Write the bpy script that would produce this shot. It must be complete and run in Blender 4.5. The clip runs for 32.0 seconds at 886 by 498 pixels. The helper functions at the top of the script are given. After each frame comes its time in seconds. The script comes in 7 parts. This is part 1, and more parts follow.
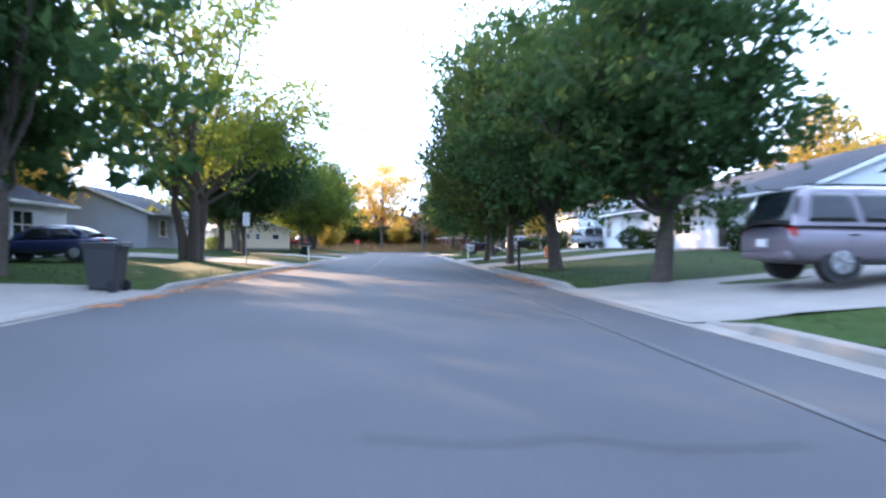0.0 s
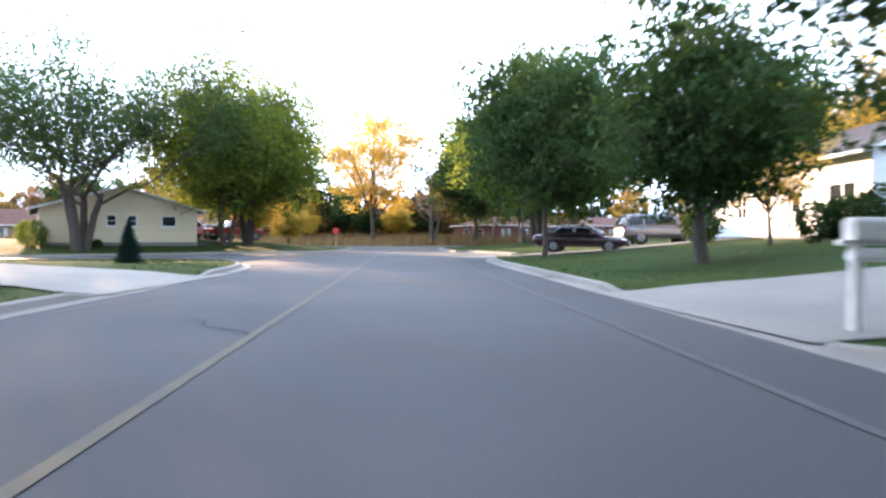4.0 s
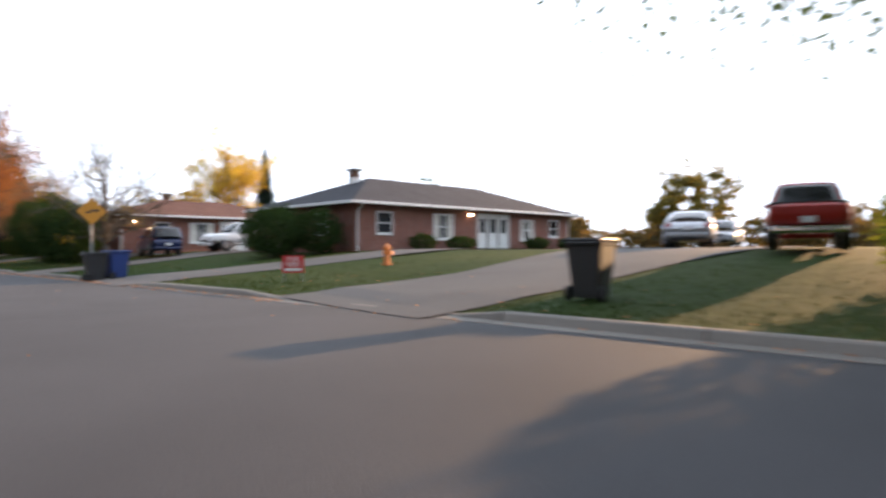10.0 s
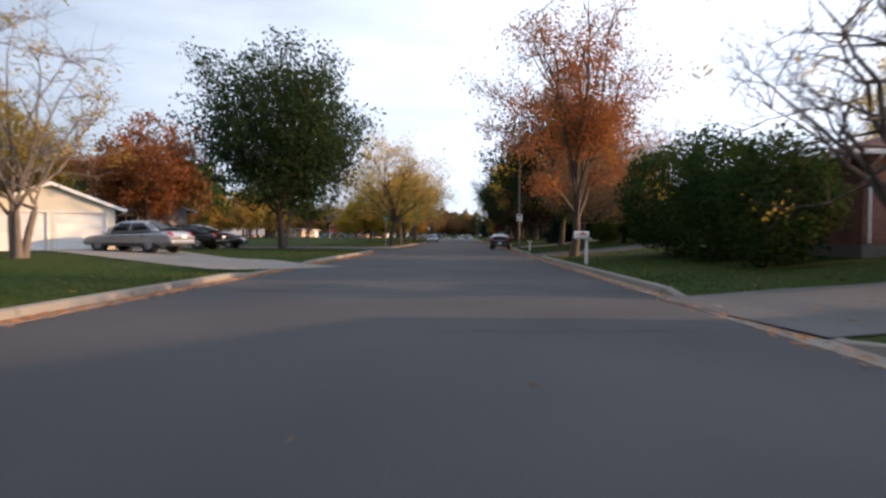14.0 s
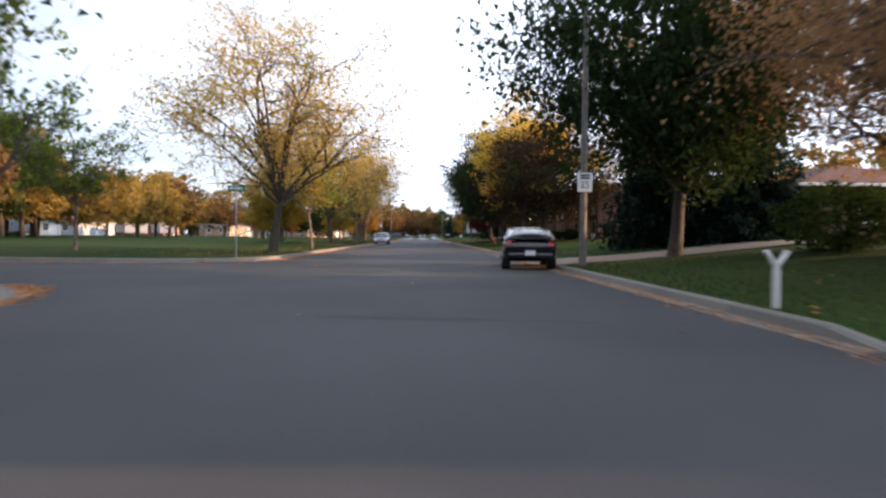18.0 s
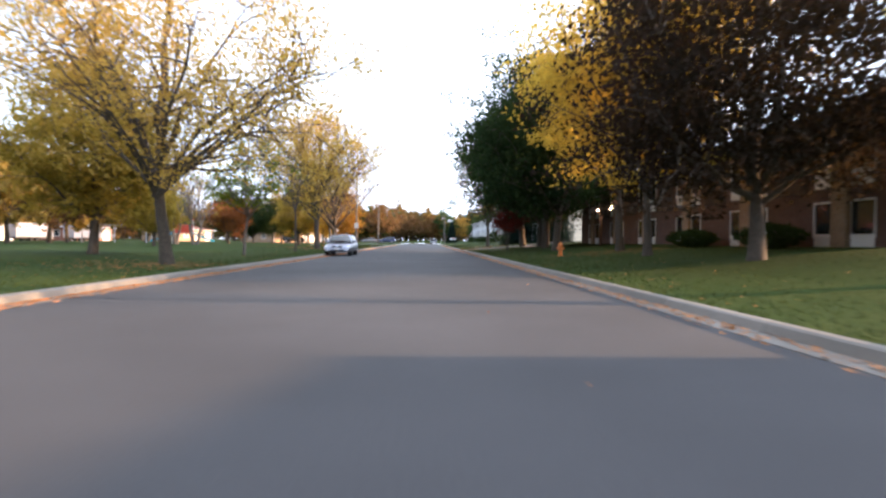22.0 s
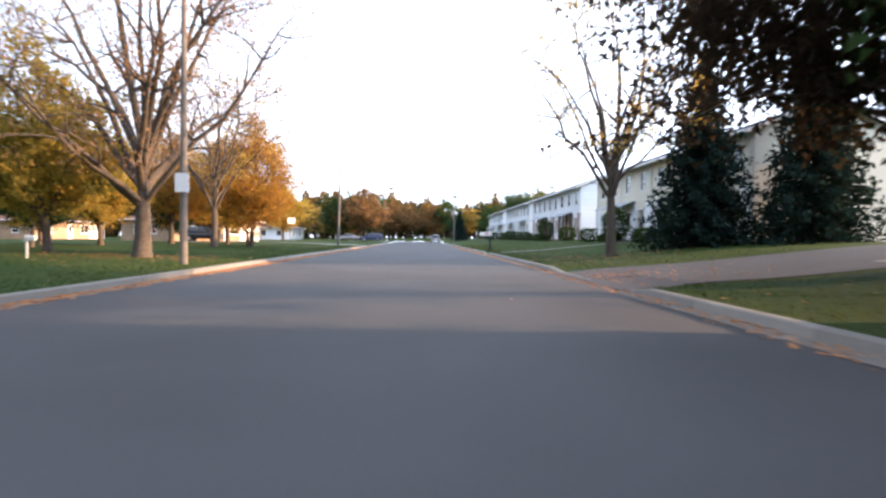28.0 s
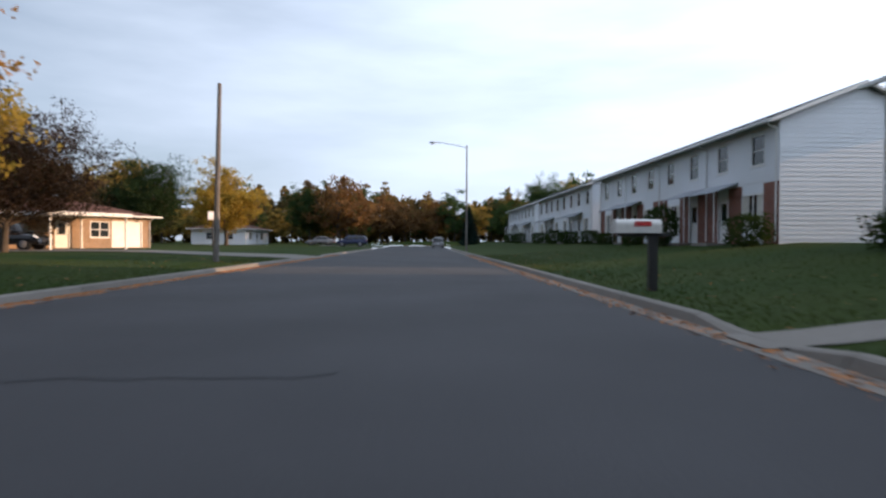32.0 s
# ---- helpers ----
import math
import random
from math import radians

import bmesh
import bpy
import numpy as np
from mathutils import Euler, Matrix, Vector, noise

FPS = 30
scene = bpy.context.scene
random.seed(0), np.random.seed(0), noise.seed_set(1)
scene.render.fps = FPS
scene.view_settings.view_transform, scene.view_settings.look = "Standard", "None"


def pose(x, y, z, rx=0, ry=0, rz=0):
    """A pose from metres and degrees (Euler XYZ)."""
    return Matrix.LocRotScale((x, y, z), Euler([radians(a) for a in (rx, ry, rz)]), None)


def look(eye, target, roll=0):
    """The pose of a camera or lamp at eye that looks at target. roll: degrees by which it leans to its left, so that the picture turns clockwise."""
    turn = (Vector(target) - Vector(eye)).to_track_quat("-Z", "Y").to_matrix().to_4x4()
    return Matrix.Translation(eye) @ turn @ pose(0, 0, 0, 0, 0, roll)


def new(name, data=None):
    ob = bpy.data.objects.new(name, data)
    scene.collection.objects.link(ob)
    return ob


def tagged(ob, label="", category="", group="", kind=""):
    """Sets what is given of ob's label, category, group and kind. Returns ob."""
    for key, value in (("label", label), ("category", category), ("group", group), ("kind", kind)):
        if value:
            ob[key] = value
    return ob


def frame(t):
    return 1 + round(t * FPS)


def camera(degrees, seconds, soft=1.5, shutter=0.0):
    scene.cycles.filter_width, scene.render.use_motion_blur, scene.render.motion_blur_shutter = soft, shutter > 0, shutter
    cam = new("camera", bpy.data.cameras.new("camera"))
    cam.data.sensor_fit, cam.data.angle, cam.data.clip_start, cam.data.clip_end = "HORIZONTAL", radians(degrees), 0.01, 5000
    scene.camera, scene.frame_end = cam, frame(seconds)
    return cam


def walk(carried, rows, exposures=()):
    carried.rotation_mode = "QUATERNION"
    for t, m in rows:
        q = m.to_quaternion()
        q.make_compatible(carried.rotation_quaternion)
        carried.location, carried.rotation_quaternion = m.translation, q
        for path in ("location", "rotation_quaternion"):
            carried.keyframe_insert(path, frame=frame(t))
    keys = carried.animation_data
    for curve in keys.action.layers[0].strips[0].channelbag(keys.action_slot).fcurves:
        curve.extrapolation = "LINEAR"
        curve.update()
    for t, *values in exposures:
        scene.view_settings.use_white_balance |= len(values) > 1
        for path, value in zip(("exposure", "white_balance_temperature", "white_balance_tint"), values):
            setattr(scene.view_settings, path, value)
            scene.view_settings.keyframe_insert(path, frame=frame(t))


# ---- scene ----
cam = camera(71.0, 32.0, soft=2.5, shutter=0.5)

# ---------------------------------------------------------------- the drive
PATH = [
    (0, (-71.816, -19.033, 1.046), (-70.259, -20.287, 1.042), 0.40),
    (0.5, (-67.552, -22.041, 1.049), (-65.994, -23.295, 1.044), 0.44),
    (1, (-63.356, -25.001, 1.048), (-61.794, -26.250, 1.034), 0.43),
    (1.5, (-59.225, -27.915, 1.048), (-57.661, -29.160, 1.019), 0.59),
    (2, (-55.158, -30.784, 1.043), (-53.587, -32.021, 1.011), 0.28),
    (2.5, (-51.152, -33.610, 1.045), (-49.580, -34.846, 1.013), 0.33),
    (3, (-47.205, -36.394, 1.061), (-45.638, -37.637, 1.036), 0.21),
    (3.5, (-43.314, -39.139, 1.059), (-41.754, -40.390, 1.027), 0.09),
    (5.5, (-28.191, -49.811, 1.037), (-26.616, -51.044, 1.016), -0.83),
    (6, (-24.496, -52.243, 1.054), (-22.894, -53.440, 1.037), -1.43),
    (6.5, (-21.020, -53.890, 1.071), (-19.351, -54.992, 1.055), -1.22),
    (7, (-18.759, -54.955, 1.062), (-16.960, -55.829, 1.054), -1.55),
    (7.5, (-16.205, -55.202, 1.059), (-14.307, -55.832, 1.041), -0.72),
    (8, (-13.326, -54.503, 1.034), (-11.350, -54.812, 0.976), -0.08),
    (8.5, (-10.335, -53.215, 1.035), (-8.339, -53.114, 0.967), -0.99),
    (9, (-7.642, -51.664, 1.035), (-5.708, -51.154, 1.013), -1.12),
    (9.5, (-5.364, -49.879, 1.045), (-3.630, -48.882, 1.069), -0.74),
    (10, (-3.036, -47.633, 1.064), (-1.611, -46.231, 1.068), -0.31),
    (10.5, (-1.039, -44.963, 1.023), (0.003, -43.256, 1.014), -0.68),
    (11, (-0.004, -42.053, 1.047), (0.677, -40.173, 1.025), -1.50),
    (11.5, (0.343, -39.087, 1.080), (0.705, -37.120, 1.057), -1.33),
    (12, (0.316, -36.138, 1.146), (0.430, -34.142, 1.114), -0.94),
    (12.5, (0.180, -33.000, 1.155), (0.170, -31.001, 1.127), -0.09),
    (13, (0.067, -29.518, 1.191), (0.016, -27.518, 1.178), -0.01),
    (13.5, (0.001, -25.785, 1.179), (-0.063, -23.786, 1.151), -0.02),
    (14, (-0.044, -21.863, 1.185), (-0.107, -19.864, 1.142), 0.32),
    (14.5, (-0.161, -17.657, 1.187), (-0.212, -15.658, 1.145), 0.72),
    (16.5, (-0.002, -0.411, 1.052), (0.034, 1.588, 1.013), 0.82),
    (17, (-0.123, 3.877, 1.044), (-0.074, 5.876, 1.004), 0.74),
    (17.5, (-0.153, 8.238, 1.046), (-0.101, 10.236, 1.002), 1.22),
    (18, (-0.151, 12.631, 1.040), (-0.093, 14.630, 0.999), 0.67),
    (18.5, (-0.148, 16.995, 1.053), (-0.079, 18.994, 1.017), 0.21),
    (19, (-0.086, 21.313, 1.050), (-0.016, 23.312, 1.005), -0.33),
    (19.5, (-0.007, 25.590, 1.045), (0.058, 27.589, 1.005), 0.44),
    (20, (0.048, 29.867, 1.046), (0.124, 31.865, 0.999), 0.62),
    (20.5, (0.110, 34.165, 1.047), (0.175, 36.164, 1.010), 0.63),
    (21, (0.121, 38.473, 1.054), (0.193, 40.472, 1.016), 0.45),
    (21.5, (0.117, 42.796, 1.049), (0.188, 44.794, 1.019), 0.60),
    (22, (0.183, 47.131, 1.044), (0.242, 49.130, 1.018), 0.55),
    (22.5, (0.246, 51.472, 1.050), (0.292, 53.471, 1.028), 0.66),
    (23, (0.216, 55.814, 1.046), (0.258, 57.814, 1.025), 0.61),
    (23.5, (0.119, 60.157, 1.058), (0.157, 62.156, 1.030), 0.65),
    (24, (0.030, 64.458, 1.049), (0.064, 66.457, 1.032), 0.37),
    (24.5, (-0.027, 68.682, 1.049), (0.005, 70.681, 1.023), 0.49),
    (25, (-0.109, 72.910, 1.050), (-0.075, 74.909, 1.029), 1.03),
    (25.5, (-0.237, 77.195, 1.047), (-0.206, 79.195, 1.025), 0.64),
    (27.5, (0.035, 94.502, 1.051), (0.104, 96.500, 1.027), 0.58),
    (28, (-0.042, 98.816, 1.051), (0.024, 100.815, 1.016), 0.52),
    (28.5, (-0.186, 103.124, 1.048), (-0.114, 105.123, 1.008), 0.59),
    (29, (-0.301, 107.433, 1.051), (-0.219, 109.431, 1.010), 0.65),
    (29.5, (-0.291, 111.752, 1.051), (-0.213, 113.750, 1.008), 0.76),
    (30, (-0.184, 116.080, 1.041), (-0.098, 118.078, 0.997), 0.67),
    (30.5, (-0.033, 120.409, 1.046), (0.045, 122.407, 1.021), 0.36),
    (31, (0.137, 124.709, 1.050), (0.217, 126.708, 1.033), 0.12),
    (31.5, (0.357, 128.967, 1.046), (0.427, 130.966, 1.020), -0.05),
    (32, (0.614, 133.208, 1.061), (0.673, 135.207, 1.037), 0.25),
]
walk(cam, [(t, look(eye, target, roll)) for t, eye, target, roll in PATH],
     exposures=[(0.0, 2.7, 4600, 11), (2.0, 2.6, 4600, 9), (3.0, 2.65, 4850, 9), (6.5, 2.75, 5300, 10), (8.5, 2.4, 5150, 10), (9.5, 1.9, 5500, 10), (10.3, 1.15, 5800, 10), (11.0, 0.7, 5550, 10), (12.0, 0.25, 5550, 10), (13.0, 0.6, 5550, 10), (14.5, 0.9, 5700, 11), (16.5, 1.15, 5700, 11),
                (19.5, 1.65, 5600, 11), (22.0, 2.05, 5550, 11), (25.5, 2.05, 5250, 9), (28.0, 2.1, 5450, 11), (30.0, 1.75, 5450, 10), (31.0, 1.1, 5450, 10), (32.0, 0.55, 5450, 9)])

# ---------------------------------------------------------------- light: a low evening sun to the east of the drive
SUN_ELEV, SUN_AZ = radians(12.0), radians(-2.0)     # azimuth from +x towards +y
sun_dir = Vector((math.cos(SUN_ELEV) * math.cos(SUN_AZ), math.cos(SUN_ELEV) * math.sin(SUN_AZ), math.sin(SUN_ELEV)))
world = bpy.data.worlds.new("evening_sky")
scene.world = world
world.use_nodes = True
wn, wl = world.node_tree.nodes, world.node_tree.links
sky = wn.new("ShaderNodeTexSky")
sky.sky_type, sky.sun_disc = "NISHITA", False
sky.sun_elevation, sky.sun_rotation = SUN_ELEV, radians(90) - SUN_AZ
sky.air_density, sky.dust_density, sky.ozone_density = 1.2, 0.5, 2.5
wn["Background"].inputs["Strength"].default_value = 0.05
# thin high cloud over the whole sky, brighter towards the sun and thinner away from it
tc = wn.new("ShaderNodeTexCoord")
toward = wn.new("ShaderNodeVectorMath")
toward.operation = "DOT_PRODUCT"
toward.inputs[1].default_value = sun_dir
glow = wn.new("ShaderNodeMapRange")
glow.inputs["From Min"].default_value, glow.inputs["From Max"].default_value = -1.0, 1.0
glow.inputs["To Min"].default_value, glow.inputs["To Max"].default_value = 8.0, 20.0
mp = wn.new("ShaderNodeMapping")
mp.inputs["Scale"].default_value = (1.0, 1.6, 5.0)
cl = wn.new("ShaderNodeTexNoise")
cl.inputs["Scale"].default_value, cl.inputs["Detail"].default_value = 2.2, 6.0
rp = wn.new("ShaderNodeMapRange")
rp.inputs["From Min"].default_value, rp.inputs["From Max"].default_value = 0.35, 0.68
rp.inputs["To Min"].default_value, rp.inputs["To Max"].default_value = -0.16, 0.16
thick = wn.new("ShaderNodeMapRange")
thick.inputs["From Min"].default_value, thick.inputs["From Max"].default_value = -0.7, 0.35
thick.inputs["To Min"].default_value, thick.inputs["To Max"].default_value = 0.62, 1.0
cover = wn.new("ShaderNodeMath")
cover.operation, cover.use_clamp = "ADD", True
veil = wn.new("ShaderNodeMixRGB")
veil.blend_type = "MULTIPLY"
veil.inputs["Fac"].default_value = 1.0
veil.inputs["Color2"].default_value = (0.98, 0.99, 1.02, 1)
mx = wn.new("ShaderNodeMixRGB")
wl.new(tc.outputs["Generated"], toward.inputs[0])
wl.new(toward.outputs["Value"], glow.inputs["Value"])
wl.new(toward.outputs["Value"], thick.inputs["Value"])
wl.new(tc.outputs["Generated"], mp.inputs["Vector"])
wl.new(mp.outputs["Vector"], cl.inputs["Vector"])
wl.new(cl.outputs["Fac"], rp.inputs["Value"])
wl.new(rp.outputs["Result"], cover.inputs[0])
wl.new(thick.outputs["Result"], cover.inputs[1])
wl.new(cover.outputs[0], mx.inputs["Fac"])
wl.new(glow.outputs["Result"], veil.inputs["Color1"])
wl.new(sky.outputs["Color"], mx.inputs["Color1"])
wl.new(veil.outputs["Color"], mx.inputs["Color2"])
wl.new(mx.outputs["Color"], wn["Background"].inputs["Color"])
sun_data = bpy.data.lights.new("sun", "SUN")
sun_data.energy, sun_data.angle, sun_data.color = 5.0, radians(0.6), (1.0, 0.56, 0.25)
sun = new("sun", sun_data)
sun.matrix_world = look(sun_dir * 400, (0, 0, 0))

# ---------------------------------------------------------------- materials


def material(name, color, rough=0.8, metal=0.0, grain=0.0, grain_scale=8.0, patch=0.0, patch_scale=0.4, bump=0.0, random=0.0, island=False, tint=None, spec=None):
    """A surface with grain at one scale, patches at a larger one, and a change from piece to piece."""
    m = bpy.data.materials.new(name)
    m.use_nodes = True
    n, l = m.node_tree.nodes, m.node_tree.links
    b = n["Principled BSDF"]
    b.inputs["Roughness"].default_value, b.inputs["Metallic"].default_value = rough, metal
    if spec is not None:
        b.inputs["Specular IOR Level"].default_value = spec
    b.inputs["Base Color"].default_value = (*color, 1)
    src = None
    geo = n.new("ShaderNodeNewGeometry")
    coord = geo.outputs["Position"]

    def noise_tex(scale, detail=4.0):
        t = n.new("ShaderNodeTexNoise")
        t.inputs["Scale"].default_value, t.inputs["Detail"].default_value = scale, detail
        l.new(coord, t.inputs["Vector"])
        return t.outputs["Fac"]

    def mixed(fac, prev, other, amount):
        k = n.new("ShaderNodeMapRange")
        k.inputs["From Min"].default_value, k.inputs["From Max"].default_value = 0.3, 0.7
        k.inputs["To Max"].default_value = amount
        l.new(fac, k.inputs["Value"])
        x = n.new("ShaderNodeMixRGB")
        l.new(k.outputs["Result"], x.inputs["Fac"])
        if prev is None:
            x.inputs["Color1"].default_value = (*color, 1)
        else:
            l.new(prev, x.inputs["Color1"])
        x.inputs["Color2"].default_value = (*other, 1)
        return x.outputs["Color"]

    dark = tint or tuple(c * 0.45 for c in color)
    if patch:
        src = mixed(noise_tex(patch_scale, 5.0), src, dark, patch)
    if grain:
        src = mixed(noise_tex(grain_scale, 6.0), src, tuple(c * 0.4 for c in color), grain)
    if random:
        if island:
            r = geo.outputs["Random Per Island"]
        else:
            r = n.new("ShaderNodeObjectInfo").outputs["Random"]
        k = n.new("ShaderNodeMapRange")
        k.inputs["To Min"].default_value, k.inputs["To Max"].default_value = 1 - random, 1 + random
        l.new(r, k.inputs["Value"])
        h = n.new("ShaderNodeHueSaturation")
        l.new(k.outputs["Result"], h.inputs["Value"])
        if src is None:
            h.inputs["Color"].default_value = (*color, 1)
        else:
            l.new(src, h.inputs["Color"])
        src = h.outputs["Color"]
    if src is not None:
        l.new(src, b.inputs["Base Color"])
    if bump:
        u = n.new("ShaderNodeBump")
        u.inputs["Strength"].default_value, u.inputs["Distance"].default_value = bump, 0.02
        l.new(noise_tex(grain_scale * 2), u.inputs["Height"])
        l.new(u.outputs["Normal"], b.inputs["Normal"])
    return m


def leaf_material(name, a, b_, glow=0.45):
    """Leaves between two colours, leaf by leaf, that let light through."""
    m = bpy.data.materials.new(name)
    m.use_nodes = True
    n, l = m.node_tree.nodes, m.node_tree.links
    n.remove(n["Principled BSDF"])
    geo = n.new("ShaderNodeNewGeometry")
    nz = n.new("ShaderNodeTexNoise")
    nz.inputs["Scale"].default_value = 0.45
    l.new(geo.outputs["Position"], nz.inputs["Vector"])
    add = n.new("ShaderNodeMath")
    add.operation = "MULTIPLY_ADD"
    add.inputs[1].default_value, add.inputs[2].default_value = 0.55, -0.22
    l.new(geo.outputs["Random Per Island"], add.inputs[0])
    sm = n.new("ShaderNodeMath")
    sm.operation, sm.use_clamp = "ADD", True
    l.new(add.outputs[0], sm.inputs[0])
    l.new(nz.outputs["Fac"], sm.inputs[1])
    mixc = n.new("ShaderNodeMixRGB")
    mixc.inputs["Color1"].default_value, mixc.inputs["Color2"].default_value = (*a, 1), (*b_, 1)
    l.new(sm.outputs[0], mixc.inputs["Fac"])
    d, t = n.new("ShaderNodeBsdfDiffuse"), n.new("ShaderNodeBsdfTranslucent")
    l.new(mixc.outputs["Color"], d.inputs["Color"])
    br = n.new("ShaderNodeMixRGB")
    br.blend_type = "MULTIPLY"
    br.inputs["Fac"].default_value = 1.0
    br.inputs["Color2"].default_value = (1.5, 1.45, 0.9, 1)
    l.new(mixc.outputs["Color"], br.inputs["Color1"])
    l.new(br.outputs["Color"], t.inputs["Color"])
    s = n.new("ShaderNodeMixShader")
    s.inputs["Fac"].default_value = glow
    l.new(d.outputs["BSDF"], s.inputs[1])
    l.new(t.outputs["BSDF"], s.inputs[2])
    l.new(s.outputs["Shader"], n["Material Output"].inputs["Surface"])
    return m


ASPHALT = material("asphalt", (0.061, 0.061, 0.065), 0.85, spec=0.2, grain=0.35, grain_scale=30, patch=0.55, patch_scale=0.3, bump=0.25)
CONCRETE = material("concrete", (0.205, 0.19, 0.17), 0.9, spec=0.2, grain=0.3, grain_scale=20, patch=0.35, patch_scale=0.6, bump=0.2, random=0.12)
GRASS = material("grass", (0.024, 0.046, 0.011), 0.95, spec=0.05, grain=0.5, grain_scale=5, patch=0.6, patch_scale=0.16, bump=0.6, tint=(0.062, 0.068, 0.018))
GRASS_BLADE = material("grass_blade", (0.028, 0.055, 0.013), 0.9, spec=0.05, patch=0.6, patch_scale=0.2, tint=(0.075, 0.075, 0.02), random=0.35, island=True)
DRY_GRASS = material("dry_grass", (0.25, 0.16, 0.06), 0.95, grain=0.4, grain_scale=2, random=0.4, island=True)
FALLEN = material("fallen_leaves", (0.34, 0.14, 0.04), 0.9, random=0.5, island=True)
YELLOW_PAINT = material("yellow_road_paint", (0.088, 0.074, 0.046), 0.7, patch=0.95, patch_scale=2.2, spec=0.1, tint=(0.055, 0.053, 0.048))
WHITE_PAINT = material("white_road_paint", (0.074, 0.074, 0.075), 0.7, patch=0.95, patch_scale=2.2, spec=0.1, tint=(0.052, 0.052, 0.054))
BARK = material("bark", (0.085, 0.068, 0.052), 0.95, grain=0.7, grain_scale=9, bump=0.9)
BARK_GREY = material("grey_bark", (0.15, 0.13, 0.115), 0.95, grain=0.6, grain_scale=9, bump=0.8)
GREEN = leaf_material("green_leaves", (0.03, 0.055, 0.026), (0.055, 0.085, 0.03), 0.35)
MAPLE = leaf_material("dark_maple_leaves", (0.013, 0.026, 0.014), (0.034, 0.052, 0.02), 0.25)
LOCUST = leaf_material("light_green_leaves", (0.06, 0.11, 0.025), (0.16, 0.17, 0.03), 0.45)
YELLOW = leaf_material("yellow_leaves", (0.38, 0.25, 0.045), (0.50, 0.37, 0.065), 0.5)
GOLD = leaf_material("golden_green_leaves", (0.17, 0.145, 0.035), (0.36, 0.25, 0.05), 0.5)
ORANGE = leaf_material("orange_leaves", (0.19, 0.10, 0.025), (0.33, 0.18, 0.04), 0.5)
RUST = leaf_material("rusty_leaves", (0.13, 0.055, 0.03), (0.29, 0.125, 0.05), 0.45)
PURPLE = leaf_material("purple_leaves", (0.018, 0.017, 0.014), (0.04, 0.026, 0.019), 0.25)
AMBER = leaf_material("amber_leaves", (0.28, 0.185, 0.05), (0.44, 0.315, 0.085), 0.5)
ASH = leaf_material("pinkish_brown_leaves", (0.14, 0.075, 0.05), (0.27, 0.17, 0.10), 0.4)
CRIMSON = leaf_material("crimson_leaves", (0.07, 0.012, 0.014), (0.16, 0.03, 0.025), 0.35)
BRONZE = leaf_material("bronze_leaves", (0.11, 0.082, 0.02), (0.34, 0.17, 0.034), 0.45)
OLIVE = leaf_material("olive_leaves", (0.07, 0.075, 0.03), (0.20, 0.15, 0.05), 0.45)
TAWNY = leaf_material("tawny_leaves", (0.15, 0.115, 0.04), (0.32, 0.23, 0.065), 0.45)
UMBER = leaf_material("umber_leaves", (0.08, 0.05, 0.03), (0.20, 0.12, 0.055), 0.4)
NEEDLE = leaf_material("spruce_needles", (0.009, 0.018, 0.017), (0.022, 0.036, 0.03), 0.1)
WOODS = leaf_material("mixed_wood_leaves", (0.05, 0.055, 0.03), (0.18, 0.115, 0.05), 0.4)
HEDGE = leaf_material("shrub_leaves", (0.018, 0.035, 0.015), (0.04, 0.06, 0.02), 0.25)

# ---------------------------------------------------------------- mesh helpers


def mesh_of(name, verts, faces, mat):
    me = bpy.data.meshes.new(name)
    me.from_pydata([tuple(v) for v in verts], [], [tuple(f) for f in faces])
    for one in mat if isinstance(mat, (list, tuple)) else (mat,):
        me.materials.append(one)
    me.update()
    return me


def part(name, bm, mat, parent, label=""):
    """Links a bmesh (or a finished mesh) as one object under a thing or a part."""
    if isinstance(bm, bmesh.types.BMesh):
        me = bpy.data.meshes.new(name)
        bm.to_mesh(me)
        bm.free()
        me.materials.append(mat)
    else:
        me = bm
    ob = new(name, me)
    ob.parent = parent
    if label:
        tagged(ob, label)
    return ob


def thing(name, m, label, category, group="", kind=""):
    ob = new(name)
    ob.matrix_world = m
    ob.empty_display_size = 0.2
    return tagged(ob, label, category, group, kind)


def box(bm, x0, x1, y0, y1, z0, z1, bevel=0.0):
    """Adds a box, with its edges rounded by bevel."""
    r = bmesh.ops.create_cube(bm, size=1.0)
    bmesh.ops.transform(bm, matrix=Matrix.LocRotScale(((x0 + x1) / 2, (y0 + y1) / 2, (z0 + z1) / 2), None, (x1 - x0, y1 - y0, z1 - z0)), verts=r["verts"])
    if bevel:
        edges = list({e for v in r["verts"] for e in v.link_edges})
        bmesh.ops.bevel(bm, geom=edges, offset=bevel, segments=2, affect="EDGES", profile=0.5)
    return bm


def boxed(*args, **kw):
    return box(bmesh.new(), *args, **kw)


def cyl(bm, p, q, r0, r1, sides=10):
    """Adds a tapered round bar from p to q."""
    p, q = Vector(p), Vector(q)
    way = q - p
    m = Matrix.Translation((p + q) / 2) @ way.to_track_quat("Z", "Y").to_matrix().to_4x4()
    bmesh.ops.create_cone(bm, cap_ends=True, segments=sides, radius1=r0, radius2=r1, depth=way.length, matrix=m)
    return bm


def prism(bm, outline, y0, y1):
    """Adds a prism: an outline in x and z drawn out from y0 to y1."""
    a = [bm.verts.new((x, y0, z)) for x, z in outline]
    b = [bm.verts.new((x, y1, z)) for x, z in outline]
    n = len(outline)
    bm.faces.new(a)
    bm.faces.new(b[::-1])
    for i in range(n):
        bm.faces.new((a[i], b[i], b[(i + 1) % n], a[(i + 1) % n])[::-1])
    return bm


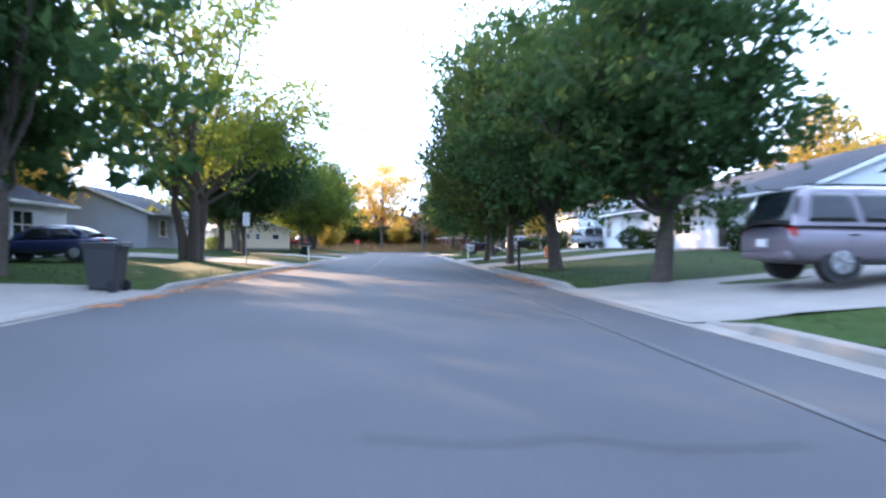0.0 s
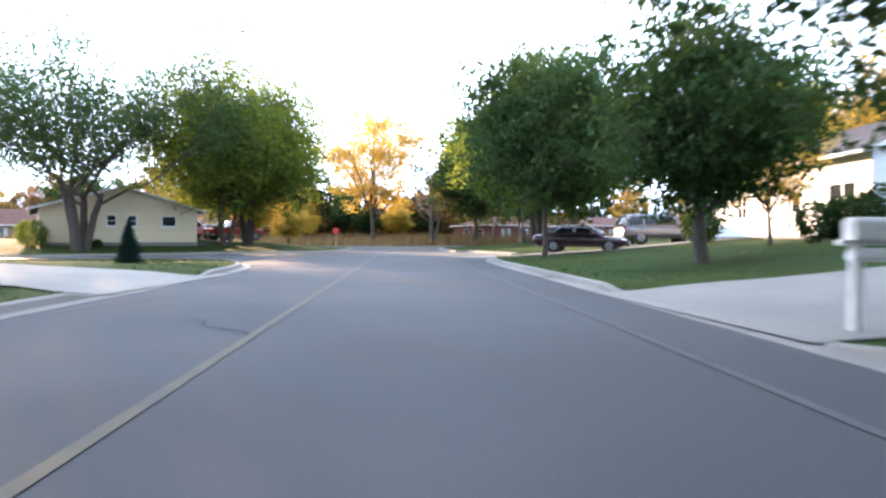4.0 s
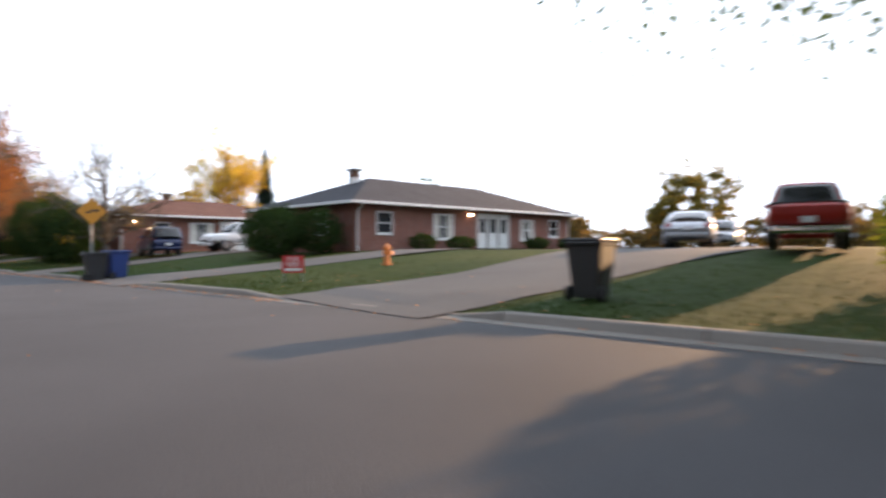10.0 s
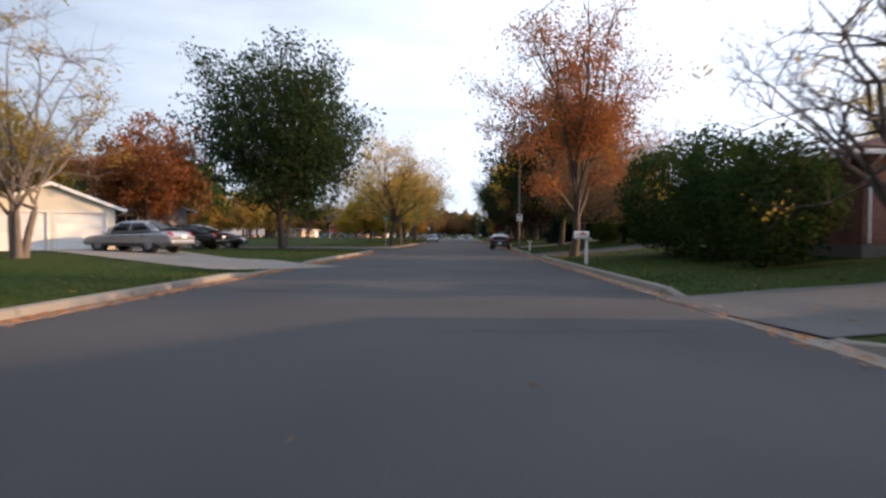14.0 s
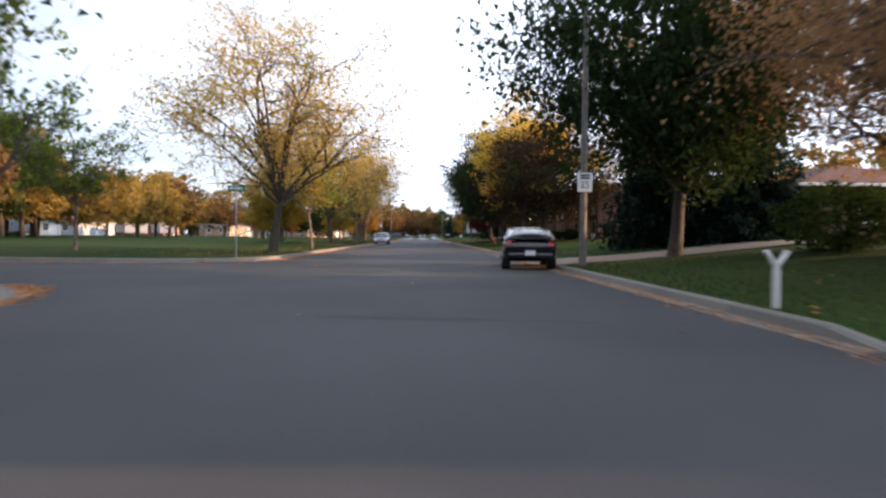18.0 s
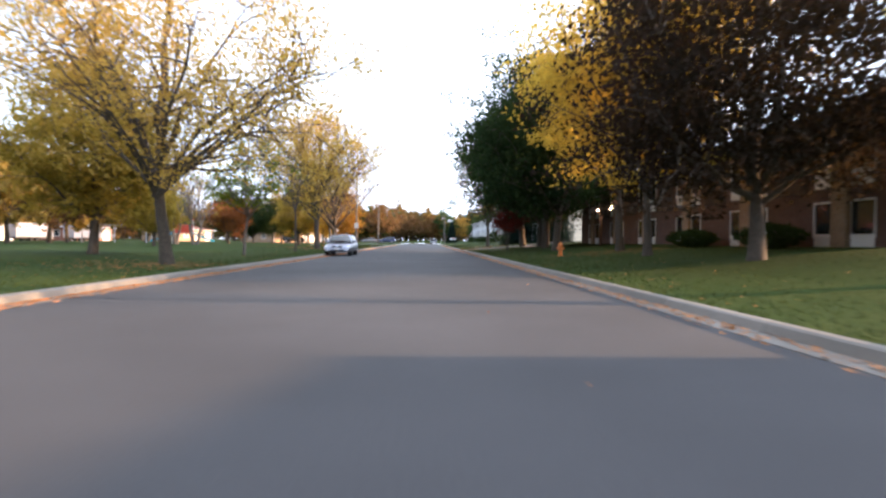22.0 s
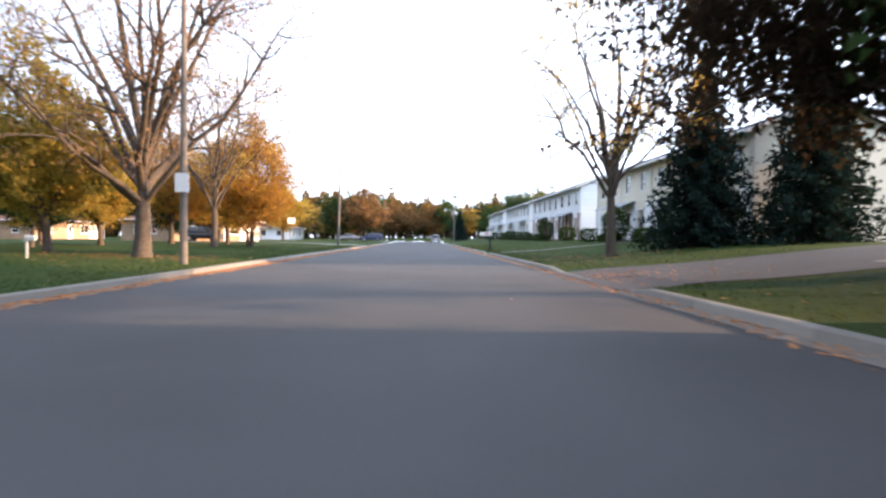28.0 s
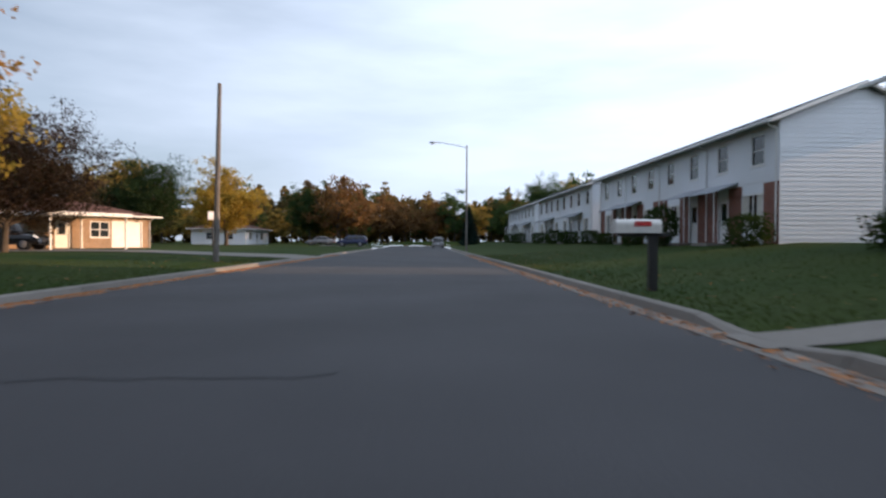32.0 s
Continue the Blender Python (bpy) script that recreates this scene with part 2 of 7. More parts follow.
# ---------------------------------------------------------------- the plan: two streets that meet at a sharp corner
X_MID, X_HALF = -1.05, 5.3                       # the long street runs along +y
A1 = radians(-35.0)                               # the first street runs along this heading from +x
D1 = Vector((math.cos(A1), math.sin(A1)))
N1 = Vector((math.sin(A1), -math.cos(A1)))        # to its right
C1, H1 = 56.2, 4.95                               # its middle line, as a distance along N1, and half its width
S_END, H3 = 70.0, 4.5                             # the street that it runs out on


def road_distance(x, y):
    """Metres from the edge of the roads; negative on them. Works on arrays."""
    x, y = np.asarray(x, float), np.asarray(y, float)
    across, along = x * N1.x + y * N1.y, x * D1.x + y * D1.y
    d1 = np.maximum(np.abs(across - C1) - H1, along - S_END - H3)
    d2 = np.maximum(np.abs(x - X_MID) - X_HALF, np.maximum(-68.0 - y, y - 277.0))
    d3 = np.abs(along - S_END) - H3
    k = np.where(x < X_MID, 15.0, 3.0)
    h = np.maximum(k - np.abs(d1 - d2), 0) / k
    d = np.minimum(d1, d2) - h * h * k / 4
    # the cross street at the far end of the long one, and the side street by the park
    d4 = np.abs(y - 274.0) - 4.5
    d5 = np.maximum(np.abs(y - 29.7) - 4.8, x + 5.0)
    for other, kk in ((d3, 5.0), (d4, 5.0), (d5, 5.0)):
        h = np.maximum(kk - np.abs(d - other), 0) / kk
        d = np.minimum(d, other) - h * h * kk / 4
    return d


DROPS = []   # places where drives cross the kerb: x, y, half width


def ground_height(x, y):
    """The lawns: level with the kerb at the road, rising towards the houses."""
    x, y = np.asarray(x, float), np.asarray(y, float)
    d = np.clip(road_distance(x, y), 0, None)
    s = np.clip(d / 13.0, 0, 1)
    s = s * s * (3 - 2 * s)
    west = np.clip((-3.0 - x) / 6.0, 0, 1) * np.clip((y + 34.0) / 14.0, 0, 1)
    rise = 0.95 * (1 - west) + 0.25 * west
    far = np.clip((d - 60) / 60, 0, 1)
    edge = np.full(d.shape, 0.13)
    for px, py, half in DROPS:
        off = np.hypot(x - px, y - py)
        edge -= 0.1 * np.clip((half + 0.9 - off) / 0.8, 0, 1) * np.clip(1.5 - d, 0, 1)
    return np.maximum(edge, 0.03) + rise * s * (1 - far) + 0.04 * np.sin(x * 0.31) * np.sin(y * 0.27) * s


def gz(x, y):
    return float(ground_height(x, y))


def build_ground():
    """One sheet of lawn out to the horizon, cut along the kerbs, fine near them and coarse far off."""
    verts, faces, index = [], [], {}

    def vert(ix, iy, unit):
        key = (round(ix * unit * 1000), round(iy * unit * 1000))
        if key not in index:
            index[key] = len(verts)
            verts.append((ix * unit, iy * unit))
        return index[key]

    cells = [(i, j, 16.0) for i in range(-24, 24) for j in range(-24, 32)]
    c = np.array([((i + .5) * u, (j + .5) * u) for i, j, u in cells])
    for level, unit in enumerate((16.0, 8.0, 4.0, 2.0, 1.0, 0.5)):
        d = road_distance(c[:, 0], c[:, 1])
        split = np.abs(d) < unit * 0.75 + 0.3
        if unit > 4:
            split |= np.abs(d) < 26
        inside = d < -unit * 0.75
        nxt = []
        for (i, j, u), s, off in zip(cells, split, inside):
            if off:
                continue
            if s and unit > 0.5:
                nxt += [(2 * i + a, 2 * j + b, u / 2) for a in (0, 1) for b in (0, 1)]
            else:
                faces.append([vert(i + a, j + b, u) for a, b in ((0, 0), (1, 0), (1, 1), (0, 1))])
        cells = nxt
        if not cells:
            break
        c = np.array([((i + .5) * u, (j + .5) * u) for i, j, u in cells])
    v = np.array(verts)
    d = road_distance(v[:, 0], v[:, 1])
    f = [q for q in faces if np.mean(d[q]) > -0.02]
    # corners that fall short of the kerb's back move onto it
    e = 0.01
    gx = (road_distance(v[:, 0] + e, v[:, 1]) - road_distance(v[:, 0] - e, v[:, 1])) / (2 * e)
    gy = (road_distance(v[:, 0], v[:, 1] + e) - road_distance(v[:, 0], v[:, 1] - e)) / (2 * e)
    g = np.maximum(np.hypot(gx, gy), 0.2)
    short = d < 0.04
    v[short, 0] += ((0.04 - d) * gx / g ** 2)[short]
    v[short, 1] += ((0.04 - d) * gy / g ** 2)[short]
    z = ground_height(v[:, 0], v[:, 1])
    verts3 = list(zip(v[:, 0], v[:, 1], z))
    # the far land beyond
    n = len(verts3)
    inner = [(-384, -384), (384, -384), (384, 512), (-384, 512)]
    verts3 += [(x, y, 0.1) for x, y in inner] + [(x * 8, y * 8, 0.1) for x, y in inner]
    f += [[n + i, n + 4 + i, n + 4 + (i + 1) % 4, n + (i + 1) % 4] for i in range(4)]
    me = mesh_of("ground", verts3, f, GRASS)
    return tagged(new("ground", me), "mown green lawns with worn and yellowing patches", "lawn", kind="structure")


def road_sheet(name, points, label):
    me = mesh_of(name, [(x, y, 0.0) for x, y in points], [range(len(points))], ASPHALT)
    return tagged(new(name, me), label, "road", kind="structure")


def contour(level, x0, x1, y0, y1, step):
    """Chains of points along which the distance from the road has a value."""
    xs, ys = np.arange(x0, x1 + step, step), np.arange(y0, y1 + step, step)
    d = road_distance(xs[:, None], ys[None, :]) - level
    ends = {}
    segs = []

    def cut(i, j, a, b):
        t = d[i, j] / (d[i, j] - d[a, b])
        return (xs[i] + t * (xs[a] - xs[i]), ys[j] + t * (ys[b] - ys[j]))

    neg = d < 0
    mixed_cells = np.argwhere((neg[:-1, :-1] != neg[1:, :-1]) | (neg[:-1, :-1] != neg[:-1, 1:]) | (neg[:-1, :-1] != neg[1:, 1:]))
    for i, j in mixed_cells:
        found = []
        for a, b, c_, e_ in ((i, j, i + 1, j), (i + 1, j, i + 1, j + 1), (i + 1, j + 1, i, j + 1), (i, j + 1, i, j)):
            if neg[a, b] != neg[c_, e_]:
                lo, hi = sorted(((a, b), (c_, e_)))
                found.append(((lo, hi), cut(*lo, *hi)))
        for k in range(0, len(found) - 1, 2):
            segs.append((found[k], found[k + 1]))
    for s, (p, q) in enumerate(segs):
        ends.setdefault(p[0], []).append(s)
        ends.setdefault(q[0], []).append(s)
    used, chains = set(), []
    starts = [s for k, v in ends.items() if len(v) == 1 for s in v] + list(range(len(segs)))
    for s in starts:
        if s in used:
            continue
        used.add(s)
        (ka, pa), (kb, pb) = segs[s]
        if len(ends[ka]) > 1 and len(ends[kb]) == 1:
            ka, pa, kb, pb = kb, pb, ka, pa
        chain, key = [pa, pb], kb
        while True:
            more = [o for o in ends[key] if o not in used]
            if not more:
                break
            used.add(more[0])
            p, q = segs[more[0]]
            nextp = q if p[0] == key else p
            chain.append(nextp[1])
            key = nextp[0]
        chains.append(chain)
    return chains



def build_kerbs():
    """Concrete kerb and gutter in cast lengths along both streets, lowered at the drives."""
    root = thing("kerb", Matrix(), "pale concrete kerb and gutter, leaf-strewn, along both streets", "kerb", kind="structure")
    for chain in contour(0.0, -140, 60, -140, 330, 1.0):
        p = np.array(chain)
        if len(p) < 4:
            continue
        s = np.r_[0, np.cumsum(np.hypot(*np.diff(p, axis=0).T))]
        n = max(int(s[-1] / 1.0), 2)
        q = np.stack([np.interp(np.linspace(0, s[-1], n + 1), s, p[:, k]) for k in (0, 1)], 1)
        e = 0.01
        g = np.stack([road_distance(q[:, 0] + e, q[:, 1]) - road_distance(q[:, 0] - e, q[:, 1]), road_distance(q[:, 0], q[:, 1] + e) - road_distance(q[:, 0], q[:, 1] - e)], 1)
        g /= np.maximum(np.hypot(*g.T), 1e-6)[:, None]
        drop = np.ones(len(q))
        for x, y, half in DROPS:
            far = np.hypot(q[:, 0] - x, q[:, 1] - y)
            drop = np.minimum(drop, np.clip((far - half) / 0.8, 0.15, 1))
        step = 3
        for i in range(0, n, step):
            near = np.min(np.hypot(q[i, 0] - np.array([-40, -8, 0, 0, 0]), q[i, 1] - np.array([-40, -55, 0, 70, 140])))
            if near > 75:
                continue
            rows = q[i:min(i + step, n) + 1]
            vs, fs = [], []
            last = len(rows) - 1
            for k, (pt, gr, dr) in enumerate(zip(rows, g[i:], drop[i:])):
                ease = 0.012 * (1 if k == 0 else -1 if k == last else 0)
                tang = np.array([-gr[1], gr[0]])
                if k < last and np.dot(rows[k + 1] - pt, tang) < 0 or k == last and np.dot(pt - rows[k - 1], tang) < 0:
                    tang = -tang
                top = 0.02 + 0.12 * dr
                for off, z in ((-0.45, -0.02), (-0.45, 0.006), (-0.13, 0.012), (-0.09, top - 0.02), (-0.05, top), (0.06, top + 0.005), (0.06, -0.02)):
                    xy = pt + gr * off + tang * ease
                    vs.append((xy[0], xy[1], z))
            m = 7
            for k in range(last):
                for j in range(m - 1):
                    a = k * m + j
                    fs.append((a, a + 1, a + m + 1, a + m))
            fs += [tuple(range(m)), tuple(range(last * m, last * m + m))[::-1]]
            me = mesh_of("kerb_length", vs, fs, CONCRETE)
            ob = new("kerb_length", me)
            ob.parent = root


def drive(name, pts, widths, label, mat=None):
    """A paved drive laid on the lawn through the points given, with a width at each."""
    mat = mat or CONCRETE
    p = np.array(pts, float)
    s = np.r_[0, np.cumsum(np.hypot(*np.diff(p, axis=0).T))]
    n = max(int(s[-1] / 0.8), 3)
    u = np.linspace(0, s[-1], n + 1)
    q = np.stack([np.interp(u, s, p[:, k]) for k in (0, 1)], 1)
    w = np.interp(u, s, widths)
    tang = np.gradient(q, axis=0)
    tang /= np.hypot(*tang.T)[:, None]
    side = np.stack([-tang[:, 1], tang[:, 0]], 1)
    vs, fs, cols = [], [], 7
    for pt, sd, ww in zip(q, side, w):
        for k in range(cols):
            xy = pt + sd * ww * (k / (cols - 1) - 0.5)
            d = float(road_distance(xy[0], xy[1]))
            vs.append((xy[0], xy[1], gz(*xy) + 0.03 if d > 0 else 0.012 + 0.048 * max(1 + d / 0.45, 0)))
    for i in range(n):
        for k in range(cols - 1):
            a = i * cols + k
            fs.append((a, a + 1, a + cols + 1, a + cols))
    me = mesh_of(name, vs, fs, mat)
    return tagged(new(name, me), label, "driveway", kind="structure")

# ---------------------------------------------------------------- trees


def tube(verts, faces, pts, radii, sides):
    """Adds a tapered, bent round limb to lists."""
    base = len(verts)
    pts = np.asarray(pts)
    for i, (p, r) in enumerate(zip(pts, radii)):
        way = pts[min(i + 1, len(pts) - 1)] - pts[max(i - 1, 0)]
        way = way / (np.linalg.norm(way) + 1e-9)
        ref = np.array((1.0, 0, 0)) if abs(way[0]) < 0.8 else np.array((0, 1.0, 0))
        u = np.cross(way, ref)
        u /= np.linalg.norm(u)
        w = np.cross(way, u)
        for k in range(sides):
            a = 2 * math.pi * k / sides
            verts.append(tuple(p + r * (math.cos(a) * u + math.sin(a) * w)))
    for i in range(len(pts) - 1):
        for k in range(sides):
            a, b = base + i * sides + k, base + i * sides + (k + 1) % sides
            faces.append((a, b, b + sides, a + sides))


def bend(rng, p, q, n, wob, sag):
    """Points from p to q along a bowed, uneven line."""
    t = np.linspace(0, 1, n)[:, None]
    pts = p * (1 - t) + q * t
    length = np.linalg.norm(q - p)
    pts += (np.sin(np.pi * t)) * (np.array((0, 0, sag * length)) + rng.normal(0, wob * length, 3))
    pts[1:-1] += rng.normal(0, wob * length * 0.25, (n - 2, 3))
    return pts


def tree_meshes(seed, height, radius, fork, trunk_r, leaves, leaf_size, leaf_mat, bark_mat, limbs=9, shape=1.0, low=0.25, twigs=5, trunks=1, spread=0.55, top_bare=0.0, fill=0.0, lean=4.0):
    """Trunk, limbs and crown of a broad-leaved tree, as two meshes. fork: height of the lowest limbs; low: how far the crown hangs below
    the crown's middle, as a part of its half height; shape: over 1 narrows the crown's top."""
    rng = np.random.default_rng(seed)
    v, f = [], []
    bottom = fork * (1 - low)
    mid, half = (height + bottom) / 2, (height - bottom) / 2
    ends = []
    foot = []
    for k in range(trunks):
        a = 2 * math.pi * k / max(trunks, 1) + rng.uniform(0, 2)
        out = 0 if trunks == 1 else trunk_r * 0.8
        top = np.array((rng.normal(0, 0.15) + math.cos(a) * out * lean, rng.normal(0, 0.15) + math.sin(a) * out * lean, fork * rng.uniform(0.9, 1.15)))
        b = np.array((math.cos(a) * out, math.sin(a) * out, -0.25))
        pts = bend(rng, b, top, 6, 0.015, 0)
        rr = trunk_r * (1 if trunks == 1 else 0.72)
        tube(v, f, pts, rr * np.array((1.5, 1.14, 1.0, 0.93, 0.86, 0.55)), 12)
        foot.append((top, rr * 0.88))
    # main limbs to points over the crown's shell, and a leader
    n_l = limbs
    for k in range(n_l):
        start, r0 = foot[k % len(foot)]
        up = rng.uniform(-0.5, 0.97) if k else 0.98
        ring = math.sqrt(max(1 - up * up, 0)) ** (1 / shape if up > 0 else 1)
        a = k * 2.399 + rng.uniform(-0.35, 0.35)
        rad = radius * rng.uniform(0.72, 0.95)
        target = np.array((math.cos(a) * ring * rad, math.sin(a) * ring * rad, mid + up * half * 0.9))
        t0 = rng.uniform(0, 0.35) if k else 0
        lead = np.array((0, 0, height * 0.85)) - start
        begin = start + lead * t0 * (0.6 if up > 0 else 0.1)
        begin = begin - (0, 0, fork * rng.uniform(0.1, 0.3))
        pts = bend(rng, begin, target, 8, 0.05, 0.10 if up > 0.2 else 0.02)
        r1 = r0 * (0.55 if k else 0.75) * rng.uniform(0.75, 1.05)
        tube(v, f, pts, np.linspace(r1, 0.018, 8), 7)
        # branches off the limb
        for _ in range(7):
            i = rng.integers(2, 8)
            q0 = pts[i]
            away = rng.normal(0, 1, 3) * (1, 1, 0.6) + (pts[-1] - pts[0]) / np.linalg.norm(pts[-1] - pts[0]) * 0.8
            q1 = q0 + away / np.linalg.norm(away) * radius * rng.uniform(0.25, spread)
            q1[2] = max(q1[2], bottom + rng.uniform(0, 0.6))
            sub = bend(rng, q0, q1, 5, 0.07, 0.05)
            tube(v, f, sub, np.linspace(r1 * (1 - i / 9) * 0.6 + 0.012, 0.008, 5), 5)
            ends.append(sub[2:])
            for _ in range(twigs):
                j = rng.integers(1, 5)
                w0 = sub[j]
                w1 = w0 + rng.normal(0, 1, 3) * radius * 0.13 + (q1 - q0) * 0.25
                tw = bend(rng, w0, w1, 3, 0.06, 0.03)
                tube(v, f, tw, (0.014, 0.009, 0.004), 3)
                ends.append(tw)
        ends.append(pts[5:])
    wood = mesh_of("trunk", v, f, bark_mat)
    wood.polygons.foreach_set("use_smooth", [True] * len(wood.polygons))
    # leaves round the ends of the branches, in clumps
    nodes = np.concatenate(ends)
    if top_bare:
        keep = rng.uniform(0, 1, len(nodes)) > top_bare * np.clip((nodes[:, 2] - mid) / half + 0.4, 0, 1)
        nodes = nodes[keep]
    clump = 26
    n_c = max(leaves // clump, 1)
    core = nodes[rng.integers(0, len(nodes), n_c)] + np.clip(rng.normal(0, 1, (n_c, 3)), -1.5, 1.5) * radius * 0.06
    if fill:
        # a full crown also carries leaves all over its uneven shell
        m = int(n_c * fill)
        d = rng.normal(0, 1, (m, 3))
        d /= np.linalg.norm(d, axis=1)[:, None]
        lump = 0.86 + 0.16 * np.sin(d[:, 0] * 6 + seed) * np.cos(d[:, 1] * 5 + seed * 2 + d[:, 2] * 6) + 0.10 * np.sin(d[:, 0] * 13 + d[:, 2] * 11 + seed)
        r = rng.uniform(0.25, 1.0, m) ** 0.45 * lump
        taper = np.where(d[:, 2] > 0, 1 - (1 - 1 / (0.6 + 0.4 * shape)) * d[:, 2], 1.0)
        core[:m] = np.column_stack([d[:, 0] * r * radius * taper, d[:, 1] * r * radius * taper, mid + d[:, 2] * r * half])
    size_c = radius * rng.uniform(0.035, 0.085, (n_c, 1, 1)) + 0.04
    c = (core[:, None] + np.clip(rng.normal(0, 1, (n_c, clump, 3)), -1.7, 1.7) * size_c * (1.15, 1.15, 0.75)).reshape(-1, 3)
    c[:, 2] = np.maximum(c[:, 2], bottom * 0.9)
    crown = leaf_cloud(rng, c, leaf_size, leaf_mat)
    return wood, crown


def leaf_cloud(rng, c, size, mat, droop=0.35):
    n = len(c)
    u = rng.normal(0, 1, (n, 3))
    u[:, 2] -= droop
    u /= np.linalg.norm(u, axis=1)[:, None]
    w = np.cross(u, rng.normal(0, 1, (n, 3)))
    w /= np.linalg.norm(w, axis=1)[:, None]
    s = size * rng.uniform(0.6, 1.35, n)[:, None]
    bow = np.cross(u, w) * s * 0.15
    tri = np.stack([c - u * s * 0.5 - w * s * 0.34, c + w * s * 0.45 + bow, c + u * s * 0.62], 1).reshape(-1, 3)
    me = bpy.data.meshes.new("crown")
    me.vertices.add(3 * n)
    me.vertices.foreach_set("co", tri.ravel())
    me.loops.add(3 * n)
    me.loops.foreach_set("vertex_index", np.arange(3 * n))
    me.polygons.add(n)
    me.polygons.foreach_set("loop_start", np.arange(0, 3 * n, 3))
    me.materials.append(mat)
    me.update(calc_edges=True)
    return me


def spruce_meshes(seed, height, radius, n_whorls=26, leaves=9000, size=0.2):
    """A spruce: a straight trunk, whorls of drooping boughs and their needles."""
    rng = np.random.default_rng(seed)
    v, f, pts = [], [], []
    tube(v, f, [(0, 0, -0.2), (0, 0, height * 0.5), (0, 0, height)], (height * 0.018, height * 0.011, 0.01), 8)
    for k in range(n_whorls):
        t = k / (n_whorls - 1)
        z = height * (0.03 + 0.95 * t)
        r = radius * (1 - t) ** 0.85 + 0.12
        for b in range(7):
            a = b * 2 * math.pi / 7 + k * 0.7 + rng.uniform(-0.2, 0.2)
            rr = r * rng.uniform(0.75, 1.08)
            tip = np.array((math.cos(a) * rr, math.sin(a) * rr, z - 0.22 * rr + 0.05))
            bough = bend(rng, np.array((0, 0, z)), tip, 4, 0.02, -0.06)
            tube(v, f, bough, np.linspace(0.035 * (1 - t) + 0.01, 0.006, 4), 4)
            m = max(int(leaves * (r / radius + 0.12) / (n_whorls * 7 * 0.62)), 6)
            u = rng.uniform(0.1, 1.0, m)[:, None]
            c = np.array((0, 0, z)) * (1 - u) + tip * u
            c = c + rng.normal(0, 1, (m, 3)) * np.array((0.10, 0.10, 0.07)) * (0.5 + rr * 0.45)
            pts.append(c)
    wood = mesh_of("trunk", v, f, BARK)
    return wood, leaf_cloud(rng, np.concatenate(pts), size, NEEDLE, 0.8)


def shrub_mesh(seed, rx, ry, rz, leaves, size, mat, square=1.0):
    """A clipped or rounded shrub: leaves thick on an uneven shell and thin within."""
    rng = np.random.default_rng(seed)
    d = rng.normal(0, 1, (leaves, 3))
    d /= np.linalg.norm(d, axis=1)[:, None]
    if square > 1:
        d /= np.max(np.abs(d), axis=1)[:, None] ** 0.8
    lump = 1 + 0.1 * np.sin(d[:, 0] * 5 + seed) * np.cos(d[:, 1] * 4 + seed * 2) + 0.08 * np.sin(d[:, 2] * 7 + d[:, 0] * 6 + seed)
    r = rng.uniform(0.35, 1.0, leaves) ** 0.4 * lump * rng.uniform(0.88, 1.08, leaves)
    c = d * r[:, None] * (rx, ry, rz) + (0, 0, rz)
    c[:, 2] = np.maximum(c[:, 2], 0.02)
    return leaf_cloud(rng, c, size, mat)


KINDS = {}


def tree(kind, x, y, label, category="tree", turn=None, scale=1.0, group="street trees", z=None):
    """Sets a tree of a kind at a place: a trunk with its limbs, and a crown."""
    wood, crown = KINDS[kind]
    t = thing(category.replace(" ", "_") if category != "tree" else "tree", Matrix(), label, category, group)
    a = (x * 37.0 + y * 11.0) % 360 if turn is None else turn
    t.matrix_world = pose(x, y, (gz(x, y) if z is None else z) - 0.02, 0, 0, a) @ Matrix.Scale(scale, 4)
    part("trunk", wood, None, t)
    part("crown", crown, None, t)
    return t

# ---------------------------------------------------------------- materials of things


def brick_material(name, a, b, mortar):
    m = bpy.data.materials.new(name)
    m.use_nodes = True
    n, l = m.node_tree.nodes, m.node_tree.links
    p = n["Principled BSDF"]
    p.inputs["Roughness"].default_value = 0.9
    t = n.new("ShaderNodeTexBrick")
    t.inputs["Scale"].default_value = 1.0
    t.inputs["Brick Width"].default_value, t.inputs["Row Height"].default_value, t.inputs["Mortar Size"].default_value = 0.22, 0.075, 0.006
    t.inputs["Color1"].default_value, t.inputs["Color2"].default_value, t.inputs["Mortar"].default_value = (*a, 1), (*b, 1), (*mortar, 1)
    g = n.new("ShaderNodeTexCoord")
    s, c = n.new("ShaderNodeSeparateXYZ"), n.new("ShaderNodeCombineXYZ")
    add = n.new("ShaderNodeMath")
    l.new(g.outputs["Object"], s.inputs[0])
    l.new(s.outputs["X"], add.inputs[0])
    l.new(s.outputs["Y"], add.inputs[1])
    l.new(add.outputs[0], c.inputs["X"])
    l.new(s.outputs["Z"], c.inputs["Y"])
    l.new(c.outputs[0], t.inputs["Vector"])
    nz, mx_ = n.new("ShaderNodeTexNoise"), n.new("ShaderNodeMixRGB")
    nz.inputs["Scale"].default_value = 1.3
    mx_.blend_type = "MULTIPLY"
    mx_.inputs["Fac"].default_value = 0.5
    l.new(g.outputs["Object"], nz.inputs["Vector"])
    l.new(t.outputs["Color"], mx_.inputs["Color1"])
    l.new(nz.outputs["Fac"], mx_.inputs["Color2"])
    l.new(mx_.outputs["Color"], p.inputs["Base Color"])
    bmp = n.new("ShaderNodeBump")
    bmp.inputs["Strength"].default_value, bmp.inputs["Distance"].default_value = 0.5, 0.01
    bmp.invert = True
    l.new(t.outputs["Fac"], bmp.inputs["Height"])
    l.new(bmp.outputs["Normal"], p.inputs["Normal"])
    return m


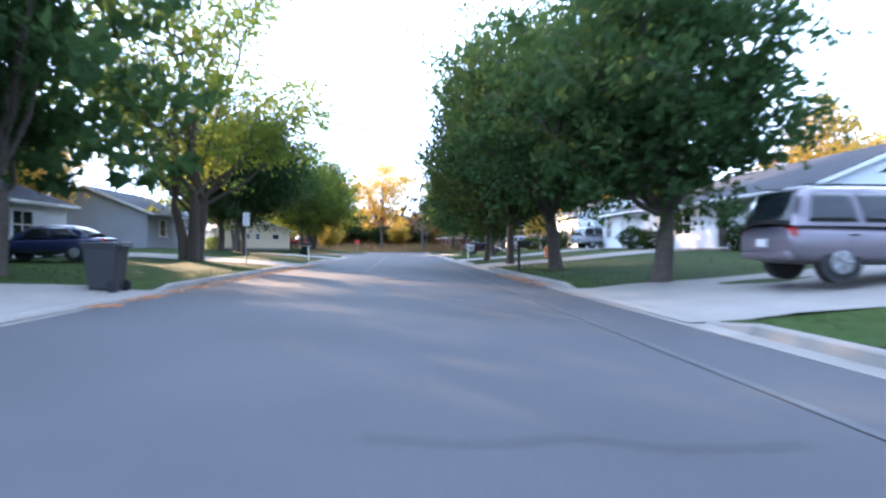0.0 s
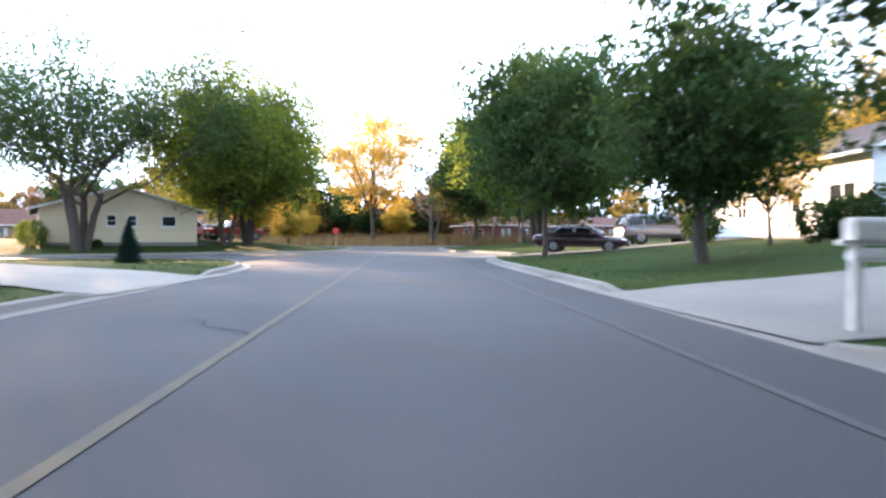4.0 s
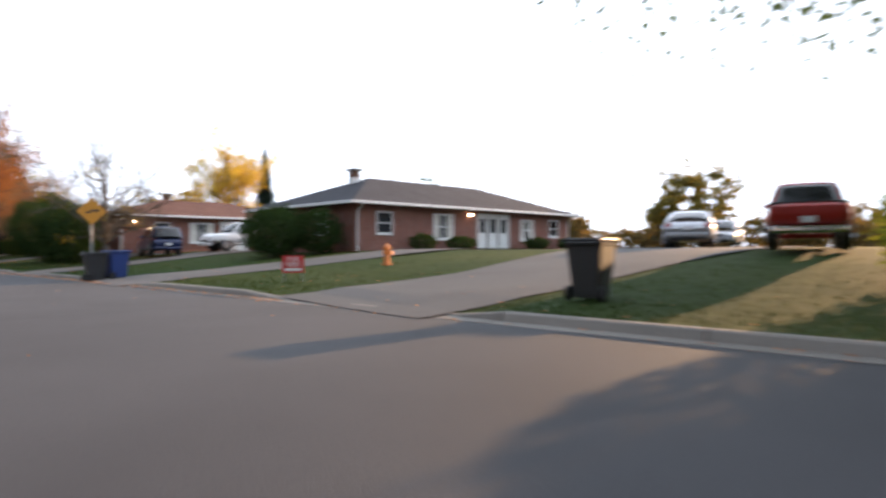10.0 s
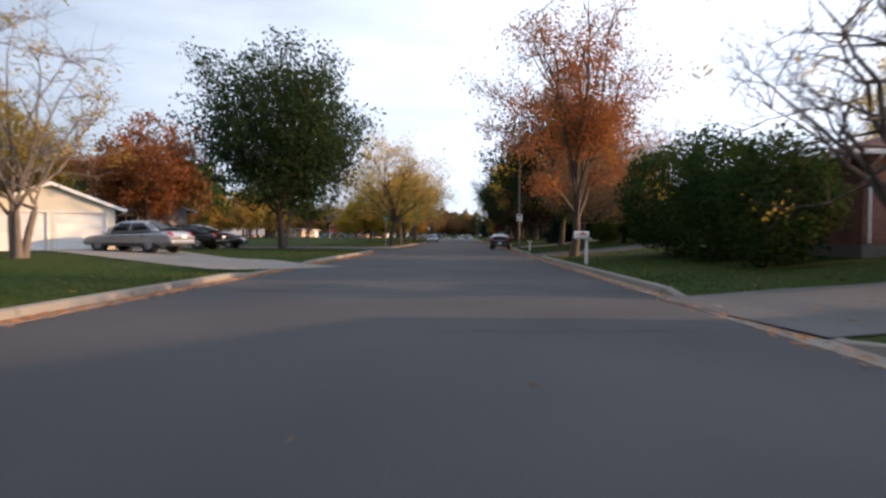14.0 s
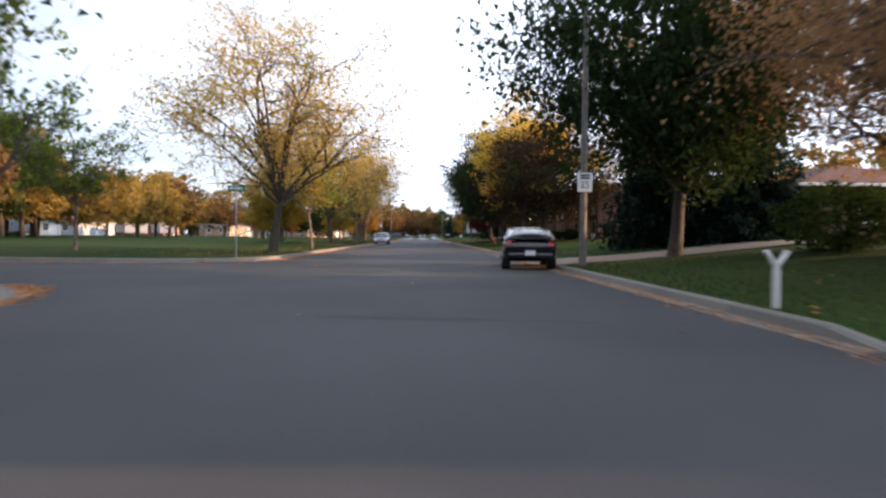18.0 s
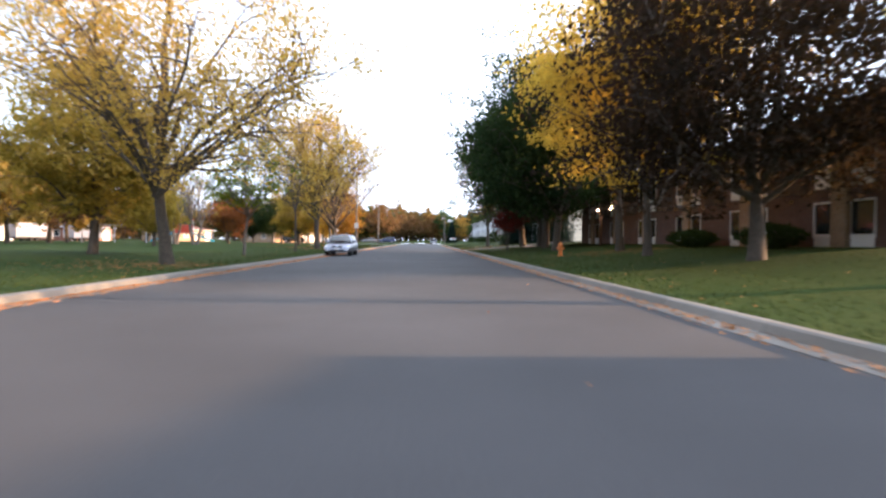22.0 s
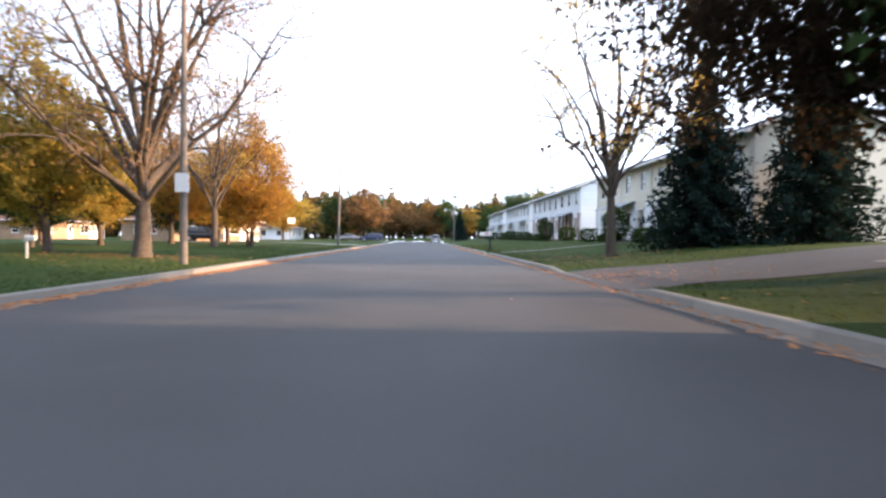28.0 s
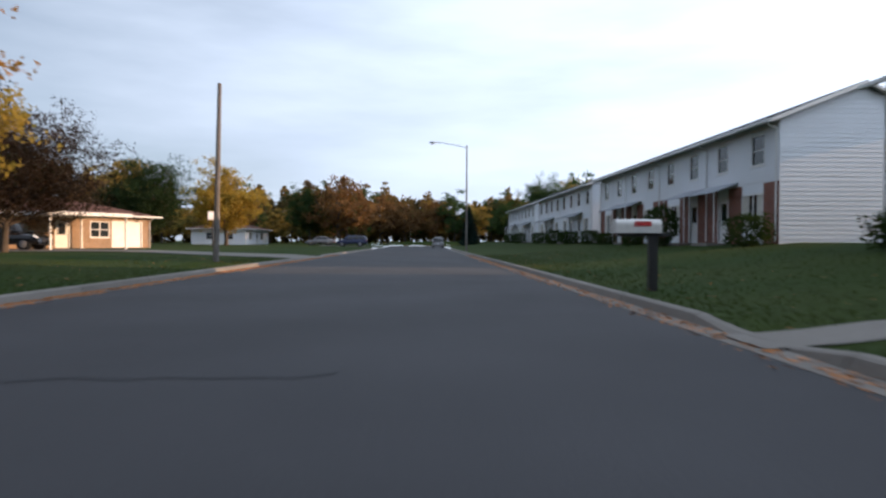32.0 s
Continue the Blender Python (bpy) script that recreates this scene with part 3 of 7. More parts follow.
def glass_material(name, tint=(0.02, 0.025, 0.03)):
    """Window glass before a dark room: a dark, smooth, mirroring pane."""
    m = bpy.data.materials.new(name)
    m.use_nodes = True
    b = m.node_tree.nodes["Principled BSDF"]
    b.inputs["Base Color"].default_value = (*tint, 1)
    b.inputs["Roughness"].default_value = 0.04
    b.inputs["Specular IOR Level"].default_value = 0.6
    return m


def paint(name, color, metal=0.0, rough=0.3):
    """Car paint under a clear coat, slightly dusty."""
    m = material(name, color, rough, metal, patch=0.15, patch_scale=3)
    b = m.node_tree.nodes["Principled BSDF"]
    b.inputs["Coat Weight"].default_value, b.inputs["Coat Roughness"].default_value = 0.35, 0.1
    return m


def lamp_glow(name, color, strength):
    m = bpy.data.materials.new(name)
    m.use_nodes = True
    b = m.node_tree.nodes["Principled BSDF"]
    b.inputs["Emission Color"].default_value, b.inputs["Emission Strength"].default_value = (*color, 1), strength
    return m


BRICK = brick_material("red_brick", (0.21, 0.075, 0.05), (0.28, 0.11, 0.075), (0.24, 0.2, 0.18))
BRICK_DARK = brick_material("brown_brick", (0.12, 0.06, 0.045), (0.17, 0.085, 0.06), (0.15, 0.13, 0.12))
BRICK_TAN = brick_material("tan_brick", (0.33, 0.21, 0.12), (0.42, 0.28, 0.17), (0.35, 0.3, 0.25))
CREAM = material("cream_siding", (0.62, 0.54, 0.36), 0.7, patch=0.25, patch_scale=0.8, random=0.04, tint=(0.5, 0.44, 0.3))
CREAM2 = material("pale_yellow_siding", (0.64, 0.6, 0.49), 0.7, patch=0.25, patch_scale=0.8, random=0.04, tint=(0.52, 0.49, 0.41))
WHITE_SIDING = material("white_siding", (0.74, 0.76, 0.8), 0.65, patch=0.25, patch_scale=0.7, random=0.03, tint=(0.58, 0.6, 0.62))
GREY_SIDING = material("grey_siding", (0.34, 0.36, 0.4), 0.7, patch=0.25, patch_scale=0.7, random=0.04)
TRIM = material("white_trim", (0.72, 0.72, 0.71), 0.55, patch=0.2, patch_scale=2)
SHINGLE = material("grey_shingles", (0.052, 0.053, 0.06), 0.95, spec=0.1, grain=0.5, grain_scale=12, patch=0.4, patch_scale=0.8, bump=0.6)
SHINGLE_BROWN = material("brown_shingles", (0.13, 0.07, 0.055), 0.95, spec=0.1, grain=0.5, grain_scale=12, patch=0.4, patch_scale=0.8, bump=0.6)
DARK_WOOD = material("dark_stained_boards", (0.06, 0.04, 0.032), 0.85, grain=0.4, grain_scale=5, random=0.15)
PANE = glass_material("window_glass")
CAR_GLASS = glass_material("tinted_car_glass", (0.008, 0.01, 0.012))
CURTAIN = material("pale_curtain", (0.6, 0.58, 0.52), 0.9, grain=0.3, grain_scale=6)
TYRE = material("tyre_rubber", (0.012, 0.012, 0.013), 0.9, grain=0.3)
RIM = material("alloy_rim", (0.26, 0.26, 0.27), 0.5, metal=0.6, grain=0.2)
CHROME = material("chrome", (0.7, 0.7, 0.72), 0.15, metal=1.0)
BLACK_PLASTIC = material("black_plastic", (0.015, 0.015, 0.016), 0.55, grain=0.2)
RED_LENS = material("red_tail_lens", (0.17, 0.01, 0.009), 0.25)
CLEAR_LENS = material("clear_lamp_lens", (0.55, 0.56, 0.58), 0.12)
PLATE = material("number_plate", (0.65, 0.66, 0.68), 0.5, patch=0.2, patch_scale=9)
POLE_WOOD = material("weathered_pole_wood", (0.17, 0.155, 0.14), 0.9, grain=0.6, grain_scale=6, patch=0.4, patch_scale=0.9, bump=0.5)
GALV = material("galvanised_steel", (0.38, 0.39, 0.4), 0.5, metal=0.7, grain=0.3, grain_scale=14)
SIGN_WHITE = material("white_sign_sheet", (0.7, 0.7, 0.7), 0.5, patch=0.2, patch_scale=5)
SIGN_GREEN = material("green_sign_sheet", (0.01, 0.17, 0.09), 0.5, patch=0.2, patch_scale=5)
SIGN_YELLOW = material("yellow_sign_sheet", (0.38, 0.18, 0.01), 0.5, patch=0.2, patch_scale=5)
SIGN_RED = material("red_sign_sheet", (0.45, 0.03, 0.03), 0.5, patch=0.2, patch_scale=5)
INK = material("black_sign_ink", (0.02, 0.02, 0.02), 0.6)
BIN_BLACK = material("charcoal_bin_plastic", (0.022, 0.023, 0.026), 0.5, grain=0.3, patch=0.3, patch_scale=3)
BIN_BLUE = material("blue_bin_plastic", (0.012, 0.035, 0.16), 0.45, grain=0.3, patch=0.3, patch_scale=3)
HYDRANT = material("orange_hydrant_paint", (0.62, 0.19, 0.03), 0.55, patch=0.5, patch_scale=5, tint=(0.4, 0.12, 0.03))
WOOD_WHITE = material("white_painted_wood", (0.68, 0.67, 0.64), 0.7, grain=0.3, grain_scale=9, patch=0.3, patch_scale=3)
FENCE = material("brown_fence_boards", (0.16, 0.085, 0.05), 0.9, grain=0.5, grain_scale=6, random=0.2)
SLIDE_BLUE = material("blue_slide_plastic", (0.02, 0.28, 0.45), 0.4, patch=0.2, patch_scale=2)
PLAY_RED = material("red_play_plastic", (0.5, 0.06, 0.03), 0.4, patch=0.2, patch_scale=2)
WARM_LAMP = lamp_glow("lit_porch_lamp", (1.0, 0.62, 0.3), 22.0)

# ---------------------------------------------------------------- houses


def intervals(length, gaps):
    """What is left of 0..length when the gaps are taken out."""
    out, at = [], 0.0
    for a, b in sorted(gaps):
        if a > at + 0.01:
            out.append((at, a))
        at = max(at, b)
    if at < length - 0.01:
        out.append((at, length))
    return out


def panel(length, height, thick, openings):
    """A wall from x 0 to length with its outer face on y = 0, pierced by openings (x0, x1, z0, z1)."""
    bm = bmesh.new()
    zs = sorted({0.0, height, *(z for o in openings for z in (o[2], o[3]))})
    xs = sorted({0.0, length, *(x for o in openings for x in (o[0], o[1]))})
    seen = {}

    def at(i, k, back):
        if (i, k, back) not in seen:
            seen[i, k, back] = bm.verts.new((xs[i], thick if back else 0.0, zs[k]))
        return seen[i, k, back]

    def solid(i, k):
        if not (0 <= i < len(xs) - 1 and 0 <= k < len(zs) - 1):
            return False
        x, z = (xs[i] + xs[i + 1]) / 2, (zs[k] + zs[k + 1]) / 2
        return not any(o[0] < x < o[1] and o[2] < z < o[3] for o in openings)
    for i in range(len(xs) - 1):
        for k in range(len(zs) - 1):
            if not solid(i, k):
                continue
            bm.faces.new((at(i, k, 0), at(i + 1, k, 0), at(i + 1, k + 1, 0), at(i, k + 1, 0)))
            bm.faces.new((at(i, k, 1), at(i, k + 1, 1), at(i + 1, k + 1, 1), at(i + 1, k, 1)))
            for di, dk, p, q in ((-1, 0, (i, k), (i, k + 1)), (1, 0, (i + 1, k + 1), (i + 1, k)), (0, -1, (i + 1, k), (i, k)), (0, 1, (i, k + 1), (i + 1, k + 1))):
                if not solid(i + di, k + dk):
                    bm.faces.new((at(*p, 0), at(*q, 0), at(*q, 1), at(*p, 1)))
    return bm


def window_in(parent, m, w, h, frame_mat, curtain=False, double=True):
    """A window in its opening: frame, sill, meeting rail and panes. m puts its lower left corner, x along the wall and y inwards."""
    t = part("window", boxed(-0.07, w + 0.07, -0.045, -0.005, -0.1, -0.03), frame_mat, parent)
    t.matrix_local = m
    bm = bmesh.new()
    for a, b, c, d in ((-0.07, 0.0, -0.07, h + 0.07), (w, w + 0.07, -0.07, h + 0.07), (0, w, h, h + 0.07), (0, w, -0.03, 0.035)):
        box(bm, a, b, -0.025, 0.06, c, d)
    part("frame", bm, frame_mat, t)
    if double:
        part("meeting_rail", boxed(0, w, 0.012, 0.05, h * 0.5 - 0.025, h * 0.5 + 0.025), frame_mat, t)
    if w > 1.15:
        part("mullion", boxed(w * 0.5 - 0.035, w * 0.5 + 0.035, 0.008, 0.055, 0.035, h), frame_mat, t)
    part("pane", boxed(0.0, w, 0.03, 0.04, 0.035, h), PANE, t)
    if curtain:
        for x0, x1 in ((0.0, w * 0.3), (w * 0.7, w)):
            n = 14
            v, f = [], []
            for j in range(n + 1):
                x, y = x0 + (x1 - x0) * j / n, 0.012 + 0.008 * (j % 2)
                v += [(x, y, 0.04), (x, y, h), (x, 0.028, h), (x, 0.028, 0.04)]
            for j in range(n):
                a, b = 4 * j, 4 * j + 4
                f += [(a, b, b + 1, a + 1), (a + 1, b + 1, b + 2, a + 2), (a + 2, b + 2, b + 3, a + 3), (a + 3, b + 3, b, a)]
            part("curtain", mesh_of("curtain", v, f + [(0, 1, 2, 3), (4 * n + 3, 4 * n + 2, 4 * n + 1, 4 * n)], CURTAIN), None, t)
    return t


def door_in(parent, m, w, h, mat, glazed=True):
    t = part("door", boxed(0, w, 0.05, 0.1, 0, h), mat, parent)
    t.matrix_local = m
    bm = bmesh.new()
    for a, b, c, d in ((-0.09, 0.0, 0, h + 0.09), (w, w + 0.09, 0, h + 0.09), (0, w, h, h + 0.09)):
        box(bm, a, b, -0.025, 0.1, c, d)
    part("frame", bm, TRIM, t)
    if glazed:
        part("pane", boxed(w * 0.22, w * 0.78, 0.035, 0.048, h * 0.5, h * 0.9), PANE, t)
        part("lower_panel", boxed(w * 0.2, w * 0.8, 0.035, 0.048, h * 0.1, h * 0.42, bevel=0.008), mat, t)
    bm = cyl(bmesh.new(), (w * 0.9, 0.05, h * 0.47), (w * 0.9, -0.01, h * 0.47), 0.03, 0.025, 8)
    part("handle", bm, CHROME, t)
    return t


def garage_door(parent, m, w, h, mat):
    t = part("garage_door", boxed(0, w, 0.08, 0.13, 0, h), mat, parent)
    t.matrix_local = m
    for k in range(4):
        part("door_section", boxed(0.03, w - 0.03, 0.055, 0.085, h * k / 4 + 0.015, h * (k + 1) / 4 - 0.015, bevel=0.01), mat, t)
    bm = bmesh.new()
    for a, b, c, d in ((-0.1, 0.0, 0, h + 0.1), (w, w + 0.1, 0, h + 0.1), (0, w, h, h + 0.1)):
        box(bm, a, b, -0.03, 0.13, c, d)
    part("frame", bm, TRIM, t)
    return t


def house(m, w, d, h, rise, wall_mat, roof_mat, label, openings=(), ridge="x", hip=False, over=0.5, lap=(), lap_near=(), base=None, trim=TRIM, chimney=None, category="house", group="houses along the streets", gutters=True, gable_mat=None, name="house"):
    """A house on a rectangle w by d with its front on local -y, walls h high and a roof that rises by rise.
    openings: (wall, centre from the wall's left end, sill, width, height, kind). lap: walls with lapped boards; lap_near: with each board a part."""
    t = thing(name, m, label, category, group)
    T = 0.2
    frames = {"front": (Matrix.Translation((-w / 2, -d / 2, 0)), w), "back": (pose(w / 2, d / 2, 0, 0, 0, 180), w),
              "right": (pose(w / 2, -d / 2, 0, 0, 0, 90), d), "left": (pose(-w / 2, d / 2, 0, 0, 0, -90), d)}
    holes = {k: [] for k in frames}
    for wall, u, z, ow, oh, kind in openings:
        holes[wall].append((u - ow / 2, u + ow / 2, z, z + oh))
    slope_len = d / 2 if ridge == "x" else w / 2
    for wall, (fm, length) in frames.items():
        ends = T if wall in ("left", "right") else 0.0
        ob = part("wall", panel(length, h, T, holes[wall]), wall_mat, t)
        if ends:
            # side walls stand between the front and the back
            for v in ob.data.vertices:
                v.co.x = min(max(v.co.x, T), length - T)
        ob.matrix_local = fm
        gable = (not hip) and rise > 0 and (wall in ("left", "right")) == (ridge == "x")
        if gable:
            g = part("gable", prism(bmesh.new(), [(0, h), (length, h), (length / 2, h + rise)], 0.0, T), gable_mat or wall_mat, t)
            g.matrix_local = fm
        if wall in lap or wall in lap_near:
            board = 0.2
            rows_n = int((h + (rise if gable else 0)) / board)
            joined = bmesh.new() if wall in lap and wall not in lap_near else None
            for r in range(rows_n):
                z0, z1 = r * board, min((r + 1) * board, h + rise)
                lo, hi = 0.0, length
                if z1 > h:
                    if not gable:
                        break
                    inset = (z1 - h) / rise * length / 2
                    lo, hi = inset, length - inset
                    if hi - lo < 0.4:
                        break
                gaps = [(o[0] - 0.07, o[1] + 0.07) for o in holes[wall] if o[2] - 0.1 < z1 - 0.02 and o[3] + 0.07 > z0 + 0.02]
                for a, b in intervals(length, gaps + ([(0, lo), (hi, length)] if lo > 0 else [])):
                    bm = joined if joined is not None else bmesh.new()
                    vs = [bm.verts.new(c) for c in ((a, -0.024, z0), (b, -0.024, z0), (b, -0.006, z1), (a, -0.006, z1), (a, 0.004, z0), (b, 0.004, z0), (b, 0.004, z1), (a, 0.004, z1))]
                    for q in ((0, 1, 2, 3), (5, 4, 7, 6), (4, 5, 1, 0), (3, 2, 6, 7), (4, 0, 3, 7), (1, 5, 6, 2)):
                        bm.faces.new([vs[i] for i in q])
                    if joined is None:
                        part("siding_board", bm, (gable_mat or wall_mat) if z1 > h else wall_mat, t).matrix_local = fm
            if joined is not None:
                part("siding", joined, wall_mat, t).matrix_local = fm
    if base:
        b = part("plinth", boxed(-w / 2 - 0.03, w / 2 + 0.03, -d / 2 - 0.03, d / 2 + 0.03, -0.9, 0.0), CONCRETE, t)
    for wall, u, z, ow, oh, kind in openings:
        fm, length = frames[wall]
        at = fm @ Matrix.Translation((u - ow / 2, 0, z))
        if kind.startswith("win"):
            window_in(t, at, ow, oh, trim, curtain="c" in kind[3:], double="s" not in kind[3:])
        elif kind.startswith("door"):
            door_in(t, at, ow, oh, TRIM if kind == "door" else DARK_WOOD)
        else:
            garage_door(t, at, ow, oh, TRIM if kind == "garage" else CREAM)
    th = 0.16
    if rise > 0 and not hip:
        half = d / 2 if ridge == "x" else w / 2
        run = (w if ridge == "x" else d) / 2 + over * 0.6
        drop = rise / half * over
        for sgn in (-1, 1):
            bm = bmesh.new()
            ol = [(0, h + rise), (sgn * (half + over), h - drop), (sgn * (half + over), h - drop + th), (0, h + rise + th)]
            prism(bm, ol if sgn > 0 else ol[::-1], -run, run)
            ob = part("roof_slope", bm, roof_mat, t)
            ob.matrix_local = Matrix() if ridge == "y" else pose(0, 0, 0, 0, 0, 90)
            if gutters:
                bm = boxed(sgn * (half + over) - 0.06 + 0.07 * sgn, sgn * (half + over) + 0.06 + 0.07 * sgn, -run, run, h - drop + 0.0, h - drop + 0.13, bevel=0.02)
                part("gutter", bm, trim, t).matrix_local = Matrix() if ridge == "y" else pose(0, 0, 0, 0, 0, 90)
        for end in (-1, 1):
            bm = bmesh.new()
            for sgn in (-1, 1):
                ol = [(0, h + rise - 0.02), (sgn * (half + over), h - drop - 0.02), (sgn * (half + over), h - drop + th * 0.9), (0, h + rise + th * 0.9)]
                prism(bm, ol if sgn > 0 else ol[::-1], end * run, end * (run + 0.03))
            part("barge_board", bm, trim, t).matrix_local = Matrix() if ridge == "y" else pose(0, 0, 0, 0, 0, 90)
    elif hip:
        bm = bmesh.new()
        a, b = w / 2 + over, d / 2 + over
        rl = max((w - d) / 2, 0.3)
        z0 = h
        lower = [bm.verts.new(p) for p in ((-a, -b, z0), (a, -b, z0), (a, b, z0), (-a, b, z0))]
        edge = [bm.verts.new((v.co.x, v.co.y, z0 + 0.1)) for v in lower]
        p, q = bm.verts.new((-rl, 0, h + rise)), bm.verts.new((rl, 0, h + rise))
        for i in range(4):
            bm.faces.new((lower[i], lower[(i + 1) % 4], edge[(i + 1) % 4], edge[i]))
        bm.faces.new(lower[::-1])
        bm.faces.new((edge[0], edge[1], q, p))
        bm.faces.new((edge[1], edge[2], q))
        bm.faces.new((edge[2], edge[3], p, q))
        bm.faces.new((edge[3], edge[0], p))
        part("roof", bm, roof_mat, t)
        if gutters:
            for x0, x1, y0, y1 in ((-a - 0.1, a + 0.1, -b - 0.11, -b - 0.004), (-a - 0.1, a + 0.1, b + 0.004, b + 0.11), (-a - 0.11, -a - 0.004, -b, b), (a + 0.004, a + 0.11, -b, b)):
                part("gutter", boxed(x0, x1, y0, y1, z0 - 0.02, z0 + 0.11, bevel=0.02), trim, t)
            for sx in (-1, 1):
                bm = bmesh.new()
                cyl(bm, (sx * (w / 2 - 0.12), -b - 0.02, h - 0.03), (sx * (w / 2 - 0.12), -d / 2 - 0.08, h - 0.35), 0.04, 0.04, 6)
                cyl(bm, (sx * (w / 2 - 0.12), -d / 2 - 0.08, h - 0.32), (sx * (w / 2 - 0.12), -d / 2 - 0.08, 0.05), 0.04, 0.04, 6)
                part("downspout", bm, trim, t)
    elif rise == 0:
        part("roof", boxed(-w / 2 - over, w / 2 + over, -d / 2 - over, d / 2 + over, h, h + 0.35, bevel=0.03), roof_mat, t)
    if chimney:
        cx, cy, top, mat = chimney
        c = part("chimney", boxed(cx - 0.22, cx + 0.22, cy - 0.26, cy + 0.26, h * 0.9, top), mat, t)
        part("flashing", boxed(cx - 0.26, cx + 0.26, cy - 0.3, cy + 0.3, h * 0.9, top - 0.42), trim, c, "white painted flashing at the chimney's foot")
        part("cap", boxed(cx - 0.36, cx + 0.36, cy - 0.46, cy + 0.46, top, top + 0.1, bevel=0.02), CONCRETE, c)
    return t


# ---------------------------------------------------------------- cars

CAR_SHAPES = {
    # length, half width, lower outline (x from the nose, z), cabin (x0 base, x0 top, x1 top, x1 base), roof height, wheel radius, axles
    "sedan": (4.9, 0.90, [(0.0, 0.42), (0.05, 0.62), (0.35, 0.74), (1.35, 0.86), (4.1, 0.96), (4.75, 0.93), (4.9, 0.70), (4.86, 0.42), (4.5, 0.26), (0.4, 0.24)], (1.3, 2.05, 3.45, 4.25), 1.40, 0.32, (0.95, 3.75)),
    "coupe": (4.4, 0.88, [(0.0, 0.40), (0.06, 0.60), (0.4, 0.72), (1.4, 0.86), (3.6, 0.98), (4.25, 0.98), (4.4, 0.74), (4.34, 0.40), (4.0, 0.25), (0.4, 0.22)], (1.3, 2.1, 3.05, 4.12), 1.36, 0.33, (0.9, 3.45)),
    "suv": (4.8, 0.93, [(0.0, 0.50), (0.05, 0.82), (0.3, 0.98), (1.25, 1.08), (4.6, 1.12), (4.78, 1.05), (4.8, 0.62), (4.7, 0.42), (4.3, 0.36), (0.4, 0.34)], (1.15, 1.75, 4.45, 4.72), 1.76, 0.37, (0.9, 3.75)),
    "van": (4.9, 0.95, [(0.0, 0.45), (0.05, 0.72), (0.35, 0.88), (1.0, 1.0), (4.75, 1.06), (4.88, 1.0), (4.9, 0.55), (4.8, 0.36), (4.4, 0.28), (0.4, 0.28)], (0.9, 1.8, 4.6, 4.82), 1.75, 0.34, (0.95, 3.95)),
    "pickup": (5.5, 0.97, [(0.0, 0.55), (0.05, 0.92), (0.3, 1.05), (1.5, 1.14), (3.3, 1.16), (3.32, 1.12), (5.4, 1.12), (5.48, 1.02), (5.48, 0.60), (5.2, 0.48), (0.4, 0.46)], (1.45, 2.0, 3.05, 3.25), 1.82, 0.39, (1.0, 4.35)),
}


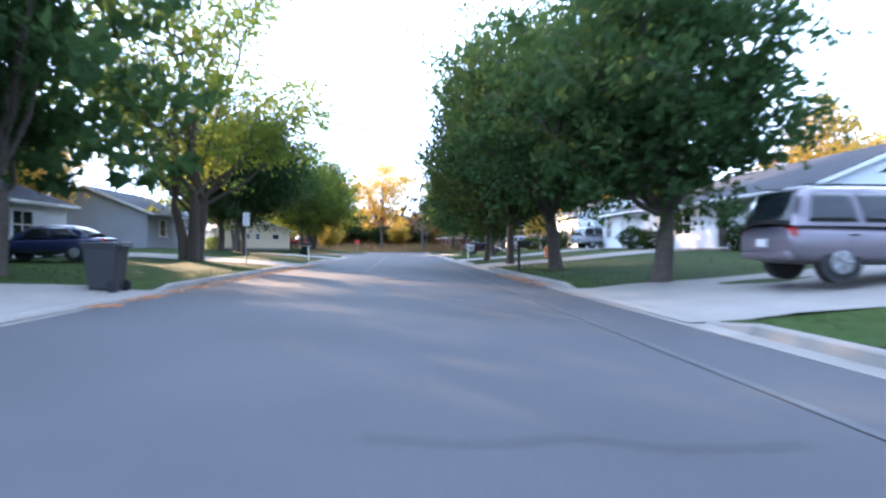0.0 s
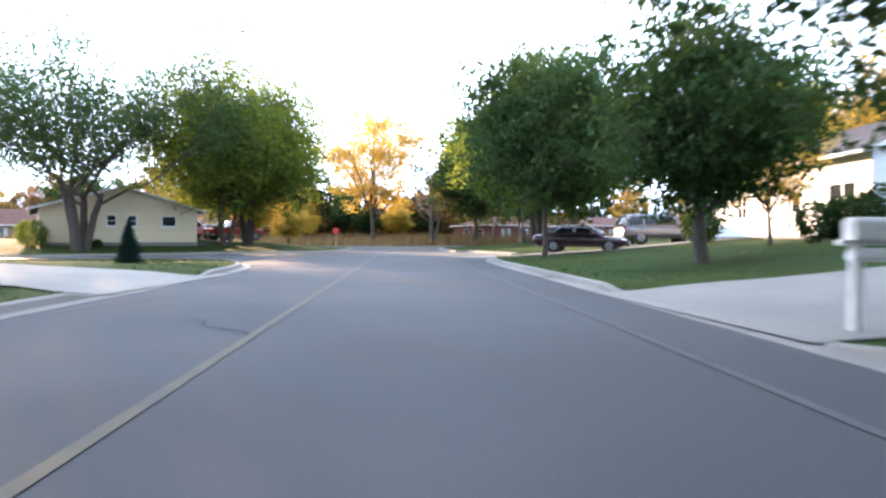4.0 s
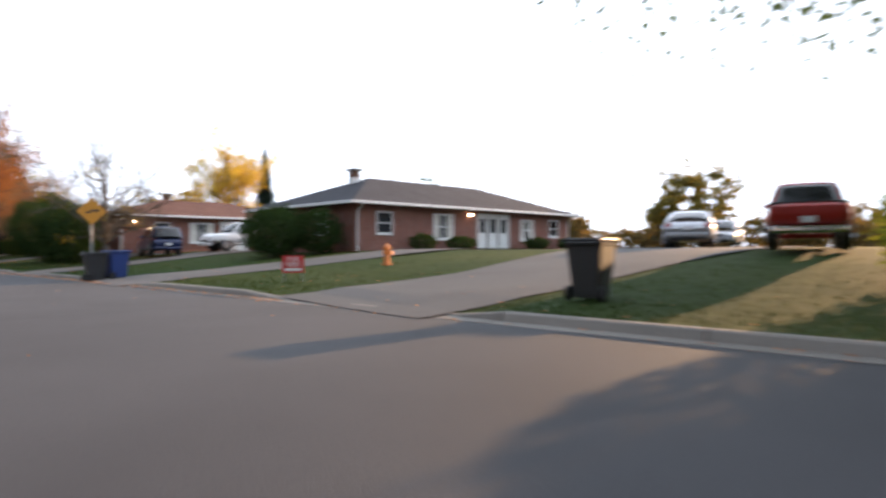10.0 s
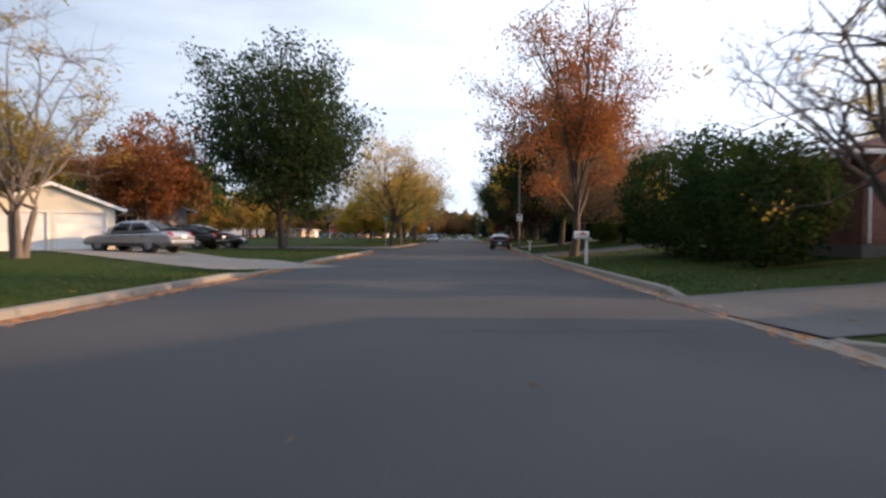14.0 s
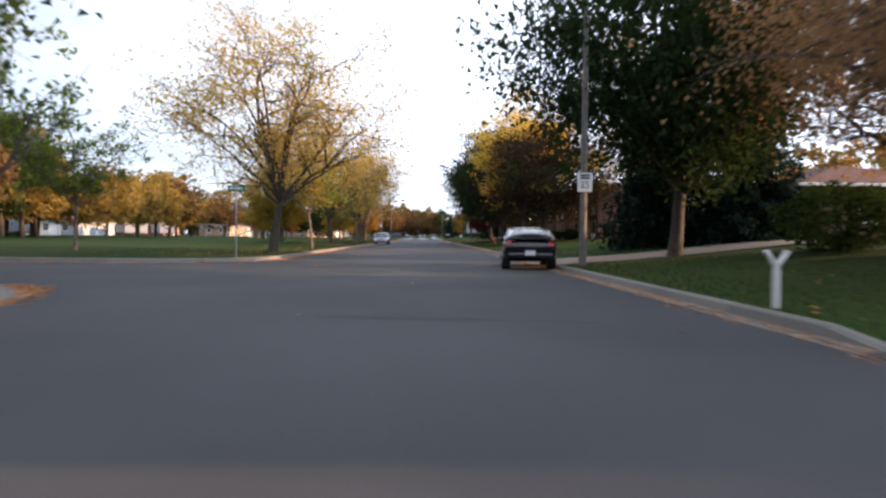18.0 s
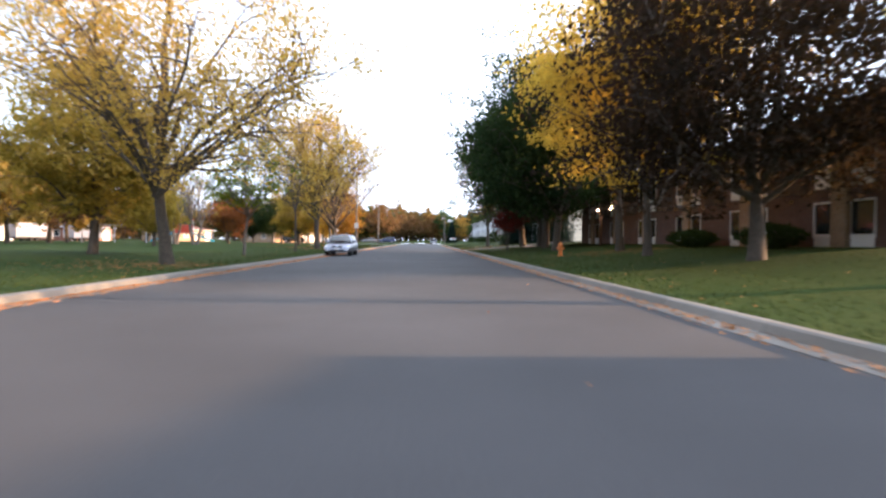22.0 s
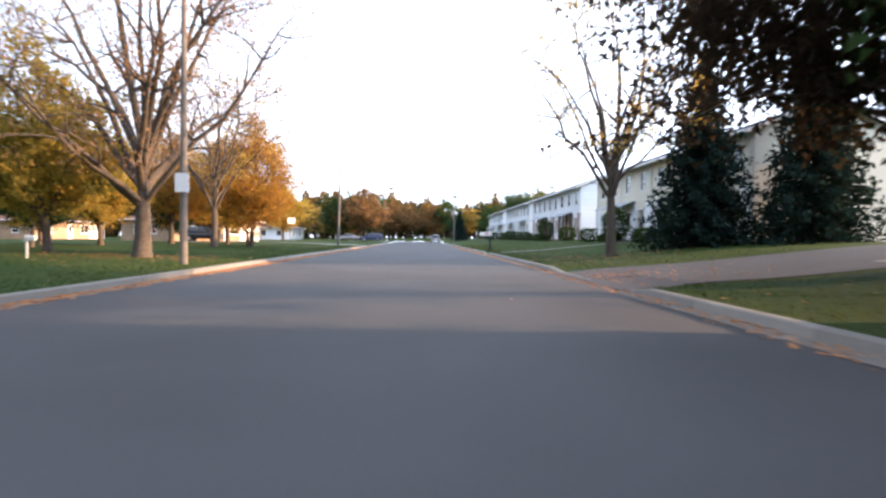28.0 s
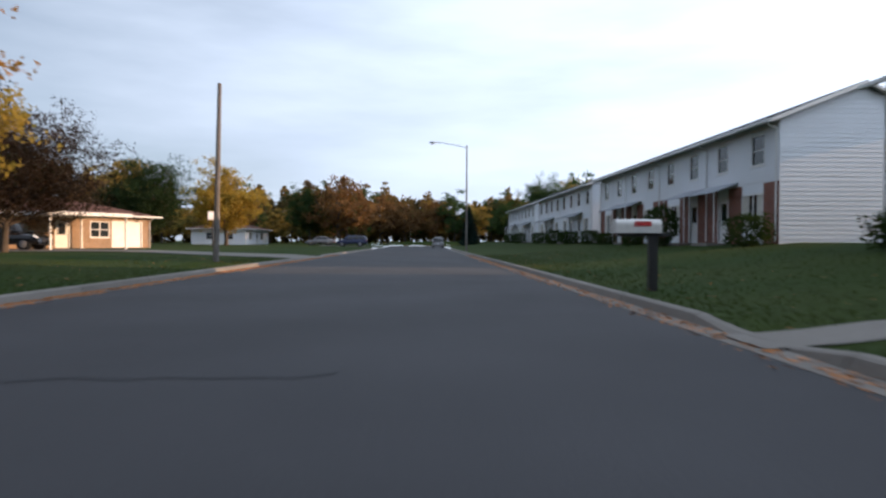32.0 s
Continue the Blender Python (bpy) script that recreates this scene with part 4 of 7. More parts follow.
def car(kind, m, body_mat, label, category="car", rim_mat=None, group="parked vehicles", rack=False):
    """A parked car on m: its middle on the ground, its nose towards local +x."""
    L, W, low, (a0, a1, b1, b0), roof, wr, axles = CAR_SHAPES[kind]
    t = thing({"pickup": "pickup_truck", "van": "minivan"}.get(kind, "car"), m, label, category, group)

    def X(x):
        return L / 2 - x

    # the lower body: rounded sections along its length, drawn in towards nose and tail
    top_i = max(range(len(low)), key=lambda q: low[q][0])
    upper = low[:top_i + 1]
    under = [low[0]] + low[:top_i:-1] + [low[top_i]]
    xs_ = np.linspace(0, L, 241)
    soft_k = np.ones(9) / 9

    def eased(pts):
        z = np.interp(xs_, [q[0] for q in pts], [q[1] for q in pts])
        return np.concatenate([z[:4], np.convolve(z, soft_k, "valid"), z[-4:]])
    z_up, z_lo = eased(upper), eased(under)

    def skin(x, a, out=0.0):
        """A point of the body's skin: x from the nose, a round from the top (0) down the side (pi: underneath); negative a is the other side."""
        u, l_ = float(np.interp(x, xs_, z_up)), float(np.interp(x, xs_, z_lo))
        e = abs(2 * x / L - 1)
        w_ = W * (1 - 0.06 * e ** 4 - 0.08 * e ** 18)
        hz = max((u - l_) / 2, 0.01)
        p = 2 / 4.6
        sa, ca = math.sin(abs(a)), math.cos(a)
        y = w_ * sa ** p * (1 - 0.05 * max(ca, 0)) if sa > 0 else 0.0
        return (X(x) + out * (2 * x / L - 1) * -1.0 * (e > 0.8), (1 if a > 0 else -1) * (y + (out if y else 0)), (u + l_) / 2 + (hz + out) * abs(ca) ** p * (1 if ca > 0 else -1))

    def skinned(x0, x1, a0_, a1_, nx, na, out=0.0, close=False):
        b = bmesh.new()
        if close:
            sts = [L * 0.5 * (1 - math.cos(math.pi * q / nx)) for q in range(nx + 1)]
        else:
            sts = [x0 + (x1 - x0) * q / nx for q in range(nx + 1)]
        gridv = [[b.verts.new(skin(x, a0_ + (a1_ - a0_) * r / na, out)) for r in range(na + (0 if close else 1))] for x in sts]
        m_ = len(gridv[0])
        for r0, r1 in zip(gridv, gridv[1:]):
            for r in range(m_ if close else m_ - 1):
                b.faces.new((r0[r], r0[(r + 1) % m_], r1[(r + 1) % m_], r1[r]))
        if close:
            b.faces.new(gridv[0])
            b.faces.new(gridv[-1][::-1])
        bmesh.ops.recalc_face_normals(b, faces=b.faces)
        for f_ in b.faces:
            f_.smooth = True
        return b

    body = part("body", skinned(0, L, -math.pi, math.pi, 40, 36, close=True), body_mat, t)
    belt = float(np.interp(a0, [p[0] for p in low[:6]], [p[1] for p in low[:6]])) - 0.02
    belt2 = float(np.interp(b0, [p[0] for p in low[:7]], [p[1] for p in low[:7]])) - 0.02
    wi, wt = W - 0.07, W - 0.24
    def curved(b, p, q, r, s, bow, out=0.0, f=(0, 1, 0, 1), nu=8, nv=6):
        """A bowed patch on the quad p q r s (lower two, upper two), proud of it by out."""
        p, q, r, s = (Vector(v) for v in (p, q, r, s))
        nn = (q - p).cross(s - p).normalized()
        if nn.dot((p + q + r + s) / 4 - Vector((0, 0, 0.9))) < 0:
            nn = -nn
        gridv = []
        for a in range(nv + 1):
            v = f[2] + (f[3] - f[2]) * a / nv
            row = []
            for c in range(nu + 1):
                u = f[0] + (f[1] - f[0]) * c / nu
                row.append(b.verts.new(p.lerp(q, u).lerp(s.lerp(r, u), v) + nn * (bow * 4 * u * (1 - u) * (1 - v * 0.75) + 0.03 * 4 * v * (1 - v) + out)))
            gridv.append(row)
        for r0, r1 in zip(gridv, gridv[1:]):
            for c in range(nu):
                b.faces.new((r0[c], r0[c + 1], r1[c + 1], r1[c])).smooth = True
        return b

    B, Tp = [v for v in ((X(a0), -wi, belt), (X(b0), -wi, belt2), (X(b0), wi, belt2), (X(a0), wi, belt))], [v for v in ((X(a1), -wt, roof - 0.05), (X(b1), -wt, roof - 0.05), (X(b1), wt, roof - 0.05), (X(a1), wt, roof - 0.05))]
    ends_bow = 0.16
    bm = bmesh.new()
    curved(bm, B[3], B[0], Tp[0], Tp[3], ends_bow)
    curved(bm, B[1], B[2], Tp[2], Tp[1], ends_bow)
    curved(bm, B[0], B[1], Tp[1], Tp[0], 0.04)
    curved(bm, B[3], B[2], Tp[2], Tp[3], 0.04)
    # the roof's skin, crowned, its edges on the tops of the panes
    n = 10
    gridv = []
    for a in range(n + 1):
        v = a / n
        row = []
        for c in range(n + 1):
            u = c / n
            x_ = X(a1) + (X(b1) - X(a1)) * v
            fwd = ends_bow * 0.25 * 4 * u * (1 - u) * (2 * v - 1)
            z_ = roof - 0.05 + 0.075 * (1 - (2 * u - 1) ** 4) * (1 - (2 * v - 1) ** 4)
            row.append(bm.verts.new((x_ - fwd, -wt + 2 * wt * u, z_)))
        gridv.append(row)
    for r0, r1 in zip(gridv, gridv[1:]):
        for c in range(n):
            bm.faces.new((r0[c], r0[c + 1], r1[c + 1], r1[c])).smooth = True
    bmesh.ops.remove_doubles(bm, verts=bm.verts, dist=0.025)
    bmesh.ops.recalc_face_normals(bm, faces=bm.faces)
    part("cabin", bm, body_mat, t)

    def on(p, q, r, s, out, name, mat, f=(0.05, 0.95, 0.0, 0.93), parent=t):
        b = curved(bmesh.new(), p, q, r, s, ends_bow if name in ("windscreen", "rear_window") else 0.04, 0.008, f)
        bmesh.ops.recalc_face_normals(b, faces=b.faces)
        bmesh.ops.solidify(b, geom=b.faces[:], thickness=0.012)
        return part(name, b, mat, parent)

    on(B[3], B[0], Tp[0], Tp[3], 0.006, "windscreen", CAR_GLASS)
    on(B[1], B[2], Tp[2], Tp[1], 0.006, "rear_window", CAR_GLASS)
    splits = {"coupe": ((0.08, 0.6), (0.63, 0.88)), "pickup": ((0.1, 0.9),)}.get(kind, ((0.07, 0.47), (0.5, 0.9)) if kind == "sedan" else ((0.07, 0.37), (0.4, 0.66), (0.69, 0.94)))
    for u0, u1 in splits:
        on(B[0], B[1], Tp[1], Tp[0], 0.006, "side_window", CAR_GLASS, (u0, u1, 0.1, 0.88))
        on(B[3], B[2], Tp[2], Tp[3], 0.006, "side_window", CAR_GLASS, (u0, u1, 0.1, 0.88))
    # lamps, bumpers, plate, mirrors
    for sy in (-1, 1):
        a_, b_ = sorted((sy * 0.34, sy * 0.98))
        part("headlight", skinned(0.05, 0.34, sy * 0.62, sy * 1.28, 5, 6, 0.008), CLEAR_LENS, t)
        if kind in ("suv", "van", "pickup"):
            part("tail_light", skinned(L - 0.16, L - 0.02, sy * 0.55, sy * 1.5, 4, 6, 0.012), RED_LENS, t)
        else:
            part("tail_light", skinned(L - 0.26, L - 0.03, sy * 0.5, sy * 1.15, 5, 6, 0.008), RED_LENS, t)
        part("mirror", boxed(X(a0 + 0.55), X(a0 + 0.4), *sorted((sy * (W - 0.05), sy * (W + 0.16))), belt + 0.06, belt + 0.2, bevel=0.03), body_mat, t)
        part("sill_trim", boxed(X(axles[1] - wr - 0.1), X(axles[0] + wr + 0.1), *sorted((sy * (W - 0.09), sy * (W - 0.015))), 0.33, 0.40, bevel=0.01), BLACK_PLASTIC, t)
        for du in ((0.35, 0.72) if kind not in ("coupe", "pickup") else (0.5,)):
            x = X(a0 + (b0 - a0) * du)
            part("door_handle", boxed(x - 0.09, x + 0.09, *sorted((sy * (W - 0.03), sy * (W + 0.012))), belt - 0.13, belt - 0.1, bevel=0.01), BLACK_PLASTIC, t)
    part("front_bumper", boxed(X(0.16), X(-0.04), -W + 0.16, W - 0.16, 0.3, 0.46, bevel=0.06), body_mat, t)
    if kind == "sedan":
        # a split grille, a low air intake and round fog lamps
        for sy in (-1, 1):
            part("grille", boxed(X(0.12), X(-0.014), *sorted((sy * 0.05, sy * 0.34)), 0.56, 0.67, bevel=0.035), BLACK_PLASTIC, t)
            part("fog_lamp", cyl(bmesh.new(), (X(0.1), sy * 0.62, 0.37), (X(-0.048), sy * 0.62, 0.37), 0.055, 0.055, 12), CLEAR_LENS, t)
        part("air_intake", boxed(X(0.1), X(-0.046), -0.46, 0.46, 0.33, 0.42, bevel=0.02), BLACK_PLASTIC, t)
        part("number_plate", boxed(X(0.05), X(-0.05), -0.15, 0.15, 0.44, 0.54, bevel=0.005), PLATE, t)
    else:
        part("grille", boxed(X(0.1), X(-0.012), -W * 0.4, W * 0.4, 0.55, 0.55 + 0.12, bevel=0.02), BLACK_PLASTIC, t)
    part("rear_bumper", boxed(X(L + 0.04), X(L - 0.16), -W + 0.15, W - 0.15, 0.36, 0.56, bevel=0.07), CHROME if kind == "pickup" else body_mat, t)
    part("number_plate", boxed(X(L + 0.052), X(L + 0.02), -0.16, 0.16, 0.62, 0.77) if kind != "coupe" else boxed(X(L + 0.056), X(L - 0.05), -0.16, 0.16, 0.47, 0.62), PLATE, t)
    if kind == "coupe":
        sp = part("spoiler", boxed(X(4.38), X(4.2), -W + 0.2, W - 0.2, 1.0, 1.03, bevel=0.012), body_mat, t)
        for sy in (-1, 1):
            part("spoiler_post", boxed(X(4.33), X(4.25), sy * 0.5 - 0.03, sy * 0.5 + 0.03, 0.9, 1.01), body_mat, t)
    if kind == "pickup":
        part("cargo_bed", boxed(X(5.38), X(3.4), -W + 0.1, W - 0.1, 1.09, 1.135), BLACK_PLASTIC, t)
    if rack:
        for sy in (-1, 1):
            part("roof_rail", boxed(X(b1 - 0.1), X(a1 + 0.3), sy * (wt - 0.1) - 0.02, sy * (wt - 0.1) + 0.02, roof + 0.02, roof + 0.06, bevel=0.01), BLACK_PLASTIC, t)
    for ax in axles:
        for sy in (-1, 1):
            c = Vector((X(ax), sy * (W - 0.12), wr))
            o = Vector((0, sy, 0))
            bm = cyl(bmesh.new(), c - o * 0.1, c + o * 0.1, wr, wr, 20)
            bmesh.ops.bevel(bm, geom=[e for e in bm.edges if abs(e.calc_length()) < wr * 0.5], offset=0.025, segments=2, affect="EDGES")
            wheel = part("wheel", bm, TYRE, t)
            part("wheel_arch", cyl(bmesh.new(), c - o * 0.16, c + o * 0.095, wr + 0.055, wr + 0.055, 20), BLACK_PLASTIC, t)
            bm = cyl(bmesh.new(), c + o * 0.1, c + o * 0.122, wr * 0.66, wr * 0.6, 16)
            rim = part("rim", bm, rim_mat or RIM, wheel)
            bm = bmesh.new()
            for k in range(5):
                a = k * 2 * math.pi / 5
                cyl(bm, c + o * 0.118, c + o * 0.126 + Vector((math.cos(a) * wr * 0.6, 0, math.sin(a) * wr * 0.6)), 0.035, 0.03, 5)
            part("spokes", bm, RIM, wheel)
    return t


# ---------------------------------------------------------------- street furniture and small things


def bars(parent, m, rows, mat, name="lettering"):
    """Plain bars that stand for writing: rows of (x0, x1, z0, z1) on a face towards local -y."""
    for x0, x1, z0, z1 in rows:
        ob = part(name, boxed(x0, x1, -0.004, 0.0, z0, z1), mat, parent)
        ob.matrix_local = m


def lettering(parent, text, m, size, mat):
    cu = bpy.data.curves.new("lettering", "FONT")
    cu.body, cu.size, cu.align_x, cu.align_y, cu.extrude = text, size, "CENTER", "CENTER", 0.002
    cu.materials.append(mat)
    ob = new("lettering", cu)
    ob.parent = parent
    ob.matrix_local = m
    return ob


def wheelie_bin(x, y, turn, mat, label):
    t = thing("wheelie_bin", pose(x, y, gz(x, y) if road_distance(x, y) > 0 else 0.0, 0, 0, turn), label, "bin", "wheeled bins")
    bm = bmesh.new()
    r = [[bm.verts.new((sx * a, sy * b, z)) for sx, sy in ((-1, -1), (1, -1), (1, 1), (-1, 1))] for a, b, z in ((0.23, 0.26, 0.06), (0.31, 0.36, 0.95), (0.335, 0.385, 0.96), (0.335, 0.385, 1.0))]
    for p, q in zip(r, r[1:]):
        for i in range(4):
            bm.faces.new((p[i], p[(i + 1) % 4], q[(i + 1) % 4], q[i]))
    bm.faces.new(r[0][::-1])
    bm.faces.new(r[-1])
    bmesh.ops.bevel(bm, geom=list(bm.edges), offset=0.018, segments=2, affect="EDGES")
    part("body", bm, mat, t)
    bm = boxed(-0.35, 0.35, -0.42, 0.4, 1.005, 1.06, bevel=0.025)
    lid = part("lid", bm, mat, t)
    part("handle", cyl(bmesh.new(), (-0.27, 0.44, 0.98), (0.27, 0.44, 0.98), 0.018, 0.018, 8), mat, t)
    for sx in (-1, 1):
        part("wheel", cyl(bmesh.new(), (sx * 0.27, 0.27, 0.13), (sx * 0.33, 0.27, 0.13), 0.13, 0.13, 14), TYRE, t)
        part("handle_arm", boxed(sx * 0.27 - 0.02, sx * 0.27 + 0.02, 0.37, 0.45, 0.96, 1.0, bevel=0.01), mat, t)
    return t


def hydrant(x, y, turn=0):
    t = thing("fire_hydrant", pose(x, y, gz(x, y), 0, 0, turn), "orange cast-iron fire hydrant standing in the lawn", "hydrant", "fire hydrants")
    part("barrel", cyl(bmesh.new(), (0, 0, -0.1), (0, 0, 0.56), 0.105, 0.1, 14), HYDRANT, t)
    part("flange", cyl(bmesh.new(), (0, 0, 0.02), (0, 0, 0.07), 0.16, 0.16, 14), HYDRANT, t)
    part("collar", cyl(bmesh.new(), (0, 0, 0.53), (0, 0, 0.58), 0.14, 0.14, 14), HYDRANT, t)
    bm = bmesh.new()
    bmesh.ops.create_uvsphere(bm, u_segments=14, v_segments=8, radius=0.125)
    bmesh.ops.transform(bm, matrix=Matrix.Translation((0, 0, 0.58)) @ Matrix.Diagonal((1, 1, 1.05, 1)), verts=bm.verts)
    part("bonnet", bm, HYDRANT, t)
    part("operating_nut", cyl(bmesh.new(), (0, 0, 0.7), (0, 0, 0.77), 0.03, 0.025, 5), HYDRANT, t)
    for a, r in ((0, 0.055), (180, 0.055), (270, 0.075)):
        d = Vector((math.cos(radians(a)), math.sin(radians(a)), 0))
        part("outlet", cyl(bmesh.new(), d * 0.08 + Vector((0, 0, 0.42)), d * 0.2 + Vector((0, 0, 0.42)), r, r * 1.1, 10), HYDRANT, t)
    return t


def mailbox(x, y, turn, box_mat, post_mat, label, paper=False):
    t = thing("mailbox", pose(x, y, gz(x, y), 0, 0, turn), label, "mailbox", "mailboxes at the kerb")
    part("post", boxed(-0.05, 0.05, -0.05, 0.05, -0.2, 0.98, bevel=0.008), post_mat, t)
    part("arm", boxed(-0.05, 0.05, -0.42, 0.2, 0.94, 1.0, bevel=0.008), post_mat, t)
    bm = bmesh.new()
    ol = [(-0.1, 1.0), (0.1, 1.0)] + [(0.1 * math.cos(a), 1.14 + 0.1 * math.sin(a)) for a in np.linspace(0, math.pi, 9)]
    prism(bm, ol, -0.45, 0.08)
    bmesh.ops.recalc_face_normals(bm, faces=bm.faces)
    part("box", bm, box_mat, t)
    bm = bmesh.new()
    ol = [(0.92 * a, 1.002 + (b - 1.0) * 0.97) for a, b in ol]
    prism(bm, ol, -0.465, -0.45)
    bmesh.ops.recalc_face_normals(bm, faces=bm.faces)
    part("door", bm, box_mat, t)
    part("flag", boxed(0.105, 0.112, -0.25, -0.05, 1.12, 1.2), SIGN_RED, t)
    if paper:
        part("newspaper_tube", cyl(bmesh.new(), (0, -0.4, 0.84), (0, 0.06, 0.84), 0.075, 0.075, 10), TRIM, t)
    return t


def sign_post(x, y, turn, height, label, plates, post="steel", category="road sign", name="road_sign"):
    """A sign on a post. plates: (kind, centre height, width, height)."""
    t = thing(name, pose(x, y, gz(x, y), 0, 0, turn), label, category, "street signs")
    part("post", cyl(bmesh.new(), (0, 0, -0.3), (0, 0, height), 0.03, 0.03, 8), GALV, t)
    for kind, z, w, h in plates:
        if kind == "diamond":
            bm = boxed(-w / 2, w / 2, -0.006, 0.006, -h / 2, h / 2, bevel=0.003)
            bmesh.ops.transform(bm, matrix=Matrix.Translation((0, -0.04, z)) @ Matrix.Rotation(radians(45), 4, "Y"), verts=bm.verts)
            pl = part("sign_plate", bm, SIGN_YELLOW, t)
            bars(pl, Matrix.Translation((0, -0.048, z)), [(-0.22, -0.02, -0.07, -0.02), (-0.05, 0.02, -0.02, 0.06), (0.02, 0.16, 0.01, 0.06), (0.16, 0.24, -0.03, 0.1)], INK, name="arrow")
        elif kind == "name":
            pl = part("sign_plate", boxed(-w / 2, w / 2, -0.006, 0.006, z - h / 2, z + h / 2, bevel=0.003), SIGN_GREEN, t)
            bars(pl, Matrix.Translation((0, -0.008, z)), [(-w * 0.4 + i * w * 0.16, -w * 0.4 + i * w * 0.16 + w * 0.1, -h * 0.22, h * 0.22) for i in range(5)], SIGN_WHITE)
        else:
            pl = part("sign_plate", boxed(-w / 2, w / 2, -0.045, -0.035, z - h / 2, z + h / 2, bevel=0.003), SIGN_RED if kind == "red" else SIGN_WHITE, t)
            if kind == "limit":
                lettering(pl, "25", pose(0, -0.048, z - h * 0.14, 90, 0, 0), h * 0.5, INK)
                bars(pl, Matrix.Translation((0, -0.046, z)), [(-w * 0.32, w * 0.32, h * 0.3, h * 0.4), (-w * 0.32, w * 0.32, h * 0.16, h * 0.25)], INK)
            elif kind == "white":
                bars(pl, Matrix.Translation((0, -0.046, z)), [(-w * 0.12, -w * 0.04, -h * 0.4, h * 0.4)], INK)
    return t


def pole(x, y, height, r, label, sign=None, lean=0.0, mat=None, arm=None, category="utility pole", name="utility_pole"):
    t = thing(name, pose(x, y, gz(x, y), 0, lean, 0), label, category, "poles along the street")
    part("shaft", cyl(bmesh.new(), (0, 0, -0.4), (0, 0, height), r, r * 0.62, 14), mat or POLE_WOOD, t)
    if arm:
        bm = bmesh.new()
        pts = [Vector((arm * u, 0, height - 0.25 + 0.55 * math.sin(u * 1.45))) for u in np.linspace(0, 1, 7)]
        for p, q in zip(pts, pts[1:]):
            cyl(bm, p, q, 0.035, 0.032, 8)
        part("arm", bm, GALV, t)
        e = pts[-1]
        s = 1 if arm > 0 else -1
        bm = bmesh.new()
        bmesh.ops.create_uvsphere(bm, u_segments=14, v_segments=8, radius=1.0)
        bmesh.ops.transform(bm, matrix=Matrix.Translation(e + Vector((s * 0.3, 0, -0.03))) @ Matrix.Diagonal((0.4, 0.17, 0.11, 1)), verts=bm.verts)
        head = part("lamp_head", bm, GALV, t)
        part("lens", cyl(bmesh.new(), e + Vector((s * 0.36, 0, -0.22)), e + Vector((s * 0.36, 0, -0.09)), 0.09, 0.15, 12), CLEAR_LENS, head)
    if sign:
        z, w, h, kind = sign
        pl = part("sign_plate", boxed(-w / 2, w / 2, -r - 0.03, -r - 0.015, z - h / 2, z + h / 2, bevel=0.004), SIGN_WHITE, t)
        if kind == "25":
            lettering(pl, "25", pose(0, -r - 0.034, z - h * 0.14, 90, 0, 0), h * 0.5, INK)
            bars(pl, Matrix.Translation((0, -r - 0.031, z)), [(-w * 0.34, w * 0.34, h * 0.31, h * 0.42), (-w * 0.34, w * 0.34, h * 0.17, h * 0.27)], INK)
    return t


def shrub(x, y, rx, ry, rz, seed, mat=None, label="dark clipped evergreen shrub beside the wall", square=1.0, leaves=None, turn=0):
    n = leaves or int(700 * (rx * ry + rx * rz + ry * rz) + 300)
    t = thing("shrub", pose(x, y, gz(x, y) - 0.03, 0, 0, turn), label, "shrub", "shrubs by the houses")
    part("foliage", shrub_mesh(seed, rx, ry, rz, n, 0.13, mat or HEDGE, square), None, t)
    v, f = [], []
    for k in range(4):
        a = k * 1.7 + seed
        tube(v, f, [(0.1 * math.cos(a), 0.1 * math.sin(a), -0.1), (rx * 0.3 * math.cos(a), ry * 0.3 * math.sin(a), rz * 0.7), (rx * 0.5 * math.cos(a), ry * 0.5 * math.sin(a), rz * 1.3)], (0.035, 0.025, 0.01), 5)
    part("woody_base", mesh_of("woody_base", v, f, BARK), None, t)
    return t

# ================================================================ the place
road_sheet("road_long_street", [(X_MID - X_HALF - 0.1, -60), (X_MID + X_HALF + 0.1, -60), (X_MID + X_HALF + 0.1, 272), (X_MID - X_HALF - 0.1, 272)], "grey worn asphalt street with fine cracks")


def along1(s, l):
    """A place by the first street: s metres along it, l metres right of its middle."""
    p = D1 * s + N1 * (C1 + l)
    return p.x, p.y


def strip1(s0, s1, l0, l1):
    return [along1(s0, l1), along1(s1, l1), along1(s1, l0), along1(s0, l0)]


# the corner's paving is one sheet with the first street
ob = road_sheet("road_first_street", strip1(-150, 90, -H1 - 14, H1 + 2.5), "grey worn asphalt street with yellow centre lines")
for v in ob.data.vertices:
    v.co.z = -0.004
ob = road_sheet("road_end_street", strip1(S_END - 6, S_END + 5, -120, 120), "grey asphalt street along a field")
for v in ob.data.vertices:
    v.co.z = -0.008
ob = road_sheet("road_side_street", [(-140, 23), (-4, 23), (-4, 37), (-140, 37)], "grey asphalt side street beside the park")
for v in ob.data.vertices:
    v.co.z = -0.006
ob = road_sheet("road_cross_street", [(-300, 268), (300, 268), (300, 280), (-300, 280)], "grey asphalt street at the far end")
for v in ob.data.vertices:
    v.co.z = -0.006

